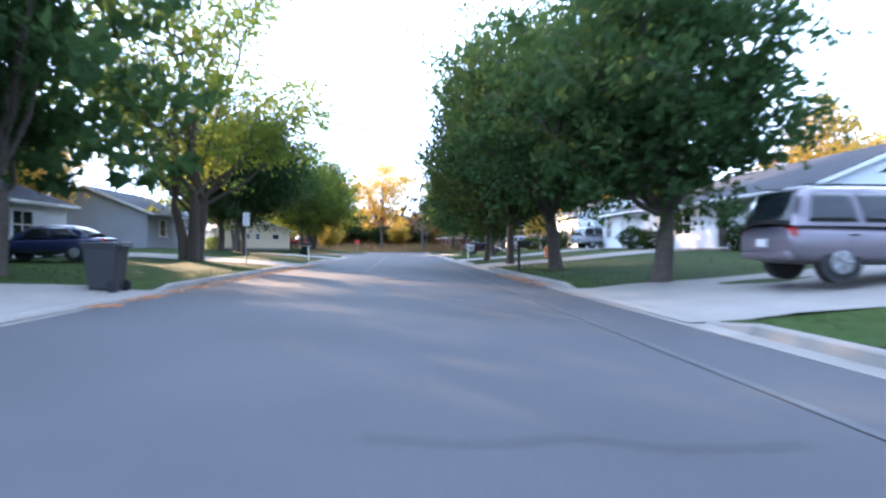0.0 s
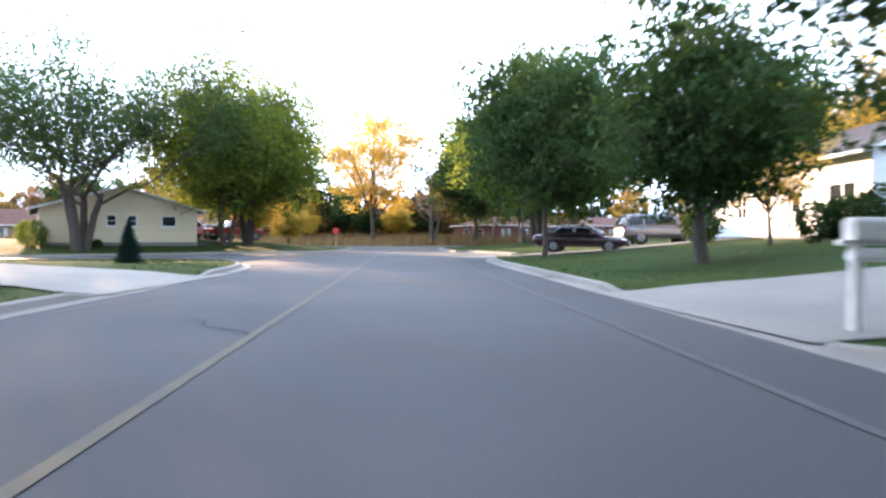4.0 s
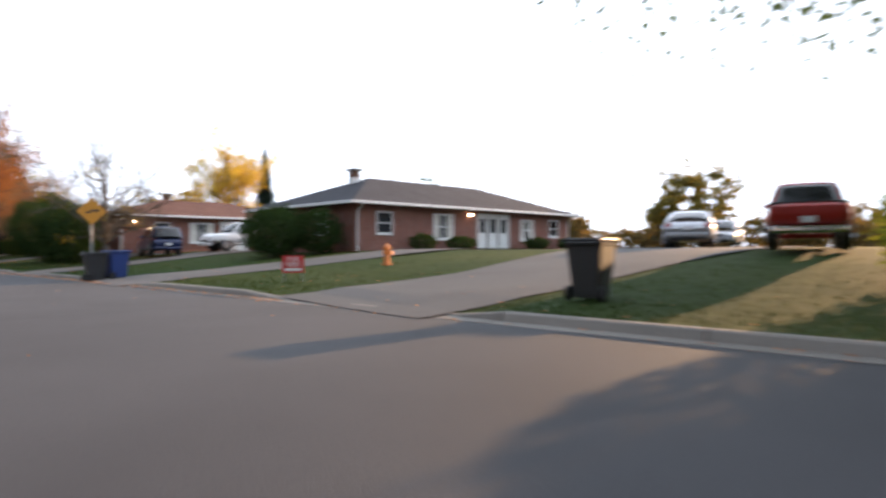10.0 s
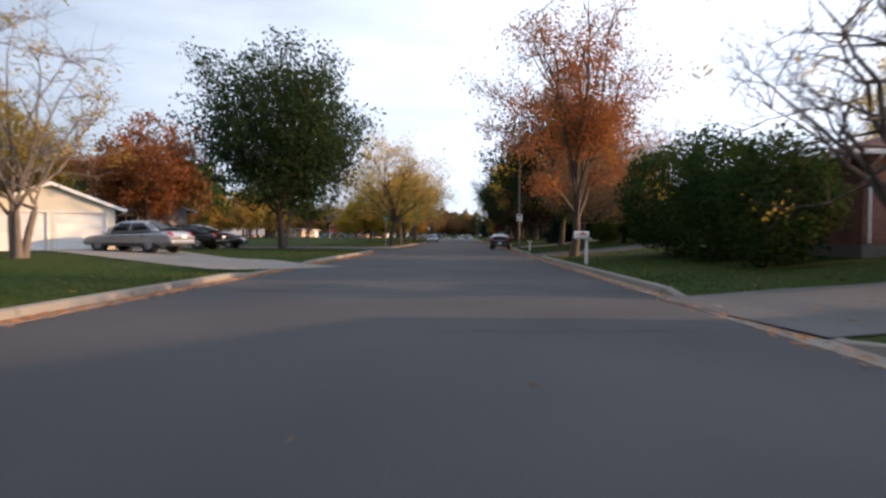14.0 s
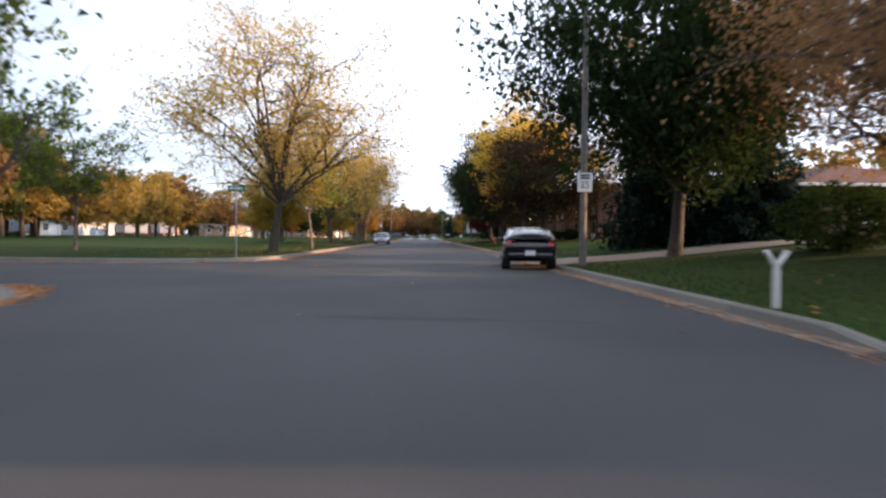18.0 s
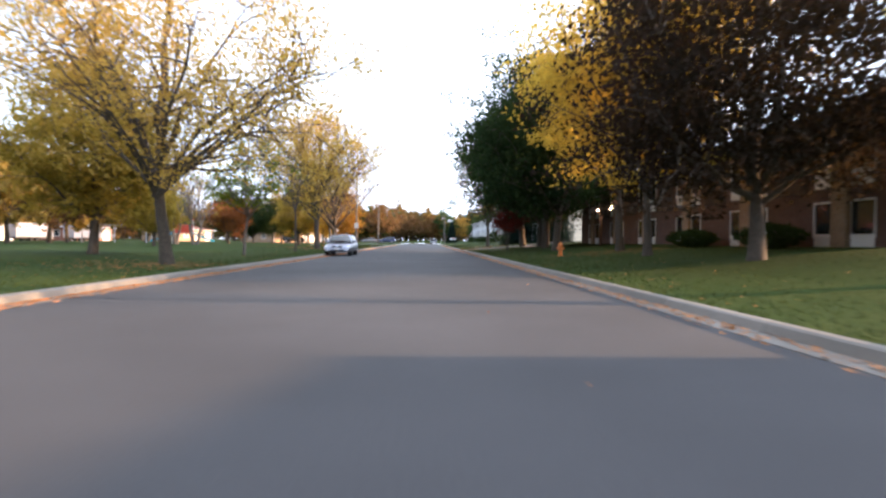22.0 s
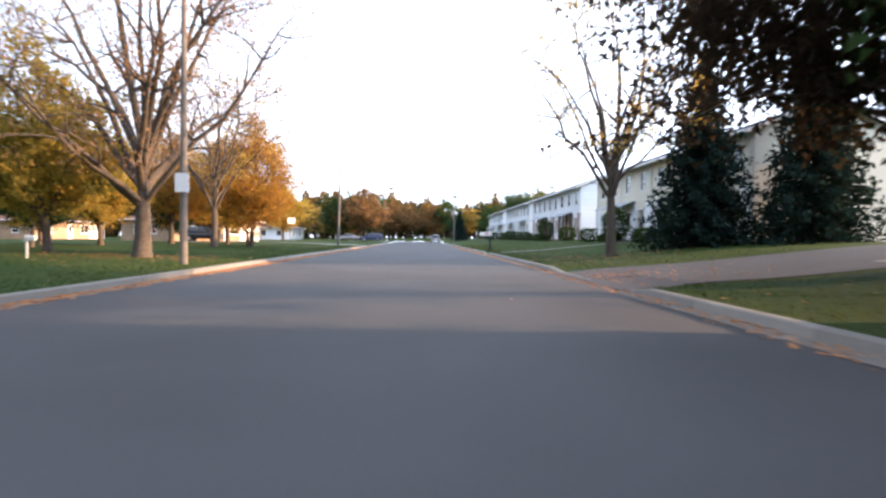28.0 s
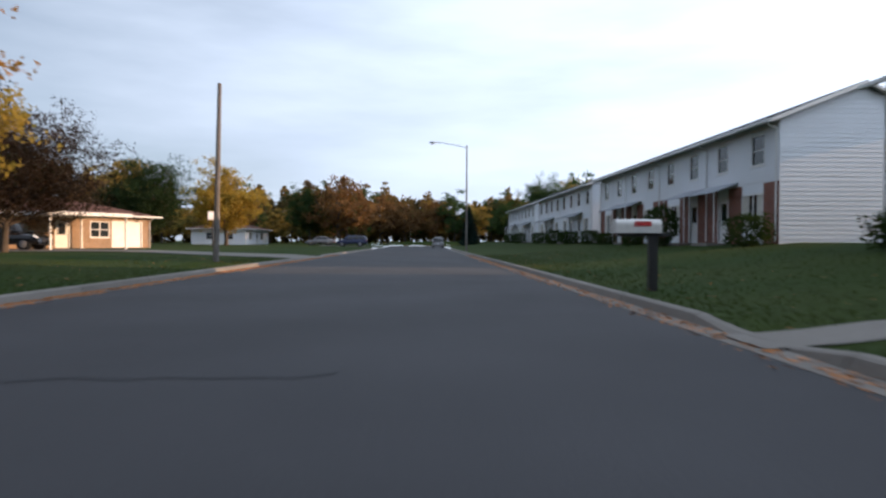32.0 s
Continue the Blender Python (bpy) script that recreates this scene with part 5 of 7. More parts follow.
# painted lines on the first street: a double yellow middle line and white parking lines
for name, l, w, mat, label, s0, s1 in (("centre_line", -0.92, 0.11, YELLOW_PAINT, "worn yellow centre line", -22, 34),
                               ("edge_line", 3.3, 0.1, WHITE_PAINT, "worn white parking line", -90, 24)):
    me = mesh_of(name, [(*p, 0.004) for p in strip1(s0, s1, l - w / 2, l + w / 2)], [(0, 1, 2, 3)], mat)
    tagged(new(name, me), label + " on asphalt", "road marking", kind="structure")

# cracks sealed with tar, and patches
rng = np.random.default_rng(5)
TAR = material("crack_tar", (0.035, 0.035, 0.037), 0.95, spec=0.05)
for k in range(46):
    if k < 34:
        x0, y0 = rng.uniform(-5, 3.5), -40 + k * 6.1 + rng.uniform(-2, 2)
        dx, dy = (rng.uniform(2, 6) * rng.choice((-1, 1)), rng.uniform(-0.6, 0.6)) if k % 3 else (rng.uniform(-0.4, 0.4), rng.uniform(4, 9))
    else:
        x0, y0 = along1(rng.uniform(-60, 20), rng.uniform(-4, 4))
        dx, dy = rng.uniform(-3, 3), rng.uniform(-3, 3)
    n = 9
    pts = np.stack([np.linspace(x0, x0 + dx, n), np.linspace(y0, y0 + dy, n)], 1) + rng.normal(0, 0.07, (n, 2))
    pts[:, 0] = np.clip(pts[:, 0], -5.4, 3.6) if k < 34 else pts[:, 0]
    if np.any(road_distance(pts[:, 0], pts[:, 1]) > -0.5) or k % 3 == 0:
        continue
    tang = np.gradient(pts, axis=0)
    tang /= np.hypot(*tang.T)[:, None] + 1e-9
    side = np.stack([-tang[:, 1], tang[:, 0]], 1) * rng.uniform(0.008, 0.02)
    vs = [(*p, 0.0035) for p in pts + side] + [(*p, 0.0035) for p in pts - side]
    me = mesh_of("road_crack", vs, [(i, i + 1, n + i + 1, n + i) for i in range(n - 1)], TAR)
    tagged(new("road_crack", me), "dark tar-filled crack in the asphalt", "crack", kind="structure")

# ---------------------------------------------------------------- drives and walks
DRIVE_GREY = material("worn_grey_paving", (0.115, 0.113, 0.112), 0.9, spec=0.1, grain=0.35, grain_scale=25, patch=0.4, patch_scale=0.4, bump=0.2)
DRIVES = (
    ("driveway", [along1(-36, 4.6), along1(-36, 17)], [7, 6], "pale concrete driveway with a parked vehicle"),
    ("driveway", [along1(-13.5, 4.6), along1(-13.5, 9), along1(-14, 17)], [6, 4.5, 5], "pale concrete driveway crossing the lawn"),
    ("driveway", [along1(0.5, 4.6), along1(1, 17)], [6, 5], "pale concrete driveway to a garage"),
    ("driveway", [along1(29.5, 4.6), along1(26.5, 7.6), along1(24, 11), along1(23.6, 19)], [5, 4.4, 5, 5], "pale concrete driveway with a dark car"),
    ("driveway", [along1(-37, -4.6), along1(-37, -18)], [7, 5], "pale concrete driveway across the lawn"),
    ("driveway", [along1(-14, -4.6), along1(-14, -17)], [6, 4.5], "pale concrete driveway across the lawn"),
    ("driveway", [along1(6.5, -4.6), along1(7, -18)], [6, 4.5], "pale concrete driveway across the lawn"),
    ("driveway", [(3.9, -37.9), (9, -38.6), (16, -38.5), (26, -37)], [5.5, 4.6, 6, 9], "grey driveway with several parked cars", DRIVE_GREY),
    ("driveway", [(3.9, -24.6), (8, -25.5), (13, -27.5), (20, -28.2), (33, -28)], [5.0, 3.6, 3.6, 4.5, 5], "grey driveway that bends past a brick house", DRIVE_GREY),
    ("driveway", [(3.9, -12.2), (8, -11.8), (20, -9.8)], [5, 4, 5.5], "grey driveway between two brick houses", DRIVE_GREY),
    ("driveway", [(3.9, 15.2), (14, 15.5)], [6, 5], "dark asphalt driveway", ASPHALT),
    ("driveway", [(3.9, 36.5), (17, 37.2)], [4.5, 3.6], "pale concrete driveway across the lawn"),
    ("driveway", [(-6.1, -1.0), (-11, 2.0), (-17, 7.5), (-22, 11)], [6, 4.5, 6, 7], "pale concrete driveway with parked cars"),
    ("driveway", [(3.9, 114.6), (14, 114.8), (26, 114.8)], [6.5, 6, 6], "leaf-strewn asphalt driveway", ASPHALT),
    ("driveway", [(-6.1, 171), (-14, 172), (-29, 174.5)], [7, 6, 6], "grey driveway to a carport"),
    ("driveway", [(-6.1, 233), (-16, 233)], [6, 6], "grey driveway with a parked car"),
    ("front_walk", [(3.95, 139.6), (15, 139.6)], [0.9, 0.9], "narrow concrete path across the lawn"),
    ("front_walk", [(10.2, 105), (10.6, 113)], [1.2, 1.2], "narrow concrete path beside the lawn"),
)
for one in DRIVES:
    (x0, y0), (x1, y1) = one[1][:2]
    # the kerb drops where the drive's middle line meets it
    u = min(np.linspace(0, 1, 40), key=lambda k: abs(float(road_distance(x0 + (x1 - x0) * k, y0 + (y1 - y0) * k))))
    DROPS.append((x0 + (x1 - x0) * u, y0 + (y1 - y0) * u, one[2][0] / 2))
build_ground()
# grass-coloured sheet added beneath the lawn mesh so no sky shows through its cracks
gx, gy = np.meshgrid(np.arange(-120.0, 66.0, 1.5), np.arange(-132.0, 192.0, 1.5))
gd_ = road_distance(gx, gy)
gzz = np.where(gd_ > 0.6, ground_height(gx, gy) - 0.05 - 0.02 * np.clip(gd_ / 10, 0, 1), -0.06)
nx_ = gx.shape[1]
ob = new("subsoil", mesh_of("subsoil", np.column_stack([gx.ravel(), gy.ravel(), gzz.ravel()]).tolist(), [(r * nx_ + c, r * nx_ + c + 1, (r + 1) * nx_ + c + 1, (r + 1) * nx_ + c) for r in range(gx.shape[0] - 1) for c in range(nx_ - 1)], GRASS))
tagged(ob, "added grass-coloured sheet below the lawns that closes gaps in them", "ground", kind="structure")
for one in DRIVES:
    drive(*one)

# ---------------------------------------------------------------- tree kinds
KINDS["maple"] = tree_meshes(11, 11.5, 5.2, 2.7, 0.2, 40000, 0.185, MAPLE, BARK, limbs=15, low=0.3, shape=0.9, fill=0.52, twigs=2)
KINDS["maple_wide"] = tree_meshes(21, 11.0, 5.6, 2.7, 0.27, 40000, 0.19, GREEN, BARK, limbs=15, low=0.25, shape=0.8, fill=0.6, twigs=2)
KINDS["green"] = tree_meshes(12, 10.0, 4.6, 2.4, 0.27, 24000, 0.24, GREEN, BARK, limbs=13, low=0.3, fill=0.55, twigs=2)
KINDS["slim"] = tree_meshes(41, 9.8, 4.6, 2.6, 0.12, 24000, 0.22, GREEN, BARK, limbs=13, low=0.3, fill=0.5, twigs=2)
KINDS["round"] = tree_meshes(22, 9.5, 5.6, 2.0, 0.22, 26000, 0.22, LOCUST, BARK, limbs=16, low=0.25, shape=0.7, trunks=4, fill=0.5, twigs=2)
KINDS["multi"] = tree_meshes(23, 13.0, 5.6, 2.6, 0.30, 19000, 0.2, LOCUST, BARK, limbs=16, low=0.1, trunks=4, twigs=5, fill=0.2, lean=3.0)
KINDS["tall_open"] = tree_meshes(24, 14.0, 8.4, 3.5, 0.30, 44000, 0.17, GREEN, BARK, limbs=16, low=-0.2, twigs=5, spread=0.5, trunks=4, lean=4.2)
KINDS["locust"] = tree_meshes(13, 10.2, 5.6, 3.0, 0.19, 24000, 0.125, AMBER, BARK, limbs=19, low=0.1, twigs=6, shape=0.65, fill=0.15)
KINDS["locust_b"] = tree_meshes(33, 10.5, 5.2, 2.9, 0.2, 27000, 0.125, AMBER, BARK, limbs=18, low=0.1, twigs=6, shape=0.65, fill=0.15)
KINDS["sapling"] = tree_meshes(78, 5.9, 1.1, 3.0, 0.07, 700, 0.12, OLIVE, BARK, limbs=10, low=0.0, twigs=7)
KINDS["young"] = tree_meshes(14, 7.5, 2.6, 2.4, 0.09, 3600, 0.16, LOCUST, BARK_GREY, limbs=11, low=0.0, twigs=6)
KINDS["bare"] = tree_meshes(15, 9.5, 5.2, 1.9, 0.26, 900, 0.14, GOLD, BARK, limbs=18, low=0.0, twigs=10, shape=0.75)
KINDS["bare_tall"] = tree_meshes(25, 11.5, 4.4, 2.3, 0.24, 1800, 0.15, GOLD, BARK_GREY, limbs=16, low=0.0, twigs=9, trunks=3)
KINDS["pink"] = tree_meshes(16, 13.6, 4.9, 2.2, 0.21, 24000, 0.125, RUST, BARK, limbs=16, low=-0.1, twigs=7, top_bare=0.7, spread=0.45)
KINDS["bare_fork"] = tree_meshes(71, 11.5, 5.0, 2.9, 0.2, 5000, 0.11, AMBER, BARK, limbs=15, low=-0.6, twigs=9, spread=0.4)
KINDS["park_big"] = tree_meshes(72, 14.0, 7.2, 2.6, 0.31, 17000, 0.11, ASH, BARK, limbs=17, low=0.1, twigs=8, spread=0.4, shape=0.8)
KINDS["gold_low"] = tree_meshes(73, 9.4, 3.7, 1.3, 0.16, 30000, 0.15, BRONZE, BARK, limbs=15, low=0.5, trunks=3, fill=0.5, twigs=3, lean=2.0)
KINDS["ash"] = tree_meshes(74, 10.0, 5.6, 3.0, 0.24, 22000, 0.13, ASH, BARK, limbs=15, low=0.1, twigs=5, shape=0.7, fill=0.3)
KINDS["crimson"] = tree_meshes(75, 3.3, 1.7, 1.5, 0.05, 6000, 0.11, CRIMSON, BARK, limbs=10, low=-0.1, fill=0.4, twigs=2, trunks=3, shape=0.6)
KINDS["orange_big"] = tree_meshes(76, 12.0, 5.6, 2.6, 0.3, 42000, 0.14, BRONZE, BARK, limbs=15, low=0.45, fill=0.5, twigs=3)
KINDS["yellow_open"] = tree_meshes(77, 14.0, 4.6, 2.6, 0.15, 14000, 0.13, GOLD, BARK, limbs=15, low=0.1, twigs=6, trunks=3, lean=2.5)
KINDS["orange"] = tree_meshes(17, 10.0, 4.8, 2.6, 0.26, 22000, 0.2, ORANGE, BARK, limbs=13, low=0.25, fill=0.35, twigs=3)
KINDS["golden"] = tree_meshes(18, 9.5, 4.4, 2.4, 0.24, 18000, 0.24, GOLD, BARK, limbs=13, low=0.3, fill=0.45, twigs=3)
KINDS["yellow"] = tree_meshes(19, 12.5, 4.6, 2.8, 0.17, 24000, 0.17, YELLOW, BARK, limbs=14, low=0.0, fill=0.2, twigs=4)
KINDS["purple"] = tree_meshes(20, 10.5, 6.1, 2.2, 0.24, 40000, 0.17, PURPLE, BARK, limbs=14, low=0.3, fill=0.5, twigs=2)
KINDS["rust"] = tree_meshes(26, 9.0, 4.4, 2.2, 0.25, 17000, 0.24, RUST, BARK, limbs=13, low=0.25, fill=0.4, twigs=3)
KINDS["spruce"] = spruce_meshes(31, 9.0, 2.9, 30, 16000, 0.2)
KINDS["spruce_slim"] = spruce_meshes(32, 13.0, 2.2, 40, 15000, 0.22)
for k, (mat, hh, rr) in enumerate(((TAWNY, 11, 5.5), (OLIVE, 10, 5.2), (GREEN, 12, 6.0), (UMBER, 10.5, 5.5), (MAPLE, 11.5, 5.8))):
    KINDS["far%d" % k] = tree_meshes(60 + k, hh, rr, 2.2, 0.25, 4600, 0.48, mat, BARK, limbs=7, low=0.45, twigs=0, fill=0.6)

G, O_, YL, DK = "broad tree with full green leaves on the lawn", "tree in orange autumn leaf", "tree in yellow autumn leaf, half bare", "broad maple with dense dark green leaves"
# first street
for kind, x, y, label, sc in (
        ("maple_wide", -51.5, -17.0, G, 0.95), ("multi", -40.2, -28.6, "tall tree with several trunks and thinning green leaves", 1.17), ("maple", -28.0, -36.0, DK, 0.95),
        ("green", -20.0, -37.0, G, 1.0), ("green", -34.0, -18.0, G, 1.1), ("golden", -22.0, -22.0, YL, 1.1),
        ("maple", -47.6, -43.3, DK, 1.0), ("maple", -39.2, -49.3, DK, 1.0), ("maple_wide", -55.3, -38.2, DK, 0.98), ("green", -63.0, -33.2, G, 0.85),
        ("slim", -19.2, -64.4, "slim tree with dark green leaves on the lawn", 1.0), ("yellow", -29.0, -66.0, "small tree turning yellow", 0.45),
        ("golden", -30.0, -82.0, YL, 1.05), ("golden", -52.0, -76.0, YL, 1.2), ("golden", -64.0, -68.0, YL, 1.2), ("golden", -72.0, -60.0, YL, 1.1), ("green", -20.0, -86.0, G, 1.2),
        ("round", 4.5, -89.5, G, 1.65), ("green", -3.5, -86.0, G, 1.5), ("maple_wide", 10.5, -94.0, G, 1.45), ("green", 20.5, -104.0, G, 1.7), ("green", 27.0, -101.0, G, 1.6),
        ("bare_tall", 31.5, -97.0, "thin tree with few remaining leaves", 1.2), ("yellow", 36.5, -90.0, "tall tree with glowing yellow leaves", 1.6), ("golden", 42.0, -98.0, YL, 0.6), ("golden", 46.0, -84.0, YL, 0.5),
        ("yellow", 42.5, -82.5, "small tree with glowing yellow leaves", 0.4), ("maple", 41.0, -92.0, "low dark green garden tree", 0.4),
        # the corner
        ("tall_open", 7.9, -48.9, "large forked tree with thin green leaves before a pale house", 1.12), ("round", 10.3, -59.5, "spreading tree with several trunks and bright leaves", 1.25),
        ("round", 13.6, -62.6, "spreading tree with several trunks and bright leaves", 1.38), ("green", -30.6, -58.2, "olive green tree beside a driveway", 0.68), ("golden", 21.0, -66.0, YL, 0.6), ("golden", 26.0, -72.0, YL, 0.5),
        # long street, west side
        ("orange_big", -13.4, -19.4, "large tree in dense orange and green leaf", 1.0), ("bare_tall", -15.6, -0.6, "small half-bare tree before a garage", 0.75), ("orange", -33.0, 8.0, O_, 0.8), ("maple", -27.8, 6.0, "dark green garden tree behind a garage", 0.65), ("orange_big", -32.5, 14.0, "tree in dull orange leaf behind a garage", 0.75), ("rust", -20.5, 17.5, "tree in rusty brown leaf", 0.85),
        ("golden", -33.0, 22.0, YL, 1.0), ("maple", -13.2, 23.2, "large spreading maple with dense dark green leaves", 1.27), ("locust", -7.6, 43.2, "tree in thin orange leaf at a street corner", 1.0), ("young", -7.4, 52.6, "young tree with thin green leaves", 0.95),
        ("locust", -8.5, 68.4, "tree in thin yellow leaf beside the kerb", 1.0), ("young", -9.7, 81.4, "young tree with thin green leaves", 0.9), ("locust_b", -9.9, 106.2, "tree in yellow and orange leaf", 1.2),
        ("bare_tall", -29.2, 121.2, "half bare grey tree beside the playground", 0.95), ("sapling", -9.2, 92.4, "thin upright young tree with few leaves", 1.0), ("young", -16.7, 36.4, "young tree with thin yellow-green leaves", 1.2), ("young", -15.5, 40.3, "young tree with thin leaves", 0.85), ("golden", -14.5, 75.0, YL, 0.85),
        ("bare_tall", -25.0, 116.0, "half bare tree in the park", 0.9), ("golden", -15.5, 125.0, YL, 0.75), ("golden", -23.0, 101.0, YL, 0.6),
        ("park_big", -10.9, 123.2, "large spreading tree with few pinkish leaves beside the street", 1.0), ("bare_fork", -14.2, 141.5, "tree with bare upper limbs and few yellow leaves", 1.0), ("gold_low", -13.2, 146.6, "dense orange-yellow tree with low-hanging leaves by the street", 1.0), ("golden", -17.2, 154.0, "dense orange-yellow tree by the street", 0.8),
        ("orange", -20.5, 150.0, O_, 0.8), ("golden", -21.0, 140.0, YL, 0.7), ("rust", -27.0, 134.0, "tree in rusty brown leaf", 0.7), ("maple", -20.5, 132.0, "low dark green garden tree", 0.55), ("maple", -25.5, 141.0, "low dark green garden tree", 0.5), ("maple", -29.0, 148.0, "low dark green garden tree", 0.55), ("maple", -23.5, 158.0, "low dark green garden tree", 0.45),
        ("purple", -22.5, 168.0, "dark purple-leaved tree by a driveway", 0.78), ("maple", -31.0, 205.0, DK, 0.85), ("golden", -27.5, 222.0, YL, 1.1), ("green", -20.0, 246.0, G, 1.0),
        # long street, east side
        ("bare", 8.7, -9.6, "spreading bare tree on the lawn", 0.74), ("pink", 5.6, 10.0, "tall tree with red and orange leaves and bare upper limbs", 1.0), ("golden", 13.6, 24.5, "small tree in golden autumn leaf", 0.55),
        ("maple", 8.9, 34.9, DK, 1.15), ("ash", 8.4, 22.0, "thin flat-topped tree with pinkish brown leaves", 0.72), ("ash", 12.6, 27.5, "thin tree with pinkish brown leaves", 0.85), ("spruce", 14.6, 40.5, "dark spruce beside the lawn", 1.1), ("spruce", 11.6, 43.0, "tall dark spruce at the lawn's edge", 1.2),
        ("purple", 10.2, 65.6, "dark red-leaved maple on the lawn before brown flats", 1.0), ("yellow_open", 15.2, 57.5, "tall open tree with several trunks and thin yellow leaves", 1.05), ("yellow", 10.7, 80.2, "tall tree in bright yellow leaf", 1.2), ("yellow", 9.7, 73.4, "tall tree in bright yellow leaf", 1.05),
        ("maple", 9.4, 90.6, DK, 1.22), ("maple", 10.2, 98.6, DK, 1.3), ("maple_wide", 11.0, 105.0, DK, 1.15), ("purple", 10.3, 110.6, "large maple with dense dark purple-green leaves", 1.3),
        ("crimson", 7.3, 100.6, "small crimson-leaved tree on the lawn", 1.0), ("bare_fork", 8.2, 125.8, "tall bare tree before pale row houses", 1.0), ("spruce", 12.6, 126.6, "dark blue-green spruce before row houses", 0.98), ("spruce", 16.4, 124.4, "dark blue-green spruce before row houses", 1.0),
        ("maple", 12.6, 110.0, DK, 1.05), ("spruce_slim", 33.0, 16.0, "tall slim dark spruce", 0.9), ("yellow", 29.5, 17.5, "tall yellow-leaved tree behind the houses", 1.0), ("maple_wide", 24.0, 246.0, DK, 1.0), ("spruce", 9.0, 250.0, "dark spruce far down the street", 0.8)):
    tree("%s" % kind, x, y, label, scale=sc, category="spruce" if kind.startswith("spruce") else "tree")

# hedge-like evergreens between the drives
for x, y, rx, ry, rz, lab in ((8.5, 4.0, 2.0, 2.8, 2.4, "large dark evergreen shrub by a house"), (8.7, -0.3, 1.6, 2.4, 2.3, "large dark evergreen shrub by a house"), (8.6, -4.4, 1.5, 1.9, 1.9, "large dark evergreen shrub by a house"), (12.5, 6.5, 2.6, 2.0, 1.9, "large dark evergreen shrub by a house"), (12.3, 30.8, 1.8, 2.2, 1.0, "dark evergreen shrub beside a lawn"), (13.4, 26.5, 1.3, 2.4, 0.9, "dark evergreen shrub beside a lawn"), (12.9, 20.0, 1.3, 2.4, 0.7, "dark clipped hedge by a house"), (12.2, -21.4, 1.5, 1.6, 1.25, "large dark yew at the corner of a brick house"), (14.0, -22.4, 1.3, 1.2, 1.1, "large dark yew at the corner of a brick house"),
                              (13.6, -19.6, 1.4, 1.3, 1.2, "large dark yew at the corner of a brick house")):
    shrub(x, y, rx, ry, rz, int(x * 7 + y), label=lab)

# woods and gardens behind the houses: rows of far trees
rng = np.random.default_rng(77)
far_places = []
for k in range(40):
    far_places.append((rng.uniform(-96, -70), 26 + k * 5.4 + rng.uniform(-3, 3)))
# added east row closes the horizon and screens the sun; gaps leave lit bands
for k in range(44):
    yy = -130 + k * 9.0 + rng.uniform(-3, 3)
    if not (-52 < yy < -28 or -22 < yy < 20 or 42 < yy < 68 or 104 < yy < 130):
        far_places.append((rng.uniform(46, 70), yy))
for k in range(34):
    far_places.append((-100 + k * 6.0 + rng.uniform(-2, 2), 286 + rng.uniform(0, 16)))
for k in range(22):
    far_places.append((-70 + k * 7.6 + rng.uniform(-2, 2), 308 + rng.uniform(0, 10)))
for k in range(18):
    far_places.append((along1(-110 + k * 11, 36 + rng.uniform(0, 8))))
for k in range(5):
    far_places.append((along1(-60 + k * 9, -36 - rng.uniform(0, 8))))
for k in range(20):
    far_places.append((along1(100 + rng.uniform(0, 20), -75 + k * 8)))
for k in range(10):
    far_places.append((rng.uniform(-60, -36), 205 + k * 7))
for k in range(8):
    far_places.append((rng.uniform(27, 40), 236 + k * 6))
for k in range(6):
    far_places.append((rng.uniform(-20, -12), 242 + k * 5))
for k in range(13):
    far_places.append((rng.uniform(-60, -52), 44 + k * 5.2))
for k in range(15):
    far_places.append((-44 + rng.uniform(-6, 5), 62 + k * 5.6))
for k in range(9):
    far_places.append((-48 + rng.uniform(-6, 6), -20 + k * 6))
for k, (x, y) in enumerate(far_places):
    if road_distance(x, y) > 2.5:
        tree("far%d" % int(rng.integers(0, 5)), x, y, "distant tree in mixed autumn leaf", scale=float(rng.uniform(0.7, 1.15)), group="distant trees", turn=float(rng.uniform(0, 360)))


def woods(name, spots, tall, seed):
    """A far belt of mixed trees and undergrowth, leaves down to the ground; spots: its middle line."""
    rng_ = np.random.default_rng(seed)
    c = []
    for x, y in spots:
        r = rng_.uniform(2.6, 4.8)
        h_ = tall * rng_.uniform(0.55, 1.15)
        m_ = int(260 + 45 * tall)
        d = rng_.normal(0, 1, (m_, 3))
        d /= np.linalg.norm(d, axis=1)[:, None]
        q = d * (rng_.uniform(0.3, 1, (m_, 1)) ** 0.4) * (r, r, h_ / 2) * (1 + 0.2 * np.sin(d[:, :1] * 7 + x)) + (x, y, h_ / 2 + 0.2)
        c.append(q)
    c = np.concatenate(c)
    c[:, 2] = np.maximum(c[:, 2], 0.1)
    return tagged(new(name, leaf_cloud(rng_, c, 0.7 + 0.05 * tall, WOODS)), "far belt of mixed autumn trees and undergrowth", "woods", kind="stuff")


woods("far_woods", [(-150 + k * 4.2, 322 + 6 * math.sin(k * 1.7)) for k in range(72)], 15.0, 1)
woods("far_woods", [along1(118 + 4 * math.sin(k * 1.3), -110 + k * 4.2) for k in range(56)], 8.0, 2)
woods("far_woods", [(84 + 5 * math.sin(k * 1.9), -140 + k * 5.0) for k in range(84)], 6.0, 4)
woods("far_woods", [(-104 + 4 * math.sin(k * 1.9), 10 + k * 4.4) for k in range(56)], 9.0, 3)

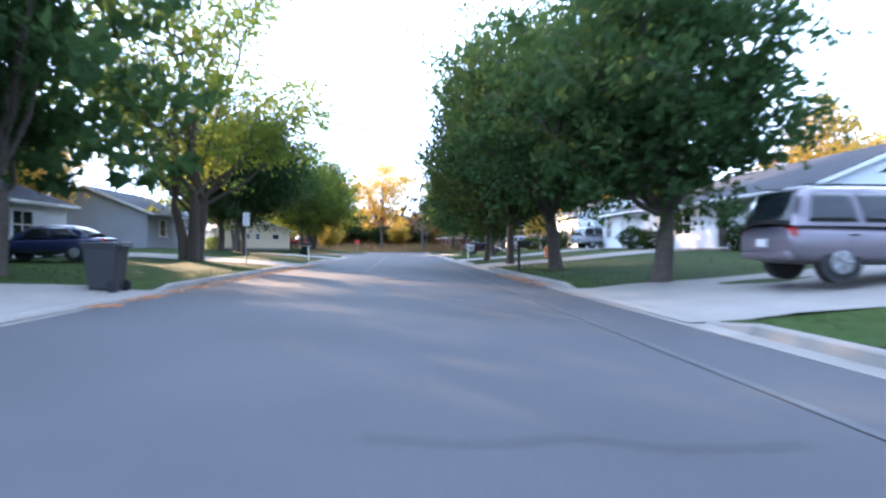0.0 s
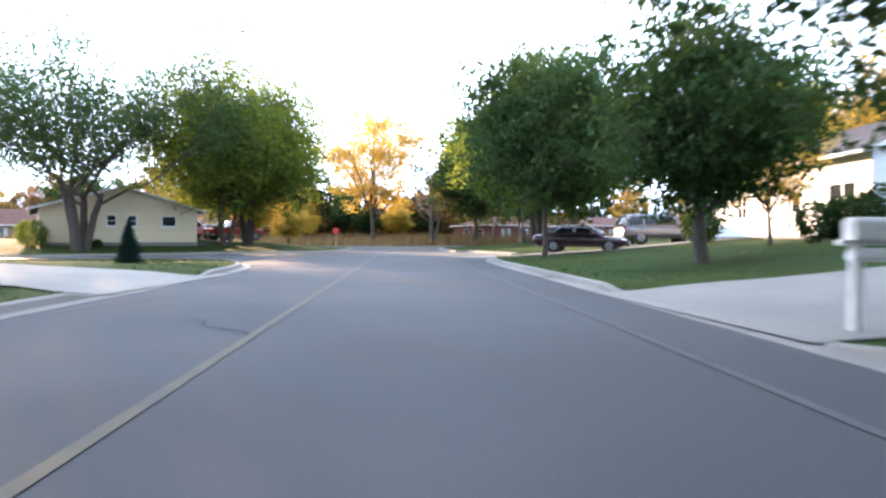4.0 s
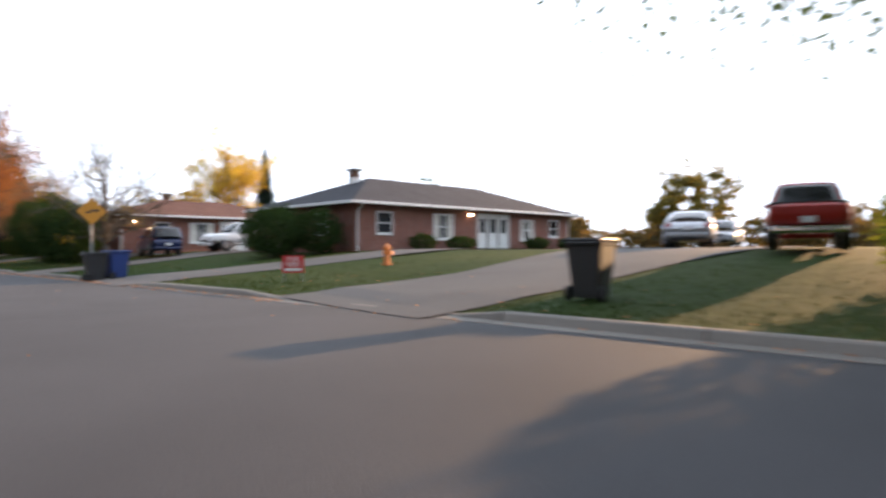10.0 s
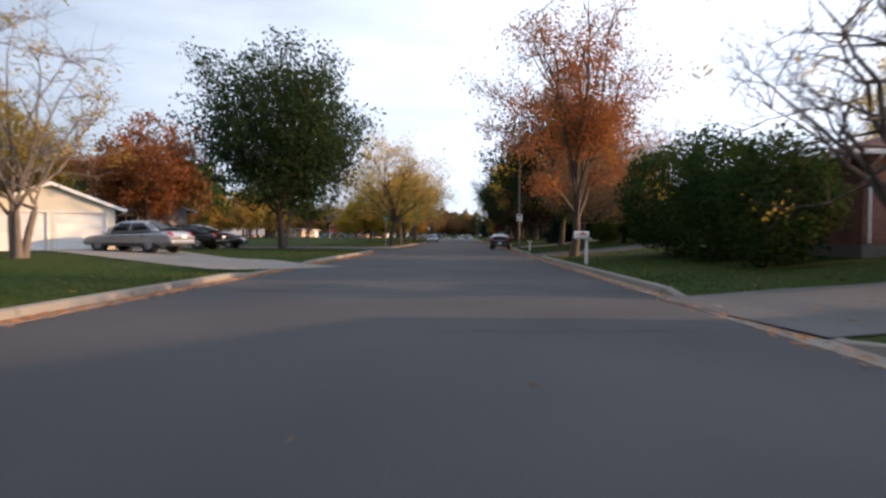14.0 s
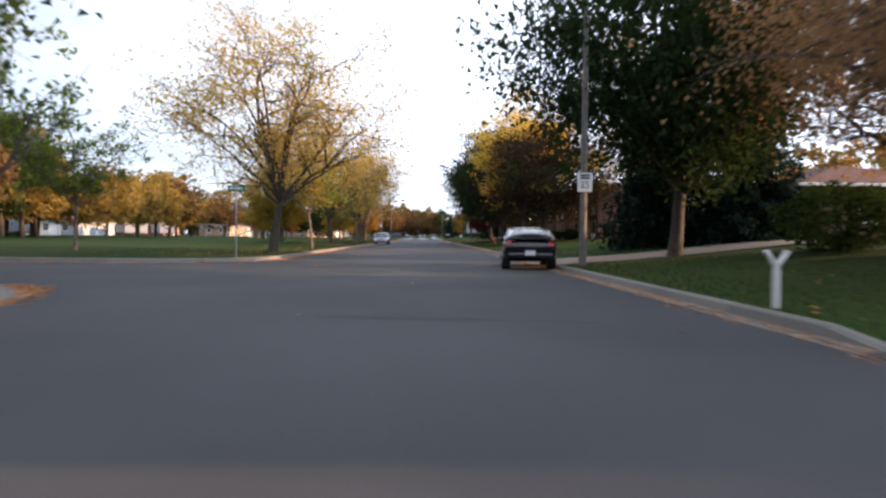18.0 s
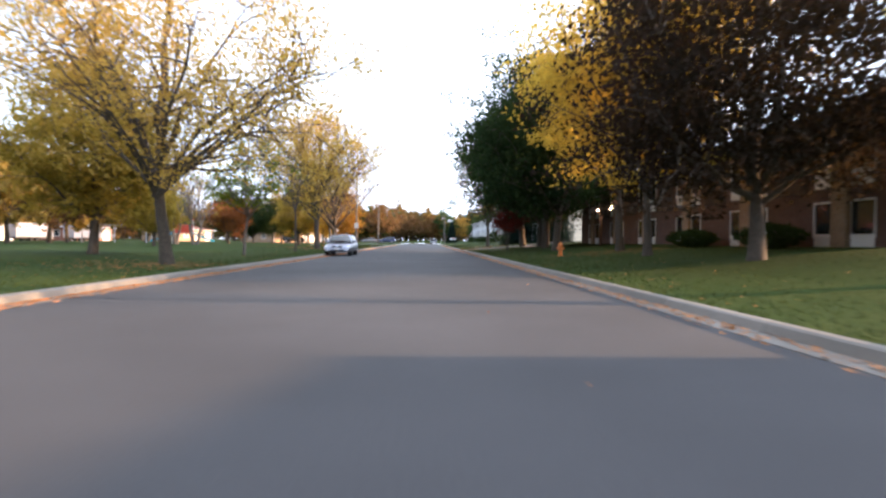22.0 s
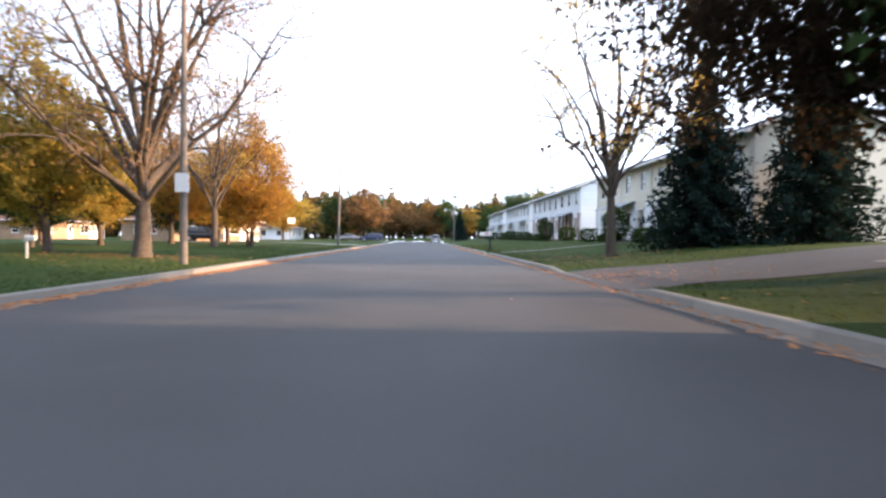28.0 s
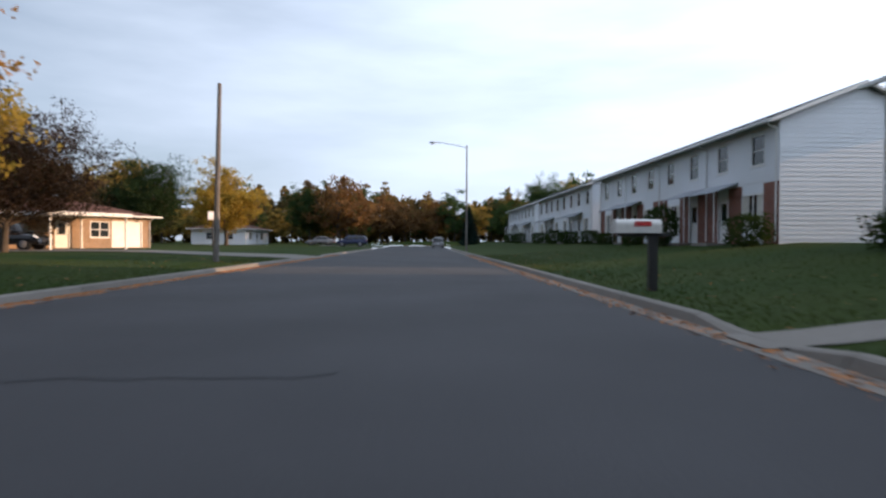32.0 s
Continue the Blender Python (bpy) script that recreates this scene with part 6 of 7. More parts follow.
# ---------------------------------------------------------------- houses by the first street


def face1(s, l, side):
    """A pose by the first street for a house whose middle is there, with its front to the street."""
    x, y = along1(s, l)
    return pose(x, y, gz(*along1(s, l - side * 4)) + 0.08, 0, 0, 145 if side > 0 else -35)


W1 = (("front", 3.0, 0.9, 1.8, 1.2, "winc"), ("front", 7.4, 0.05, 0.95, 2.05, "door"), ("front", 10.4, 0.9, 1.5, 1.2, "win"), ("left", 3, 0.9, 1.0, 1.1, "win"), ("right", 3, 0.9, 1.0, 1.1, "win"), ("left", 6.4, 0.9, 1.0, 1.1, "win"))
house(face1(-36, 21.5, 1), 14, 10, 2.6, 1.9, WHITE_SIDING, SHINGLE, "white sided house with a garage under a grey gable", (("front", 11, 0.02, 4.8, 2.1, "garage"), ("front", 3.5, 0.9, 1.8, 1.2, "winc")), ridge="y", lap=("front", "right"), base=True)
house(face1(-16, 21.8, 1), 16, 9, 2.6, 1.9, WHITE_SIDING, SHINGLE, "long low house with a grey roof and a dark porch", (("front", 13.2, 0.02, 4.2, 2.1, "garage"), ("front", 4.0, 0.8, 2.0, 1.3, "win"), ("front", 8.6, 0.05, 0.95, 2.05, "doord")), lap=("front", "right"), base=True, chimney=(-3.0, 0.8, 5.4, BRICK))
house(face1(-0.5, 22.0, 1), 10, 9, 2.5, 1.8, WHITE_SIDING, SHINGLE, "white bungalow with a white garage door and a grey hipped roof", (("front", 7.4, 0.02, 3.6, 2.1, "garage"), ("front", 2.6, 0.8, 1.9, 1.3, "winc")), hip=True, base=True)
house(face1(20, 23.4, 1), 12, 10, 3.3, 2.0, WHITE_SIDING, SHINGLE, "white sided house with a tall plain gable wall", W1[:3], ridge="x", lap=("front",), lap_near=("right",), base=True)
house(face1(31, 27.5, 1), 11, 9, 3.2, 1.9, GREY_SIDING, SHINGLE, "pale grey house behind a parked dark car", W1[:3] + (("front", 1.2, 0.9, 0.9, 1.1, "win"),), lap=("front", "left"), base=True)
house(face1(-22, -21.5, -1), 14, 10, 2.6, 1.8, WHITE_SIDING, SHINGLE, "white sided house half hidden by trees", W1, lap=("front", "left"), base=True)
house(face1(4, -22.5, -1), 10, 9, 2.6, 1.8, GREY_SIDING, SHINGLE, "low grey house half hidden by trees", W1[:2], lap=("front", "left"), base=True)
house(face1(-50, -23, -1), 13, 9, 2.6, 1.8, CREAM2, SHINGLE_BROWN, "pale yellow house half hidden by trees", W1, base=True)
for s, l in ((94, 18), (97, 36), (93, -24)):
    x, y = along1(s, l)
    house(pose(x, y, 0.5, 0, 0, 55 - 145), 15, 9, 2.6, 1.7, BRICK, SHINGLE_BROWN, "low brick house beyond the cross street", W1, hip=True)
for s, l in ((88, -52), (90, -34)):
    x, y = along1(s, l)
    house(pose(x, y, 0.5, 0, 0, -90 + 55 - 90), 14, 9, 2.7, 2.2, BRICK_TAN, SHINGLE_BROWN, "low house in the distance", W1)

# the pale gabled house at the corner
house(pose(16.9, -52.6, 0.82, 0, 0, -5), 13, 10.2, 2.45, 1.55, CREAM, SHINGLE, "cream sided house with a low gable and small dark windows",
      (("left", 4.35, 1.2, 0.52, 0.74, "win"), ("left", 5.7, 1.2, 0.52, 0.74, "win"), ("left", 8.2, 1.2, 0.9, 0.7, "wins"), ("front", 3, 0.9, 1.4, 1.1, "win"), ("back", 3, 0.9, 1.4, 1.1, "win")),
      over=0.55, lap=("front", "back"), lap_near=("left",), base=True)
t = thing("roof_vent", pose(11.4, -52.15, 4.82, 0, 0, -5), "squat grey metal vent on the roof ridge", "vent")
part("stack", cyl(bmesh.new(), (0, 0, -0.2), (0, 0, 0.28), 0.13, 0.13, 10), GALV, t)
part("hood", cyl(bmesh.new(), (0, 0, 0.28), (0, 0, 0.45), 0.22, 0.1, 10), GALV, t)
# brick houses
house(pose(24.9, -18.7, 1.0), 18.7, 9.2, 2.38, 2.0, BRICK, SHINGLE, "low red brick house with hipped roof and three white doors",
      (("front", 1.9, 0.95, 0.95, 1.05, "win"), ("front", 6.2, 0.72, 1.45, 1.3, "winc"), ("front", 9.55, 0.05, 0.85, 2.1, "door"), ("front", 10.55, 0.05, 0.9, 2.1, "door"), ("front", 11.55, 0.05, 0.85, 2.1, "door"),
       ("front", 13.9, 0.72, 1.3, 1.2, "winc"), ("front", 16.9, 0.95, 0.95, 1.05, "win"), ("left", 3, 0.95, 0.95, 1.05, "win"), ("left", 6.4, 0.95, 0.95, 1.05, "win")), hip=True, over=0.55, base=True, chimney=(-5.6, 0.3, 4.75, BRICK_DARK))
house(pose(17.9, 0.0, 1.0), 14.0, 9.0, 2.42, 1.55, BRICK, SHINGLE_BROWN, "low red brick house with a reddish hipped roof",
      (("front", 2.8, 0.95, 0.95, 1.05, "win"), ("front", 5.5, 0.72, 1.6, 1.3, "winc"), ("front", 7.4, 0.05, 0.9, 2.1, "door"), ("front", 8.6, 0.05, 0.95, 2.1, "door"), ("front", 11.5, 0.8, 1.3, 1.2, "win"), ("left", 4, 0.95, 0.95, 1.05, "win")), hip=True, over=0.55, base=True, chimney=(-2.0, 0.5, 4.4, BRICK_DARK))
house(pose(18.8, 21.5, 1.0, 0, 0, -90), 12.0, 9.0, 2.42, 1.5, BRICK, SHINGLE, "low brick house behind a dark hedge", W1, hip=True, over=0.55, base=True)
house(pose(21.0, 45.5, 1.0, 0, 0, -90), 12.0, 9.0, 2.42, 1.5, BRICK_DARK, SHINGLE_BROWN, "low brown brick house set back among trees", W1, hip=True, over=0.55, base=True)
for x, y in ((11.8, -4.75), (23.85, -23.45)):
    t = thing("porch_lamp", pose(x, y, 3.1), "small lit porch lamp on a brick wall", "lamp", "porch lamps")
    part("bracket", boxed(-0.05, 0.05, 0.02, 0.14, -0.05, 0.08, bevel=0.01), BLACK_PLASTIC, t)
    bm = bmesh.new()
    bmesh.ops.create_uvsphere(bm, u_segments=10, v_segments=6, radius=0.075)
    part("globe", bm, WARM_LAMP, t)

# west side
house(pose(-20.9, 9.2, 0.3, 0, 0, 32), 5.3, 6.0, 2.12, 1.05, CREAM2, SHINGLE, "pale garage with two closed doors, lit by low sun", (("front", 1.45, 0.02, 2.05, 1.85, "garage"), ("front", 3.85, 0.02, 2.05, 1.85, "garage")), ridge="y", over=0.4, lap=("front",))
house(pose(-26.1, 24.0, 0.35, 0, 0, 38), 8.0, 9.0, 2.6, 1.6, GREY_SIDING, SHINGLE, "grey gabled house beside a garage", (("front", 4, 0.9, 1.4, 1.2, "win"),), ridge="y", lap=("front",))
t = thing("fence", pose(-21.7, 2.3, 0.3, 0, 0, 38), "brown board fence beside a garage", "fence")
for k in range(30):
    part("board", boxed(-8 + k * 0.3, -8 + k * 0.3 + 0.28, -0.012, 0.012, 0.05, 1.35 + 0.02 * ((k * 7) % 3)), FENCE, t)
for k in range(4):
    part("post", boxed(-8 + k * 2.9 - 0.05, -8 + k * 2.9 + 0.05, 0.02, 0.12, -0.2, 1.4), FENCE, t)
for x, y, turn, mat in ((-31.0, 184.0, 60, BRICK_TAN), (-34.0, 246.0, 90, WHITE_SIDING), (-74, 98, 90, GREY_SIDING), (-72, 122, 90, CREAM2), (-76, 150, 90, GREY_SIDING), (-70, 172, 90, BRICK), (-72, 48, 90, CREAM), (-58, 196, 80, BRICK_TAN)):
    house(pose(x, y, 0.4, 0, 0, turn), 15, 9, 2.6, 1.5, mat, SHINGLE_BROWN, "low single-storey house beyond the lawns", W1 + (("front", 12.8, 0.05, 2.6, 2.1, "garage"),), hip=True, over=0.6)
# the carport of the near one of these
t = thing("carport", pose(-25.0, 178.5, 0.38, 0, 0, 60), "flat carport roof on thin posts beside a low house", "carport")
part("roof", boxed(-3, 3, -3, 3, 2.35, 2.6, bevel=0.02), TRIM, t)
for sx in (-1, 1):
    for sy in (-1, 1):
        part("post", boxed(sx * 2.7 - 0.06, sx * 2.7 + 0.06, sy * 2.7 - 0.06, sy * 2.7 + 0.06, -0.3, 2.36), TRIM, t)

# the brown flats: two low storeys, the lower one half sunk in the lawn
ops = []
for k in range(6):
    u = 3.2 + k * 6.4
    for z in (0.66, 3.02):
        ops += [("front", u, z, 1.1, 1.15, "wins"), ("front", u + 2.0, z, 1.1, 1.15, "wins")]
flats = house(pose(19.6, 85.4, 0.72, 0, 0, -90), 38.5, 9.6, 4.75, 0, BRICK_DARK, DARK_WOOD, "two-storey brown block of flats with a flat dark roof edge", tuple(ops), over=0.5, base=True, category="apartment building", name="apartment_building")
for k in range(6):
    u = 3.2 + k * 6.4
    for z in (0.05, 2.36):
        for du in (0.0, 2.0):
            ob = part("spandrel_panel", boxed(u + du - 0.55 - 19.25, u + du + 0.55 - 19.25, -4.83, -4.804, z, z + 0.58), TRIM, flats, "white infill panel below a window")
    part("pier", boxed(u + 1.0 - 0.42 - 19.25, u + 1.0 + 0.42 - 19.25, -4.98, -4.8, 0, 4.75), BRICK_TAN, flats)
part("upper_cladding", boxed(-19.3, 19.3, -5.05, -4.99, 4.3, 4.77), DARK_WOOD, flats)
for k in range(5):
    u = 3.2 + k * 6.4 + 4.3 - 19.25
    for j in range(7):
        part("cladding_board", boxed(u - 1.1 + j * 0.31, u - 1.1 + j * 0.31 + 0.29, -4.87, -4.81, 2.25, 4.3), DARK_WOOD, flats)
t = thing("entrance_porch", pose(14.2, 90.4, 0.72, 0, 0, -90), "dark entrance porch of the flats with two lit lamps", "porch")
part("roof", boxed(-2.4, 2.4, -1.4, 0.6, 2.75, 3.05, bevel=0.02), DARK_WOOD, t)
for sx in (-1, 1):
    part("post", boxed(sx * 2.1 - 0.1, sx * 2.1 + 0.1, -1.2, -1.0, -0.3, 2.76), BRICK_DARK, t)
    bm = bmesh.new()
    bmesh.ops.create_uvsphere(bm, u_segments=10, v_segments=6, radius=0.09)
    bmesh.ops.transform(bm, matrix=Matrix.Translation((sx * 1.6, -1.44, 2.62)), verts=bm.verts)
    part("lamp", bm, WARM_LAMP, t)
    part("lamp_bracket", boxed(sx * 1.6 - 0.03, sx * 1.6 + 0.03, -1.42, -1.36, 2.66, 2.78), BLACK_PLASTIC, t)


# ---------------------------------------------------------------- the row houses


def awning(parent, x, y, z, w):
    bm = bmesh.new()
    prism(bm, [(0, 0.0), (1.15, -0.42), (1.15, -0.36), (0, 0.07)], -w / 2, w / 2)
    bmesh.ops.recalc_face_normals(bm, faces=bm.faces)
    ob = part("awning", bm, GREY_SIDING, parent, "grey metal awning over a door")
    ob.matrix_local = pose(x, y, z, 0, 0, -90)
    for sx in (-1, 1):
        part("awning_post", cyl(bmesh.new(), (x + sx * (w / 2 - 0.1), y - 1.08, 0.05), (x + sx * (w / 2 - 0.1), y - 1.08, z - 0.38), 0.025, 0.025, 6), TRIM, parent)


def row_house(y0, y1, upper, lower, label, near_end=True, units=4):
    w = y1 - y0
    uw = w / units
    ops = []
    for k in range(units):
        u = k * uw
        flip = k % 2
        dx, wx = (uw * 0.26, uw * 0.68) if flip else (uw * 0.74, uw * 0.32)
        ops += [("front", u + wx, 0.75, 1.7, 1.4, "winsc"), ("front", u + dx, 0.05, 0.95, 2.1, "door"), ("front", u + uw * 0.25, 3.45, 0.95, 1.25, "win"), ("front", u + uw * 0.75, 3.45, 0.95, 1.25, "win")]
    h = house(pose(18.6, (y0 + y1) / 2, 1.02, 0, 0, -90), w, 6.8, 5.2, 1.35, upper, SHINGLE, label, tuple(ops), over=0.55, lap_near=("right",) if near_end else (), lap=() if near_end else ("right",), base=True, category="row house", name="row_house")
    # the lower storey has a facing of its own, between its openings
    gaps = [(o[1] - o[3] / 2 - 0.08, o[1] + o[3] / 2 + 0.08) for o in ops if o[2] < 2]
    for a, b in intervals(w, gaps):
        part("lower_facing", boxed(a - w / 2, b - w / 2, -3.43, -3.402, 0.0, 2.62), lower, h)
    joined = bmesh.new()
    for r in range(12):
        z = 2.7 + r * 0.205
        g = [(o[1] - o[3] / 2 - 0.08, o[1] + o[3] / 2 + 0.08) for o in ops if o[2] > 2 and z + 0.2 > o[2] - 0.1 and z < o[2] + o[4] + 0.08]
        for a, b in intervals(w, g):
            box(joined, a - w / 2, b - w / 2, -3.422, -3.402, z, z + 0.195)
    part("upper_siding", joined, upper, h)
    for k in range(units):
        u = k * uw - w / 2
        awning(h, u + (uw * 0.26 if k % 2 else uw * 0.74), -3.43, 2.78, 2.9)
        part("door_step", boxed(u + (uw * 0.26 if k % 2 else uw * 0.74) - 0.9, u + (uw * 0.26 if k % 2 else uw * 0.74) + 0.9, -4.6, -3.44, -0.4, 0.03, bevel=0.02), CONCRETE, h)
    for k in range(units + 1):
        bm = bmesh.new()
        x = max(min(k * uw - w / 2, w / 2 - 0.1), -w / 2 + 0.1)
        cyl(bm, (x, -3.48, 0.1), (x, -3.48, 4.8), 0.04, 0.04, 6)
        cyl(bm, (x, -3.48, 4.78), (x, -3.95, 5.02), 0.04, 0.04, 6)
        part("downspout", bm, TRIM, h)
    return h


row_house(127.0, 152.5, CREAM2, WHITE_SIDING, "two-storey row house with cream upper siding and metal awnings")
row_house(158.4, 184.2, WHITE_SIDING, BRICK, "two-storey row house with white siding over brick and metal awnings")
row_house(187.0, 212.0, WHITE_SIDING, WHITE_SIDING, "two-storey white row house farther along the street", near_end=False)
row_house(215.0, 240.0, WHITE_SIDING, WHITE_SIDING, "two-storey white row house far along the street", near_end=False)
for k, (x, y, rx, ry, rz) in enumerate(((13.95, 158.5, 0.8, 0.85, 0.66), (13.6, 167.0, 0.95, 0.95, 1.15), (13.9, 172.5, 0.6, 0.9, 0.4), (13.9, 178.5, 0.6, 1.2, 0.4), (13.9, 183.0, 0.7, 0.8, 0.55), (13.7, 149.8, 0.75, 0.75, 0.55), (13.6, 142.3, 1.0, 1.0, 1.3),
                                        (13.9, 144.6, 0.5, 1.2, 0.32), (14.0, 147.2, 0.3, 0.3, 0.25), (13.9, 137.5, 0.6, 1.6, 0.45), (13.7, 132.5, 0.9, 0.9, 0.8), (13.9, 190, 0.8, 1.2, 0.6), (13.9, 197, 0.8, 1.2, 0.7), (13.9, 205, 0.8, 1.4, 0.6), (13.9, 220, 0.8, 1.4, 0.7), (13.9, 231, 0.8, 1.4, 0.7))):
    shrub(x, y, rx, ry, rz, 400 + k, label="dark clipped shrub before a row house", square=1.9 if rz < 0.9 else 1.0)
for k, (x, y, rx, ry, rz) in enumerate(((19.2, -24.3, 0.9, 0.5, 0.45), (22.1, -24.3, 1.1, 0.5, 0.4), (29.2, -24.3, 1.2, 0.5, 0.4), (32.7, -24.2, 0.8, 0.5, 0.4), (9.9, -46.4, 1.0, 1.0, 0.95), (9.6, -50.2, 0.35, 0.35, 0.3), (11.4, -56.6, 0.45, 0.6, 0.7), (13.6, 71.0, 0.7, 2.2, 0.5), (13.6, 78.0, 0.7, 2.5, 0.45))):
    shrub(x, y, rx, ry, rz, 500 + k, mat=LOCUST if k in (4, 6) else HEDGE, label="yellow-green shrub at a house corner" if k in (4, 6) else "low dark shrub along the wall")
for s, l, r in ((10.2, 16.0, 1.1), (11.6, 15.8, 1.0), (12.0, 15.0, 0.9), (-9, 16.5, 0.8), (-6, 16.5, 1.0), (-20, 16.4, 0.8), (21, 15.2, 1.0), (-27, -15.8, 0.8), (-18, -15.8, 0.7)):
    x, y = along1(s, l)
    shrub(x, y, r, r, r * 0.8, int(s * 3 + 900), label="round dark shrub before a house")
x, y = along1(14.5, -9.0)
tree("spruce", x, y, "small pale spruce on the lawn", category="spruce", scale=0.18)

# ---------------------------------------------------------------- vehicles
SILVER = paint("silver_car_paint", (0.38, 0.39, 0.42), 0.7, 0.36)
PALE = paint("pale_silver_car_paint", (0.24, 0.26, 0.32), 0.6, 0.35)
BLACK = paint("black_car_paint", (0.01, 0.01, 0.013), 0.2, 0.25)
MAROON = paint("dark_maroon_car_paint", (0.035, 0.012, 0.018), 0.3, 0.25)
RED = paint("red_truck_paint", (0.32, 0.018, 0.016), 0.1, 0.35)
NAVY = paint("navy_car_paint", (0.012, 0.02, 0.07), 0.3, 0.3)
MAUVE = paint("mauve_grey_car_paint", (0.17, 0.15, 0.175), 0.5, 0.35)
WHITE_CAR = paint("white_car_paint", (0.7, 0.7, 0.7), 0.0, 0.3)
GREY_CAR = paint("grey_car_paint", (0.2, 0.2, 0.21), 0.5, 0.3)


def park(kind, x, y, turn, mat, label, on_road=False, **kw):
    z = 0.0 if on_road else gz(x, y) + 0.035
    return car(kind, pose(x, y, z, 0, 0, turn), mat, label, **kw)


park("coupe", 3.4, 34.3, 84, BLACK, "black coupe with a rear spoiler parked at a driveway mouth", True)
park("sedan", -5.45, 89.6, -90, PALE, "pale silver sedan with dark glass parked at the kerb", True)
x, y = along1(-36.2, 10.1)
park("van", x, y, -125, MAUVE, "mauve-grey minivan with roof rails parked on a driveway", rack=True, category="van")
x, y = along1(23.8, 10.1)
park("sedan", x, y, -148, MAROON, "dark maroon sedan parked across a driveway")
x, y = along1(28.0, 16.0)
park("suv", x, y, -125, GREY_CAR, "dark grey vehicle parked by a house")
x, y = along1(4.2, 17.6)
park("suv", x, y, -110, SILVER, "silver vehicle with a spare wheel parked by a white house", rack=True)
x, y = along1(-21.8, -13.5)
park("sedan", x, y, 55, NAVY, "dark blue car parked before a white house")
park("pickup", 16.5, -42.7, 15, RED, "red pickup truck parked beside a cream house", category="pickup")
park("pickup", 18.6, -63.2, -75, RED, "red truck parked under trees", category="pickup")
park("suv", 20.6, -59.6, -70, SILVER, "silver car parked behind a cream house")
park("sedan", 21.6, -37.3, 20, SILVER, "silver car parked on the wide driveway")
park("sedan", 25.2, -35.6, -160, PALE, "pale car parked on the wide driveway")
park("sedan", 29.6, -35.5, -165, GREY_CAR, "grey car parked on the wide driveway")
park("suv", 12.3, -7.6, 80, NAVY, "dark blue vehicle parked between brick houses")
park("pickup", 17.0, -9.6, 180, WHITE_CAR, "white pickup parked between brick houses", category="pickup")
park("sedan", -15.0, 6.4, 165, SILVER, "silver car parked before a garage")
park("sedan", -16.5, 14.6, 170, BLACK, "black car parked beside a grey house")
park("sedan", -21.5, 31.8, 180, BLACK, "black car parked along the side street", True)
park("suv", -11.0, 233.0, 180, NAVY, "blue car parked far along the street")
park("sedan", -16.5, 236.0, 180, GREY_CAR, "grey car parked far along the street")
park("van", 2.9, 240.0, 90, GREY_CAR, "dark van parked far along the street", True, category="van")
park("suv", -26.5, 174.5, 0, BLACK, "dark car parked by the carport")

# ---------------------------------------------------------------- small things
wheelie_bin(6.3, -42.0, 100, BIN_BLACK, "charcoal wheeled bin with a hinged lid on the verge")
wheelie_bin(5.0, -22.5, 95, BIN_BLUE, "blue wheeled bin at the kerb")
wheelie_bin(4.25, -22.55, 85, BIN_BLACK, "dark wheeled bin at the kerb beside a blue one")
x, y = along1(-34.2, -5.7)
wheelie_bin(x, y, 145, BIN_BLACK, "charcoal wheeled bin on the verge")
hydrant(10.4, -31.8, 20)
hydrant(7.5, 80.4, 180)
x, y = along1(-7.3, 10.2)
hydrant(x, y, 55)
mailbox(4.6, 1.6, -90, WOOD_WHITE, WOOD_WHITE, "white mailbox on a white wooden post")
t = thing("forked_post", pose(4.55, 20.8, gz(4.55, 20.8)), "white wooden post forked like a Y at the kerb", "post")
part("shaft", boxed(-0.04, 0.04, -0.04, 0.04, -0.25, 0.62, bevel=0.01), WOOD_WHITE, t)
for sx in (-1, 1):
    bm = boxed(-0.03, 0.03, -0.035, 0.035, 0.0, 0.22, bevel=0.008)
    bmesh.ops.transform(bm, matrix=Matrix.Translation((sx * 0.03, 0, 0.58)) @ Matrix.Rotation(radians(sx * 32), 4, "Y"), verts=bm.verts)
    part("arm", bm, WOOD_WHITE, t)
x, y = along1(-5.9, -5.6)
mailbox(x, y, 145, BLACK_PLASTIC, WOOD_WHITE, "dark mailbox on a white post")
x, y = along1(-2.0, 5.55)
mailbox(x, y, -35, WOOD_WHITE, WOOD_WHITE, "pale mailbox on a wooden post with a paper box", paper=True)
x, y = along1(-21.9, 5.55)
mailbox(x, y, -35, BLACK_PLASTIC, BLACK_PLASTIC, "dark mailbox on a dark post")
x, y = along1(-18.5, -6.6)
sign_post(x, y, -125, 2.45, "small white sign on a steel post", (("white", 2.15, 0.3, 0.6),))
sign_post(4.3, -22.0, 0, 3.0, "yellow diamond warning sign on a steel post", (("diamond", 2.55, 0.72, 0.72),))
sign_post(-7.25, 36.2, 0, 2.75, "green street name sign on a steel post", (("name", 2.62, 0.62, 0.2),))
mailbox(4.95, 144.9, -90, WOOD_WHITE, BLACK_PLASTIC, "large white mailbox on a thin dark post beside the kerb").scale = (1.4, 1.6, 1.1)
# unidentified small white post marker; a shrunken mailbox shape stands in for it
mailbox(-13.0, 119.6, 90, WOOD_WHITE, WOOD_WHITE, "small pale post marker by the lawn, shaped like a mailbox").scale = (0.6, 0.6, 0.6)
x, y = along1(60, 14)
sign_post(x, y, -90, 2.4, "small pale road sign far along the street", (("white", 2.1, 0.6, 0.6),))
x, y = along1(74.5, -8)
sign_post(x, y, -125, 2.4, "red road sign seen across the field", (("red", 2.0, 0.75, 0.75),))
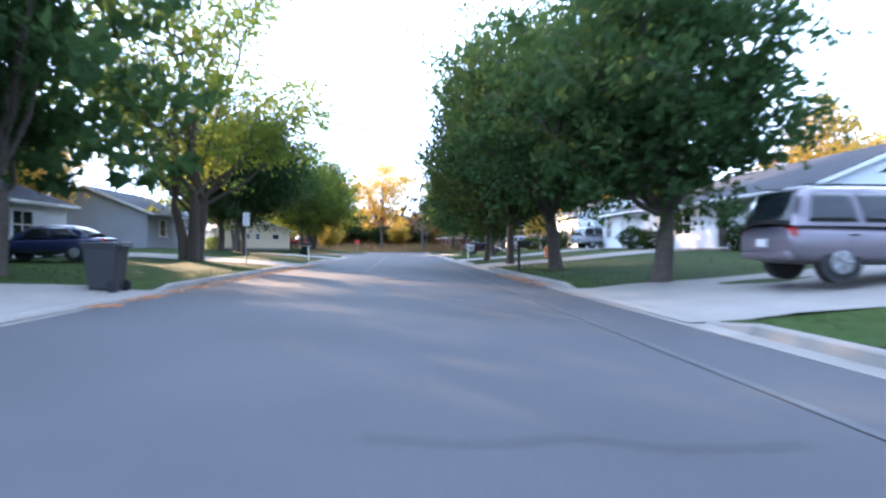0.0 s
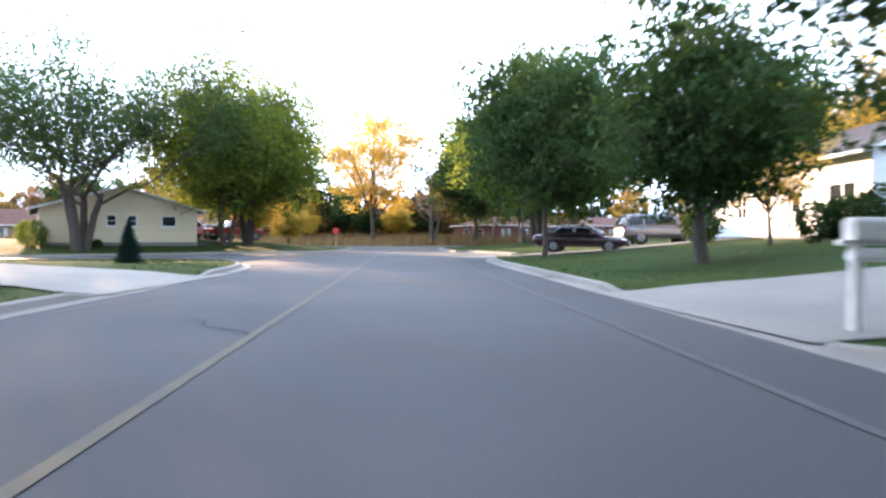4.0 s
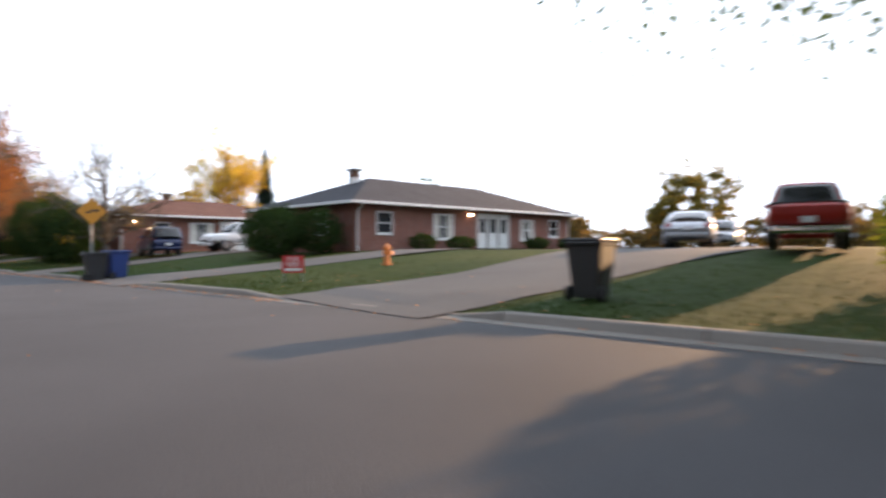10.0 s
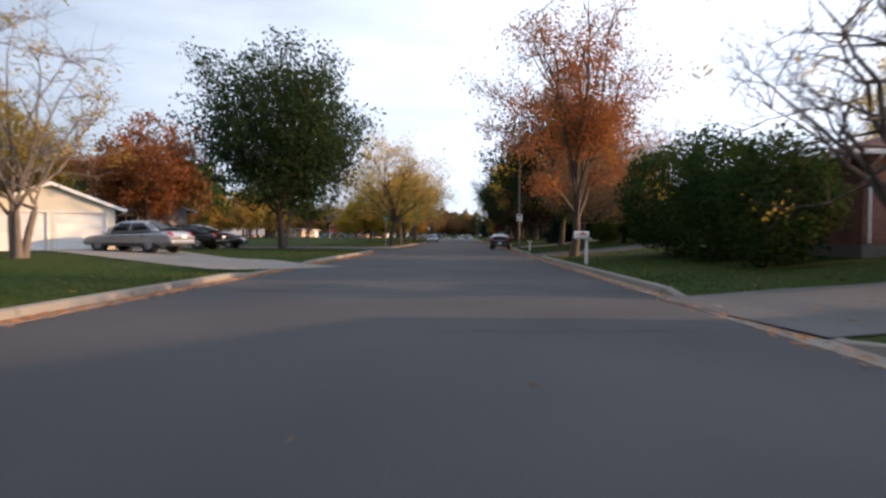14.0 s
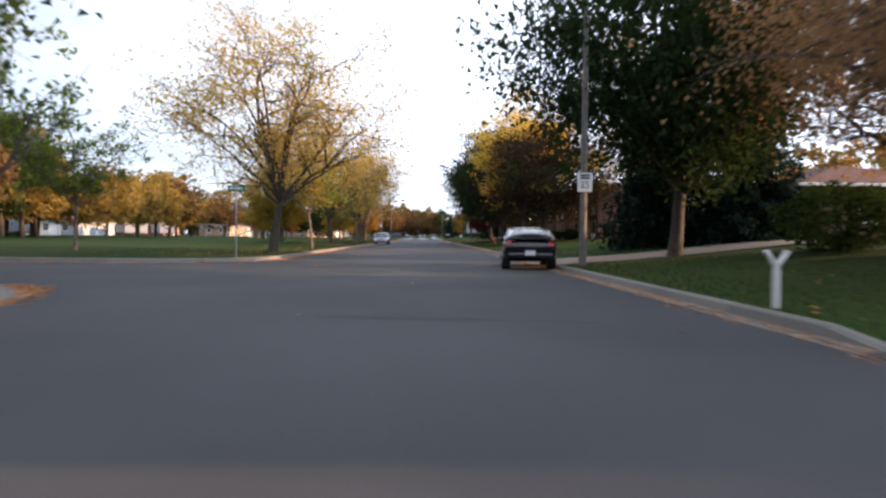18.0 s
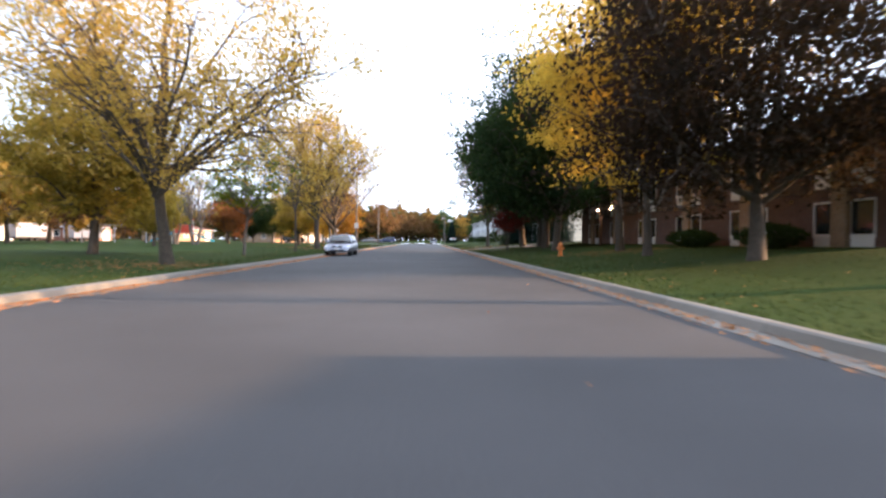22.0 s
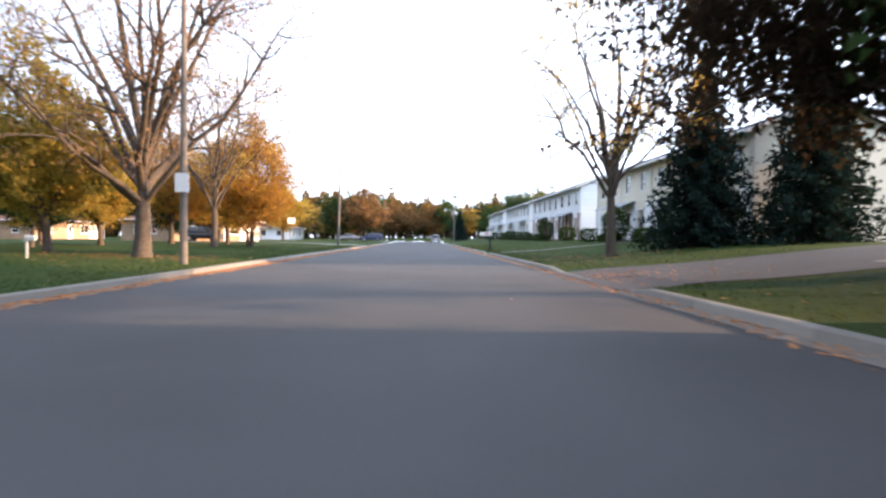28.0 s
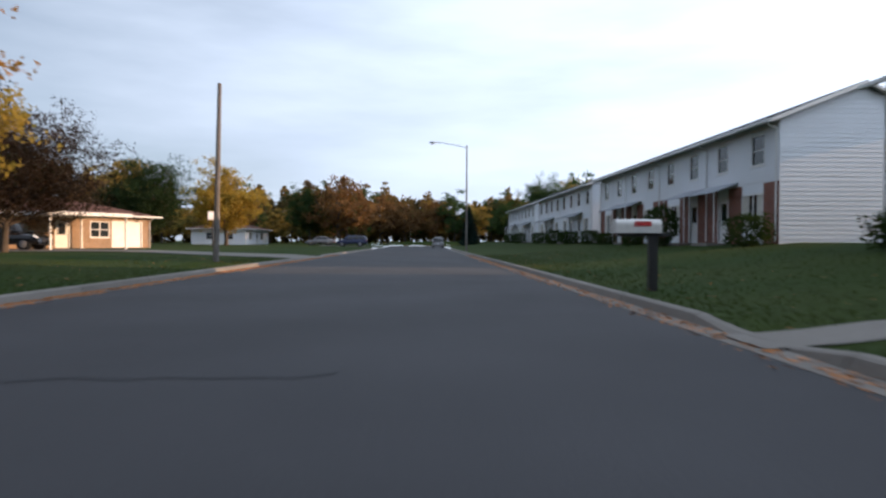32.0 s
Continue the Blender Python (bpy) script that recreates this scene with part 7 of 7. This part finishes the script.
t = thing("yard_sign", pose(6.38, -32.5, gz(6.38, -32.5), 0, 0, -14), "dark red yard sign with white lettering on two stakes", "sign")
pl = part("sign_plate", boxed(-0.31, 0.31, -0.01, 0.01, 0.26, 0.74, bevel=0.004), SIGN_RED, t)
lettering(pl, "FOR", pose(0, -0.013, 0.63, 90, 0, 0), 0.17, SIGN_WHITE)
lettering(pl, "RENT", pose(0, -0.013, 0.485, 90, 0, 0), 0.17, SIGN_WHITE)
bars(pl, Matrix.Translation((0, -0.011, 0.35)), [(-0.24, 0.24, -0.035, 0.035)], SIGN_WHITE)
for sx in (-1, 1):
    part("stake", boxed(sx * 0.25 - 0.012, sx * 0.25 + 0.012, 0.012, 0.03, -0.2, 0.74), GALV, t)
pole(4.85, 32.2, 9.5, 0.12, "weathered wooden pole with a speed limit sign", sign=(2.65, 0.46, 0.6, "25"))
pole(-7.7, 119.0, 8.6, 0.13, "weathered wooden pole with a small sign", sign=(2.6, 0.45, 0.6, ""))
pole(-8.3, 160.0, 7.6, 0.13, "tall bare wooden pole at a driveway", lean=1.2)
pole(4.9, 197.0, 10.8, 0.11, "street lamp on a curved arm over the road", arm=-3.2, category="street lamp", name="street_lamp")
x, y = along1(52, 12.5)
pole(x, y, 10, 0.12, "weathered wooden pole beside the street")
t = thing("basketball_hoop", pose(-20.6, 196.0, gz(-20.6, 196.0), 0, 0, 40), "basketball hoop on a dark post by a driveway", "basketball hoop")
part("post", cyl(bmesh.new(), (0, 0, -0.3), (0, 0, 3.2), 0.06, 0.05, 8), BLACK_PLASTIC, t)
part("backboard", boxed(-0.6, 0.6, -0.35, -0.31, 2.75, 3.55, bevel=0.01), TRIM, t)
part("bracket", boxed(-0.06, 0.06, -0.32, 0.02, 2.95, 3.1), BLACK_PLASTIC, t)
bm = bmesh.new()
for k in range(16):
    a, b = 2 * math.pi * k / 16, 2 * math.pi * (k + 1) / 16
    cyl(bm, (0.23 * math.cos(a), -0.6 + 0.23 * math.sin(a), 3.0), (0.23 * math.cos(b), -0.6 + 0.23 * math.sin(b), 3.0), 0.012, 0.012, 5)
part("rim", bm, SIGN_RED, t)

# the playground in the park
t = thing("play_tower", pose(-31.0, 128.2, 0.38, 0, 0, 20), "play tower with a red and white roof panel and blue slides", "playground", "playground")
for sx in (-1, 1):
    for sy in (-1, 1):
        part("post", cyl(bmesh.new(), (sx * 1.2, sy * 1.2, -0.2), (sx * 1.2, sy * 1.2, 3.0), 0.07, 0.07, 8), TRIM, t)
part("deck", boxed(-1.25, 1.25, -1.25, 1.25, 1.2, 1.3), GALV, t)
bm = bmesh.new()
prism(bm, [(-1.5, 3.0), (1.5, 3.0), (0, 3.7)], -1.4, 1.4)
bmesh.ops.recalc_face_normals(bm, faces=bm.faces)
part("roof", bm, PLAY_RED, t)
part("side_panel", boxed(-1.2, 1.2, -1.3, -1.24, 1.35, 2.4, bevel=0.01), PLAY_RED, t)
for a, l in ((0, -1), (1, 1)):
    us = np.linspace(0, 1, 10)
    chute = [(l * (1.2 + 2.6 * u), 1.3 - 1.1 * u ** 0.8) for u in us]
    for nm, y0, y1, up in (("slide_edge", -0.36, -0.3, 0.24), ("slide_edge", 0.3, 0.36, 0.24)):
        e = prism(bmesh.new(), chute + [(x_, z_ + up) for x_, z_ in chute[::-1]], y0 + a * 0.5, y1 + a * 0.5)
        bmesh.ops.recalc_face_normals(e, faces=e.faces)
        part(nm, e, SLIDE_BLUE, t)
    bm = prism(bmesh.new(), chute + [(x_, z_ + 0.05) for x_, z_ in chute[::-1]], -0.3 + a * 0.5, 0.3 + a * 0.5)
    bmesh.ops.recalc_face_normals(bm, faces=bm.faces)
    part("slide", bm, SLIDE_BLUE, t)
t = thing("swing_set", pose(-42.5, 134.0, 0.38, 0, 0, 25), "long metal swing frame in the park", "swing", "playground")
part("beam", cyl(bmesh.new(), (-4, 0, 2.4), (4, 0, 2.4), 0.05, 0.05, 8), GALV, t)
for sx in (-1, 0, 1):
    for sy in (-1, 1):
        part("leg", cyl(bmesh.new(), (sx * 3.9, sy * 1.0, -0.1), (sx * 3.9, 0, 2.4), 0.045, 0.045, 8), GALV, t)
for k in range(4):
    x = -3 + k * 2
    s = part("seat", boxed(x - 0.25, x + 0.25, -0.1, 0.1, 0.48, 0.52, bevel=0.01), BLACK_PLASTIC, t)
    for dx in (-0.23, 0.23):
        part("chain", cyl(bmesh.new(), (x + dx, 0, 0.5), (x + dx, 0, 2.38), 0.008, 0.008, 4), GALV, t)
for k, (x, y, turn) in enumerate(((-66, 106, 80), (-67, 116, 85), (-64, 150, 70), (-62, 162, 75))):
    t = thing("box_trailer", pose(x, y, 0.4, 0, 0, turn), "white box trailer parked beyond the park", "trailer", "white trailers")
    part("box", boxed(-3.2, 3.2, -1.2, 1.2, 0.6, 2.9, bevel=0.05), PALE, t)
    part("chassis", boxed(-3.1, 3.1, -0.9, 0.9, 0.42, 0.6), BLACK_PLASTIC, t)
    for wx in (-0.6, 0.4):
        for sy in (-1, 1):
            part("wheel", cyl(bmesh.new(), (wx, sy * 0.95, 0.35), (wx, sy * 1.2, 0.35), 0.35, 0.35, 14), TYRE, t)
    part("drawbar", boxed(3.1, 4.3, -0.06, 0.06, 0.45, 0.55), GALV, t)

# ---------------------------------------------------------------- grass, dry weeds and fallen leaves


def blades(name, label, pts, height, width, mat, category):
    """Upright bent blades at the points given, one object."""
    rng2 = np.random.default_rng(len(pts))
    n = len(pts)
    z = ground_height(pts[:, 0], pts[:, 1])
    a = rng2.uniform(0, 2 * math.pi, n)
    h = height * rng2.uniform(0.5, 1.3, n)
    lean = rng2.normal(0, 0.35, (n, 2)) * h[:, None]
    w = np.stack([np.cos(a), np.sin(a)], 1) * width * 0.5
    base0, base1 = pts - w, pts + w
    tip = pts + lean
    v = np.empty((n, 3, 3))
    v[:, 0, :2], v[:, 1, :2], v[:, 2, :2] = base0, base1, tip
    v[:, 0, 2] = v[:, 1, 2] = z - 0.01
    v[:, 2, 2] = z + h
    me = bpy.data.meshes.new(name)
    me.vertices.add(3 * n)
    me.vertices.foreach_set("co", v.ravel())
    me.loops.add(3 * n)
    me.loops.foreach_set("vertex_index", np.arange(3 * n))
    me.polygons.add(n)
    me.polygons.foreach_set("loop_start", np.arange(0, 3 * n, 3))
    me.materials.append(mat)
    me.update(calc_edges=True)
    return tagged(new(name, me), label, category, kind="stuff")


rng = np.random.default_rng(9)


def near_road(n, far, x0, x1, y0, y1):
    p = rng.uniform((x0, y0), (x1, y1), (n, 2))
    d = road_distance(p[:, 0], p[:, 1])
    keep = (d > 0.07) & (d < far) & (rng.uniform(0, 1, n) < np.exp(-d / (far * 0.45)))
    return p[keep]


pts = np.concatenate([near_road(640000, 9, -14, 13, -60, 175), near_road(330000, 9, -75, 10, -85, -5)])
clear = np.ones(len(pts), bool)
for ob in list(scene.objects):
    if ob.name.startswith(("driveway", "front_walk")):
        co = np.array([v.co[:2] for v in ob.data.vertices])
        q = co.reshape(-1, 7, 2)
        for i in range(len(q) - 1):
            c, half = (q[i, 3] + q[i + 1, 3]) / 2, np.linalg.norm(q[i, 0] - q[i, 6]) / 2 + 0.05
            tang = q[i + 1, 3] - q[i, 3]
            ln = np.linalg.norm(tang)
            tang = tang / ln
            off = pts - c
            clear &= ~((np.abs(off @ tang) < ln * 0.55) & (np.abs(off @ np.array((-tang[1], tang[0]))) < half))
blades("grass", "short mown grass along the kerbs", pts[clear], 0.06, 0.022, GRASS_BLADE, "grass")
p = np.array([along1(s, l) for s, l in zip(rng.uniform(75.5, 92, 26000), rng.uniform(-70, 45, 26000))])
blades("dry_weeds", "tall brown dry weeds along the field edge", p, 0.95, 0.09, DRY_GRASS, "weeds")

# fallen leaves in the gutters and under the trees
n = 60000
p = rng.uniform((-14, -55), (12, 175), (n, 2))
d = road_distance(p[:, 0], p[:, 1])
keep = ((d > -0.62) & (d < -0.14) & (rng.uniform(0, 1, n) < 0.9)) | ((d > 0.1) & (d < 5) & (rng.uniform(0, 1, n) < 0.10)) | ((d < -0.6) & (rng.uniform(0, 1, n) < 0.004))
p = p[keep]
extra = []
for x, y, r, m in ((-7.6, 43.2, 4, 900), (-8.5, 66.8, 4, 900), (5.6, 10.4, 3.5, 700), (-10.4, 106, 4, 900), (9.9, 79.2, 4, 800), (8, 125, 4, 700), (4.5, 114.8, 2.5, 700), (-14.4, -16.5, 4, 600), (-10.9, 123, 4, 700)):
    q = rng.normal(0, r * 0.5, (m, 2)) + (x, y)
    extra.append(q[road_distance(q[:, 0], q[:, 1]) > 0.1])
gut = []
for chain in contour(-0.3, -60, 40, -80, 180, 1.0):
    c = np.array(chain)
    m = len(c) * (130 if np.mean(c[:, 0]) < -3.5 else 50)
    i = rng.integers(0, len(c), m)
    gut.append(c[i] + rng.normal(0, 0.13, (m, 2)) + rng.uniform(-0.5, 0.5, (m, 2)) * (0.12, 1.0))
gut = np.concatenate(gut)
gd = road_distance(gut[:, 0], gut[:, 1])
gut = gut[(gd > -0.75) & (gd < -0.13) & (gut[:, 1] > -36)]
p = np.concatenate([p, *extra, gut])
d = road_distance(p[:, 0], p[:, 1])
z = np.where(d > 0.05, ground_height(p[:, 0], p[:, 1]) + 0.05, np.where(d > -0.45, 0.022, 0.012))
ob = new("fallen_leaves", leaf_cloud(rng, np.column_stack([p, z]), 0.085, FALLEN, 0.0))
co = np.empty(len(ob.data.vertices) * 3)
ob.data.vertices.foreach_get("co", co)
co = co.reshape(-1, 3, 3)
mid = z[:, None]
co[:, :, 2] = mid + (co[:, :, 2] - mid) * 0.22
ob.data.vertices.foreach_set("co", co.ravel())
tagged(ob, "brown and orange fallen leaves in the gutters and on the lawns", "leaves", kind="stuff")

build_kerbs()
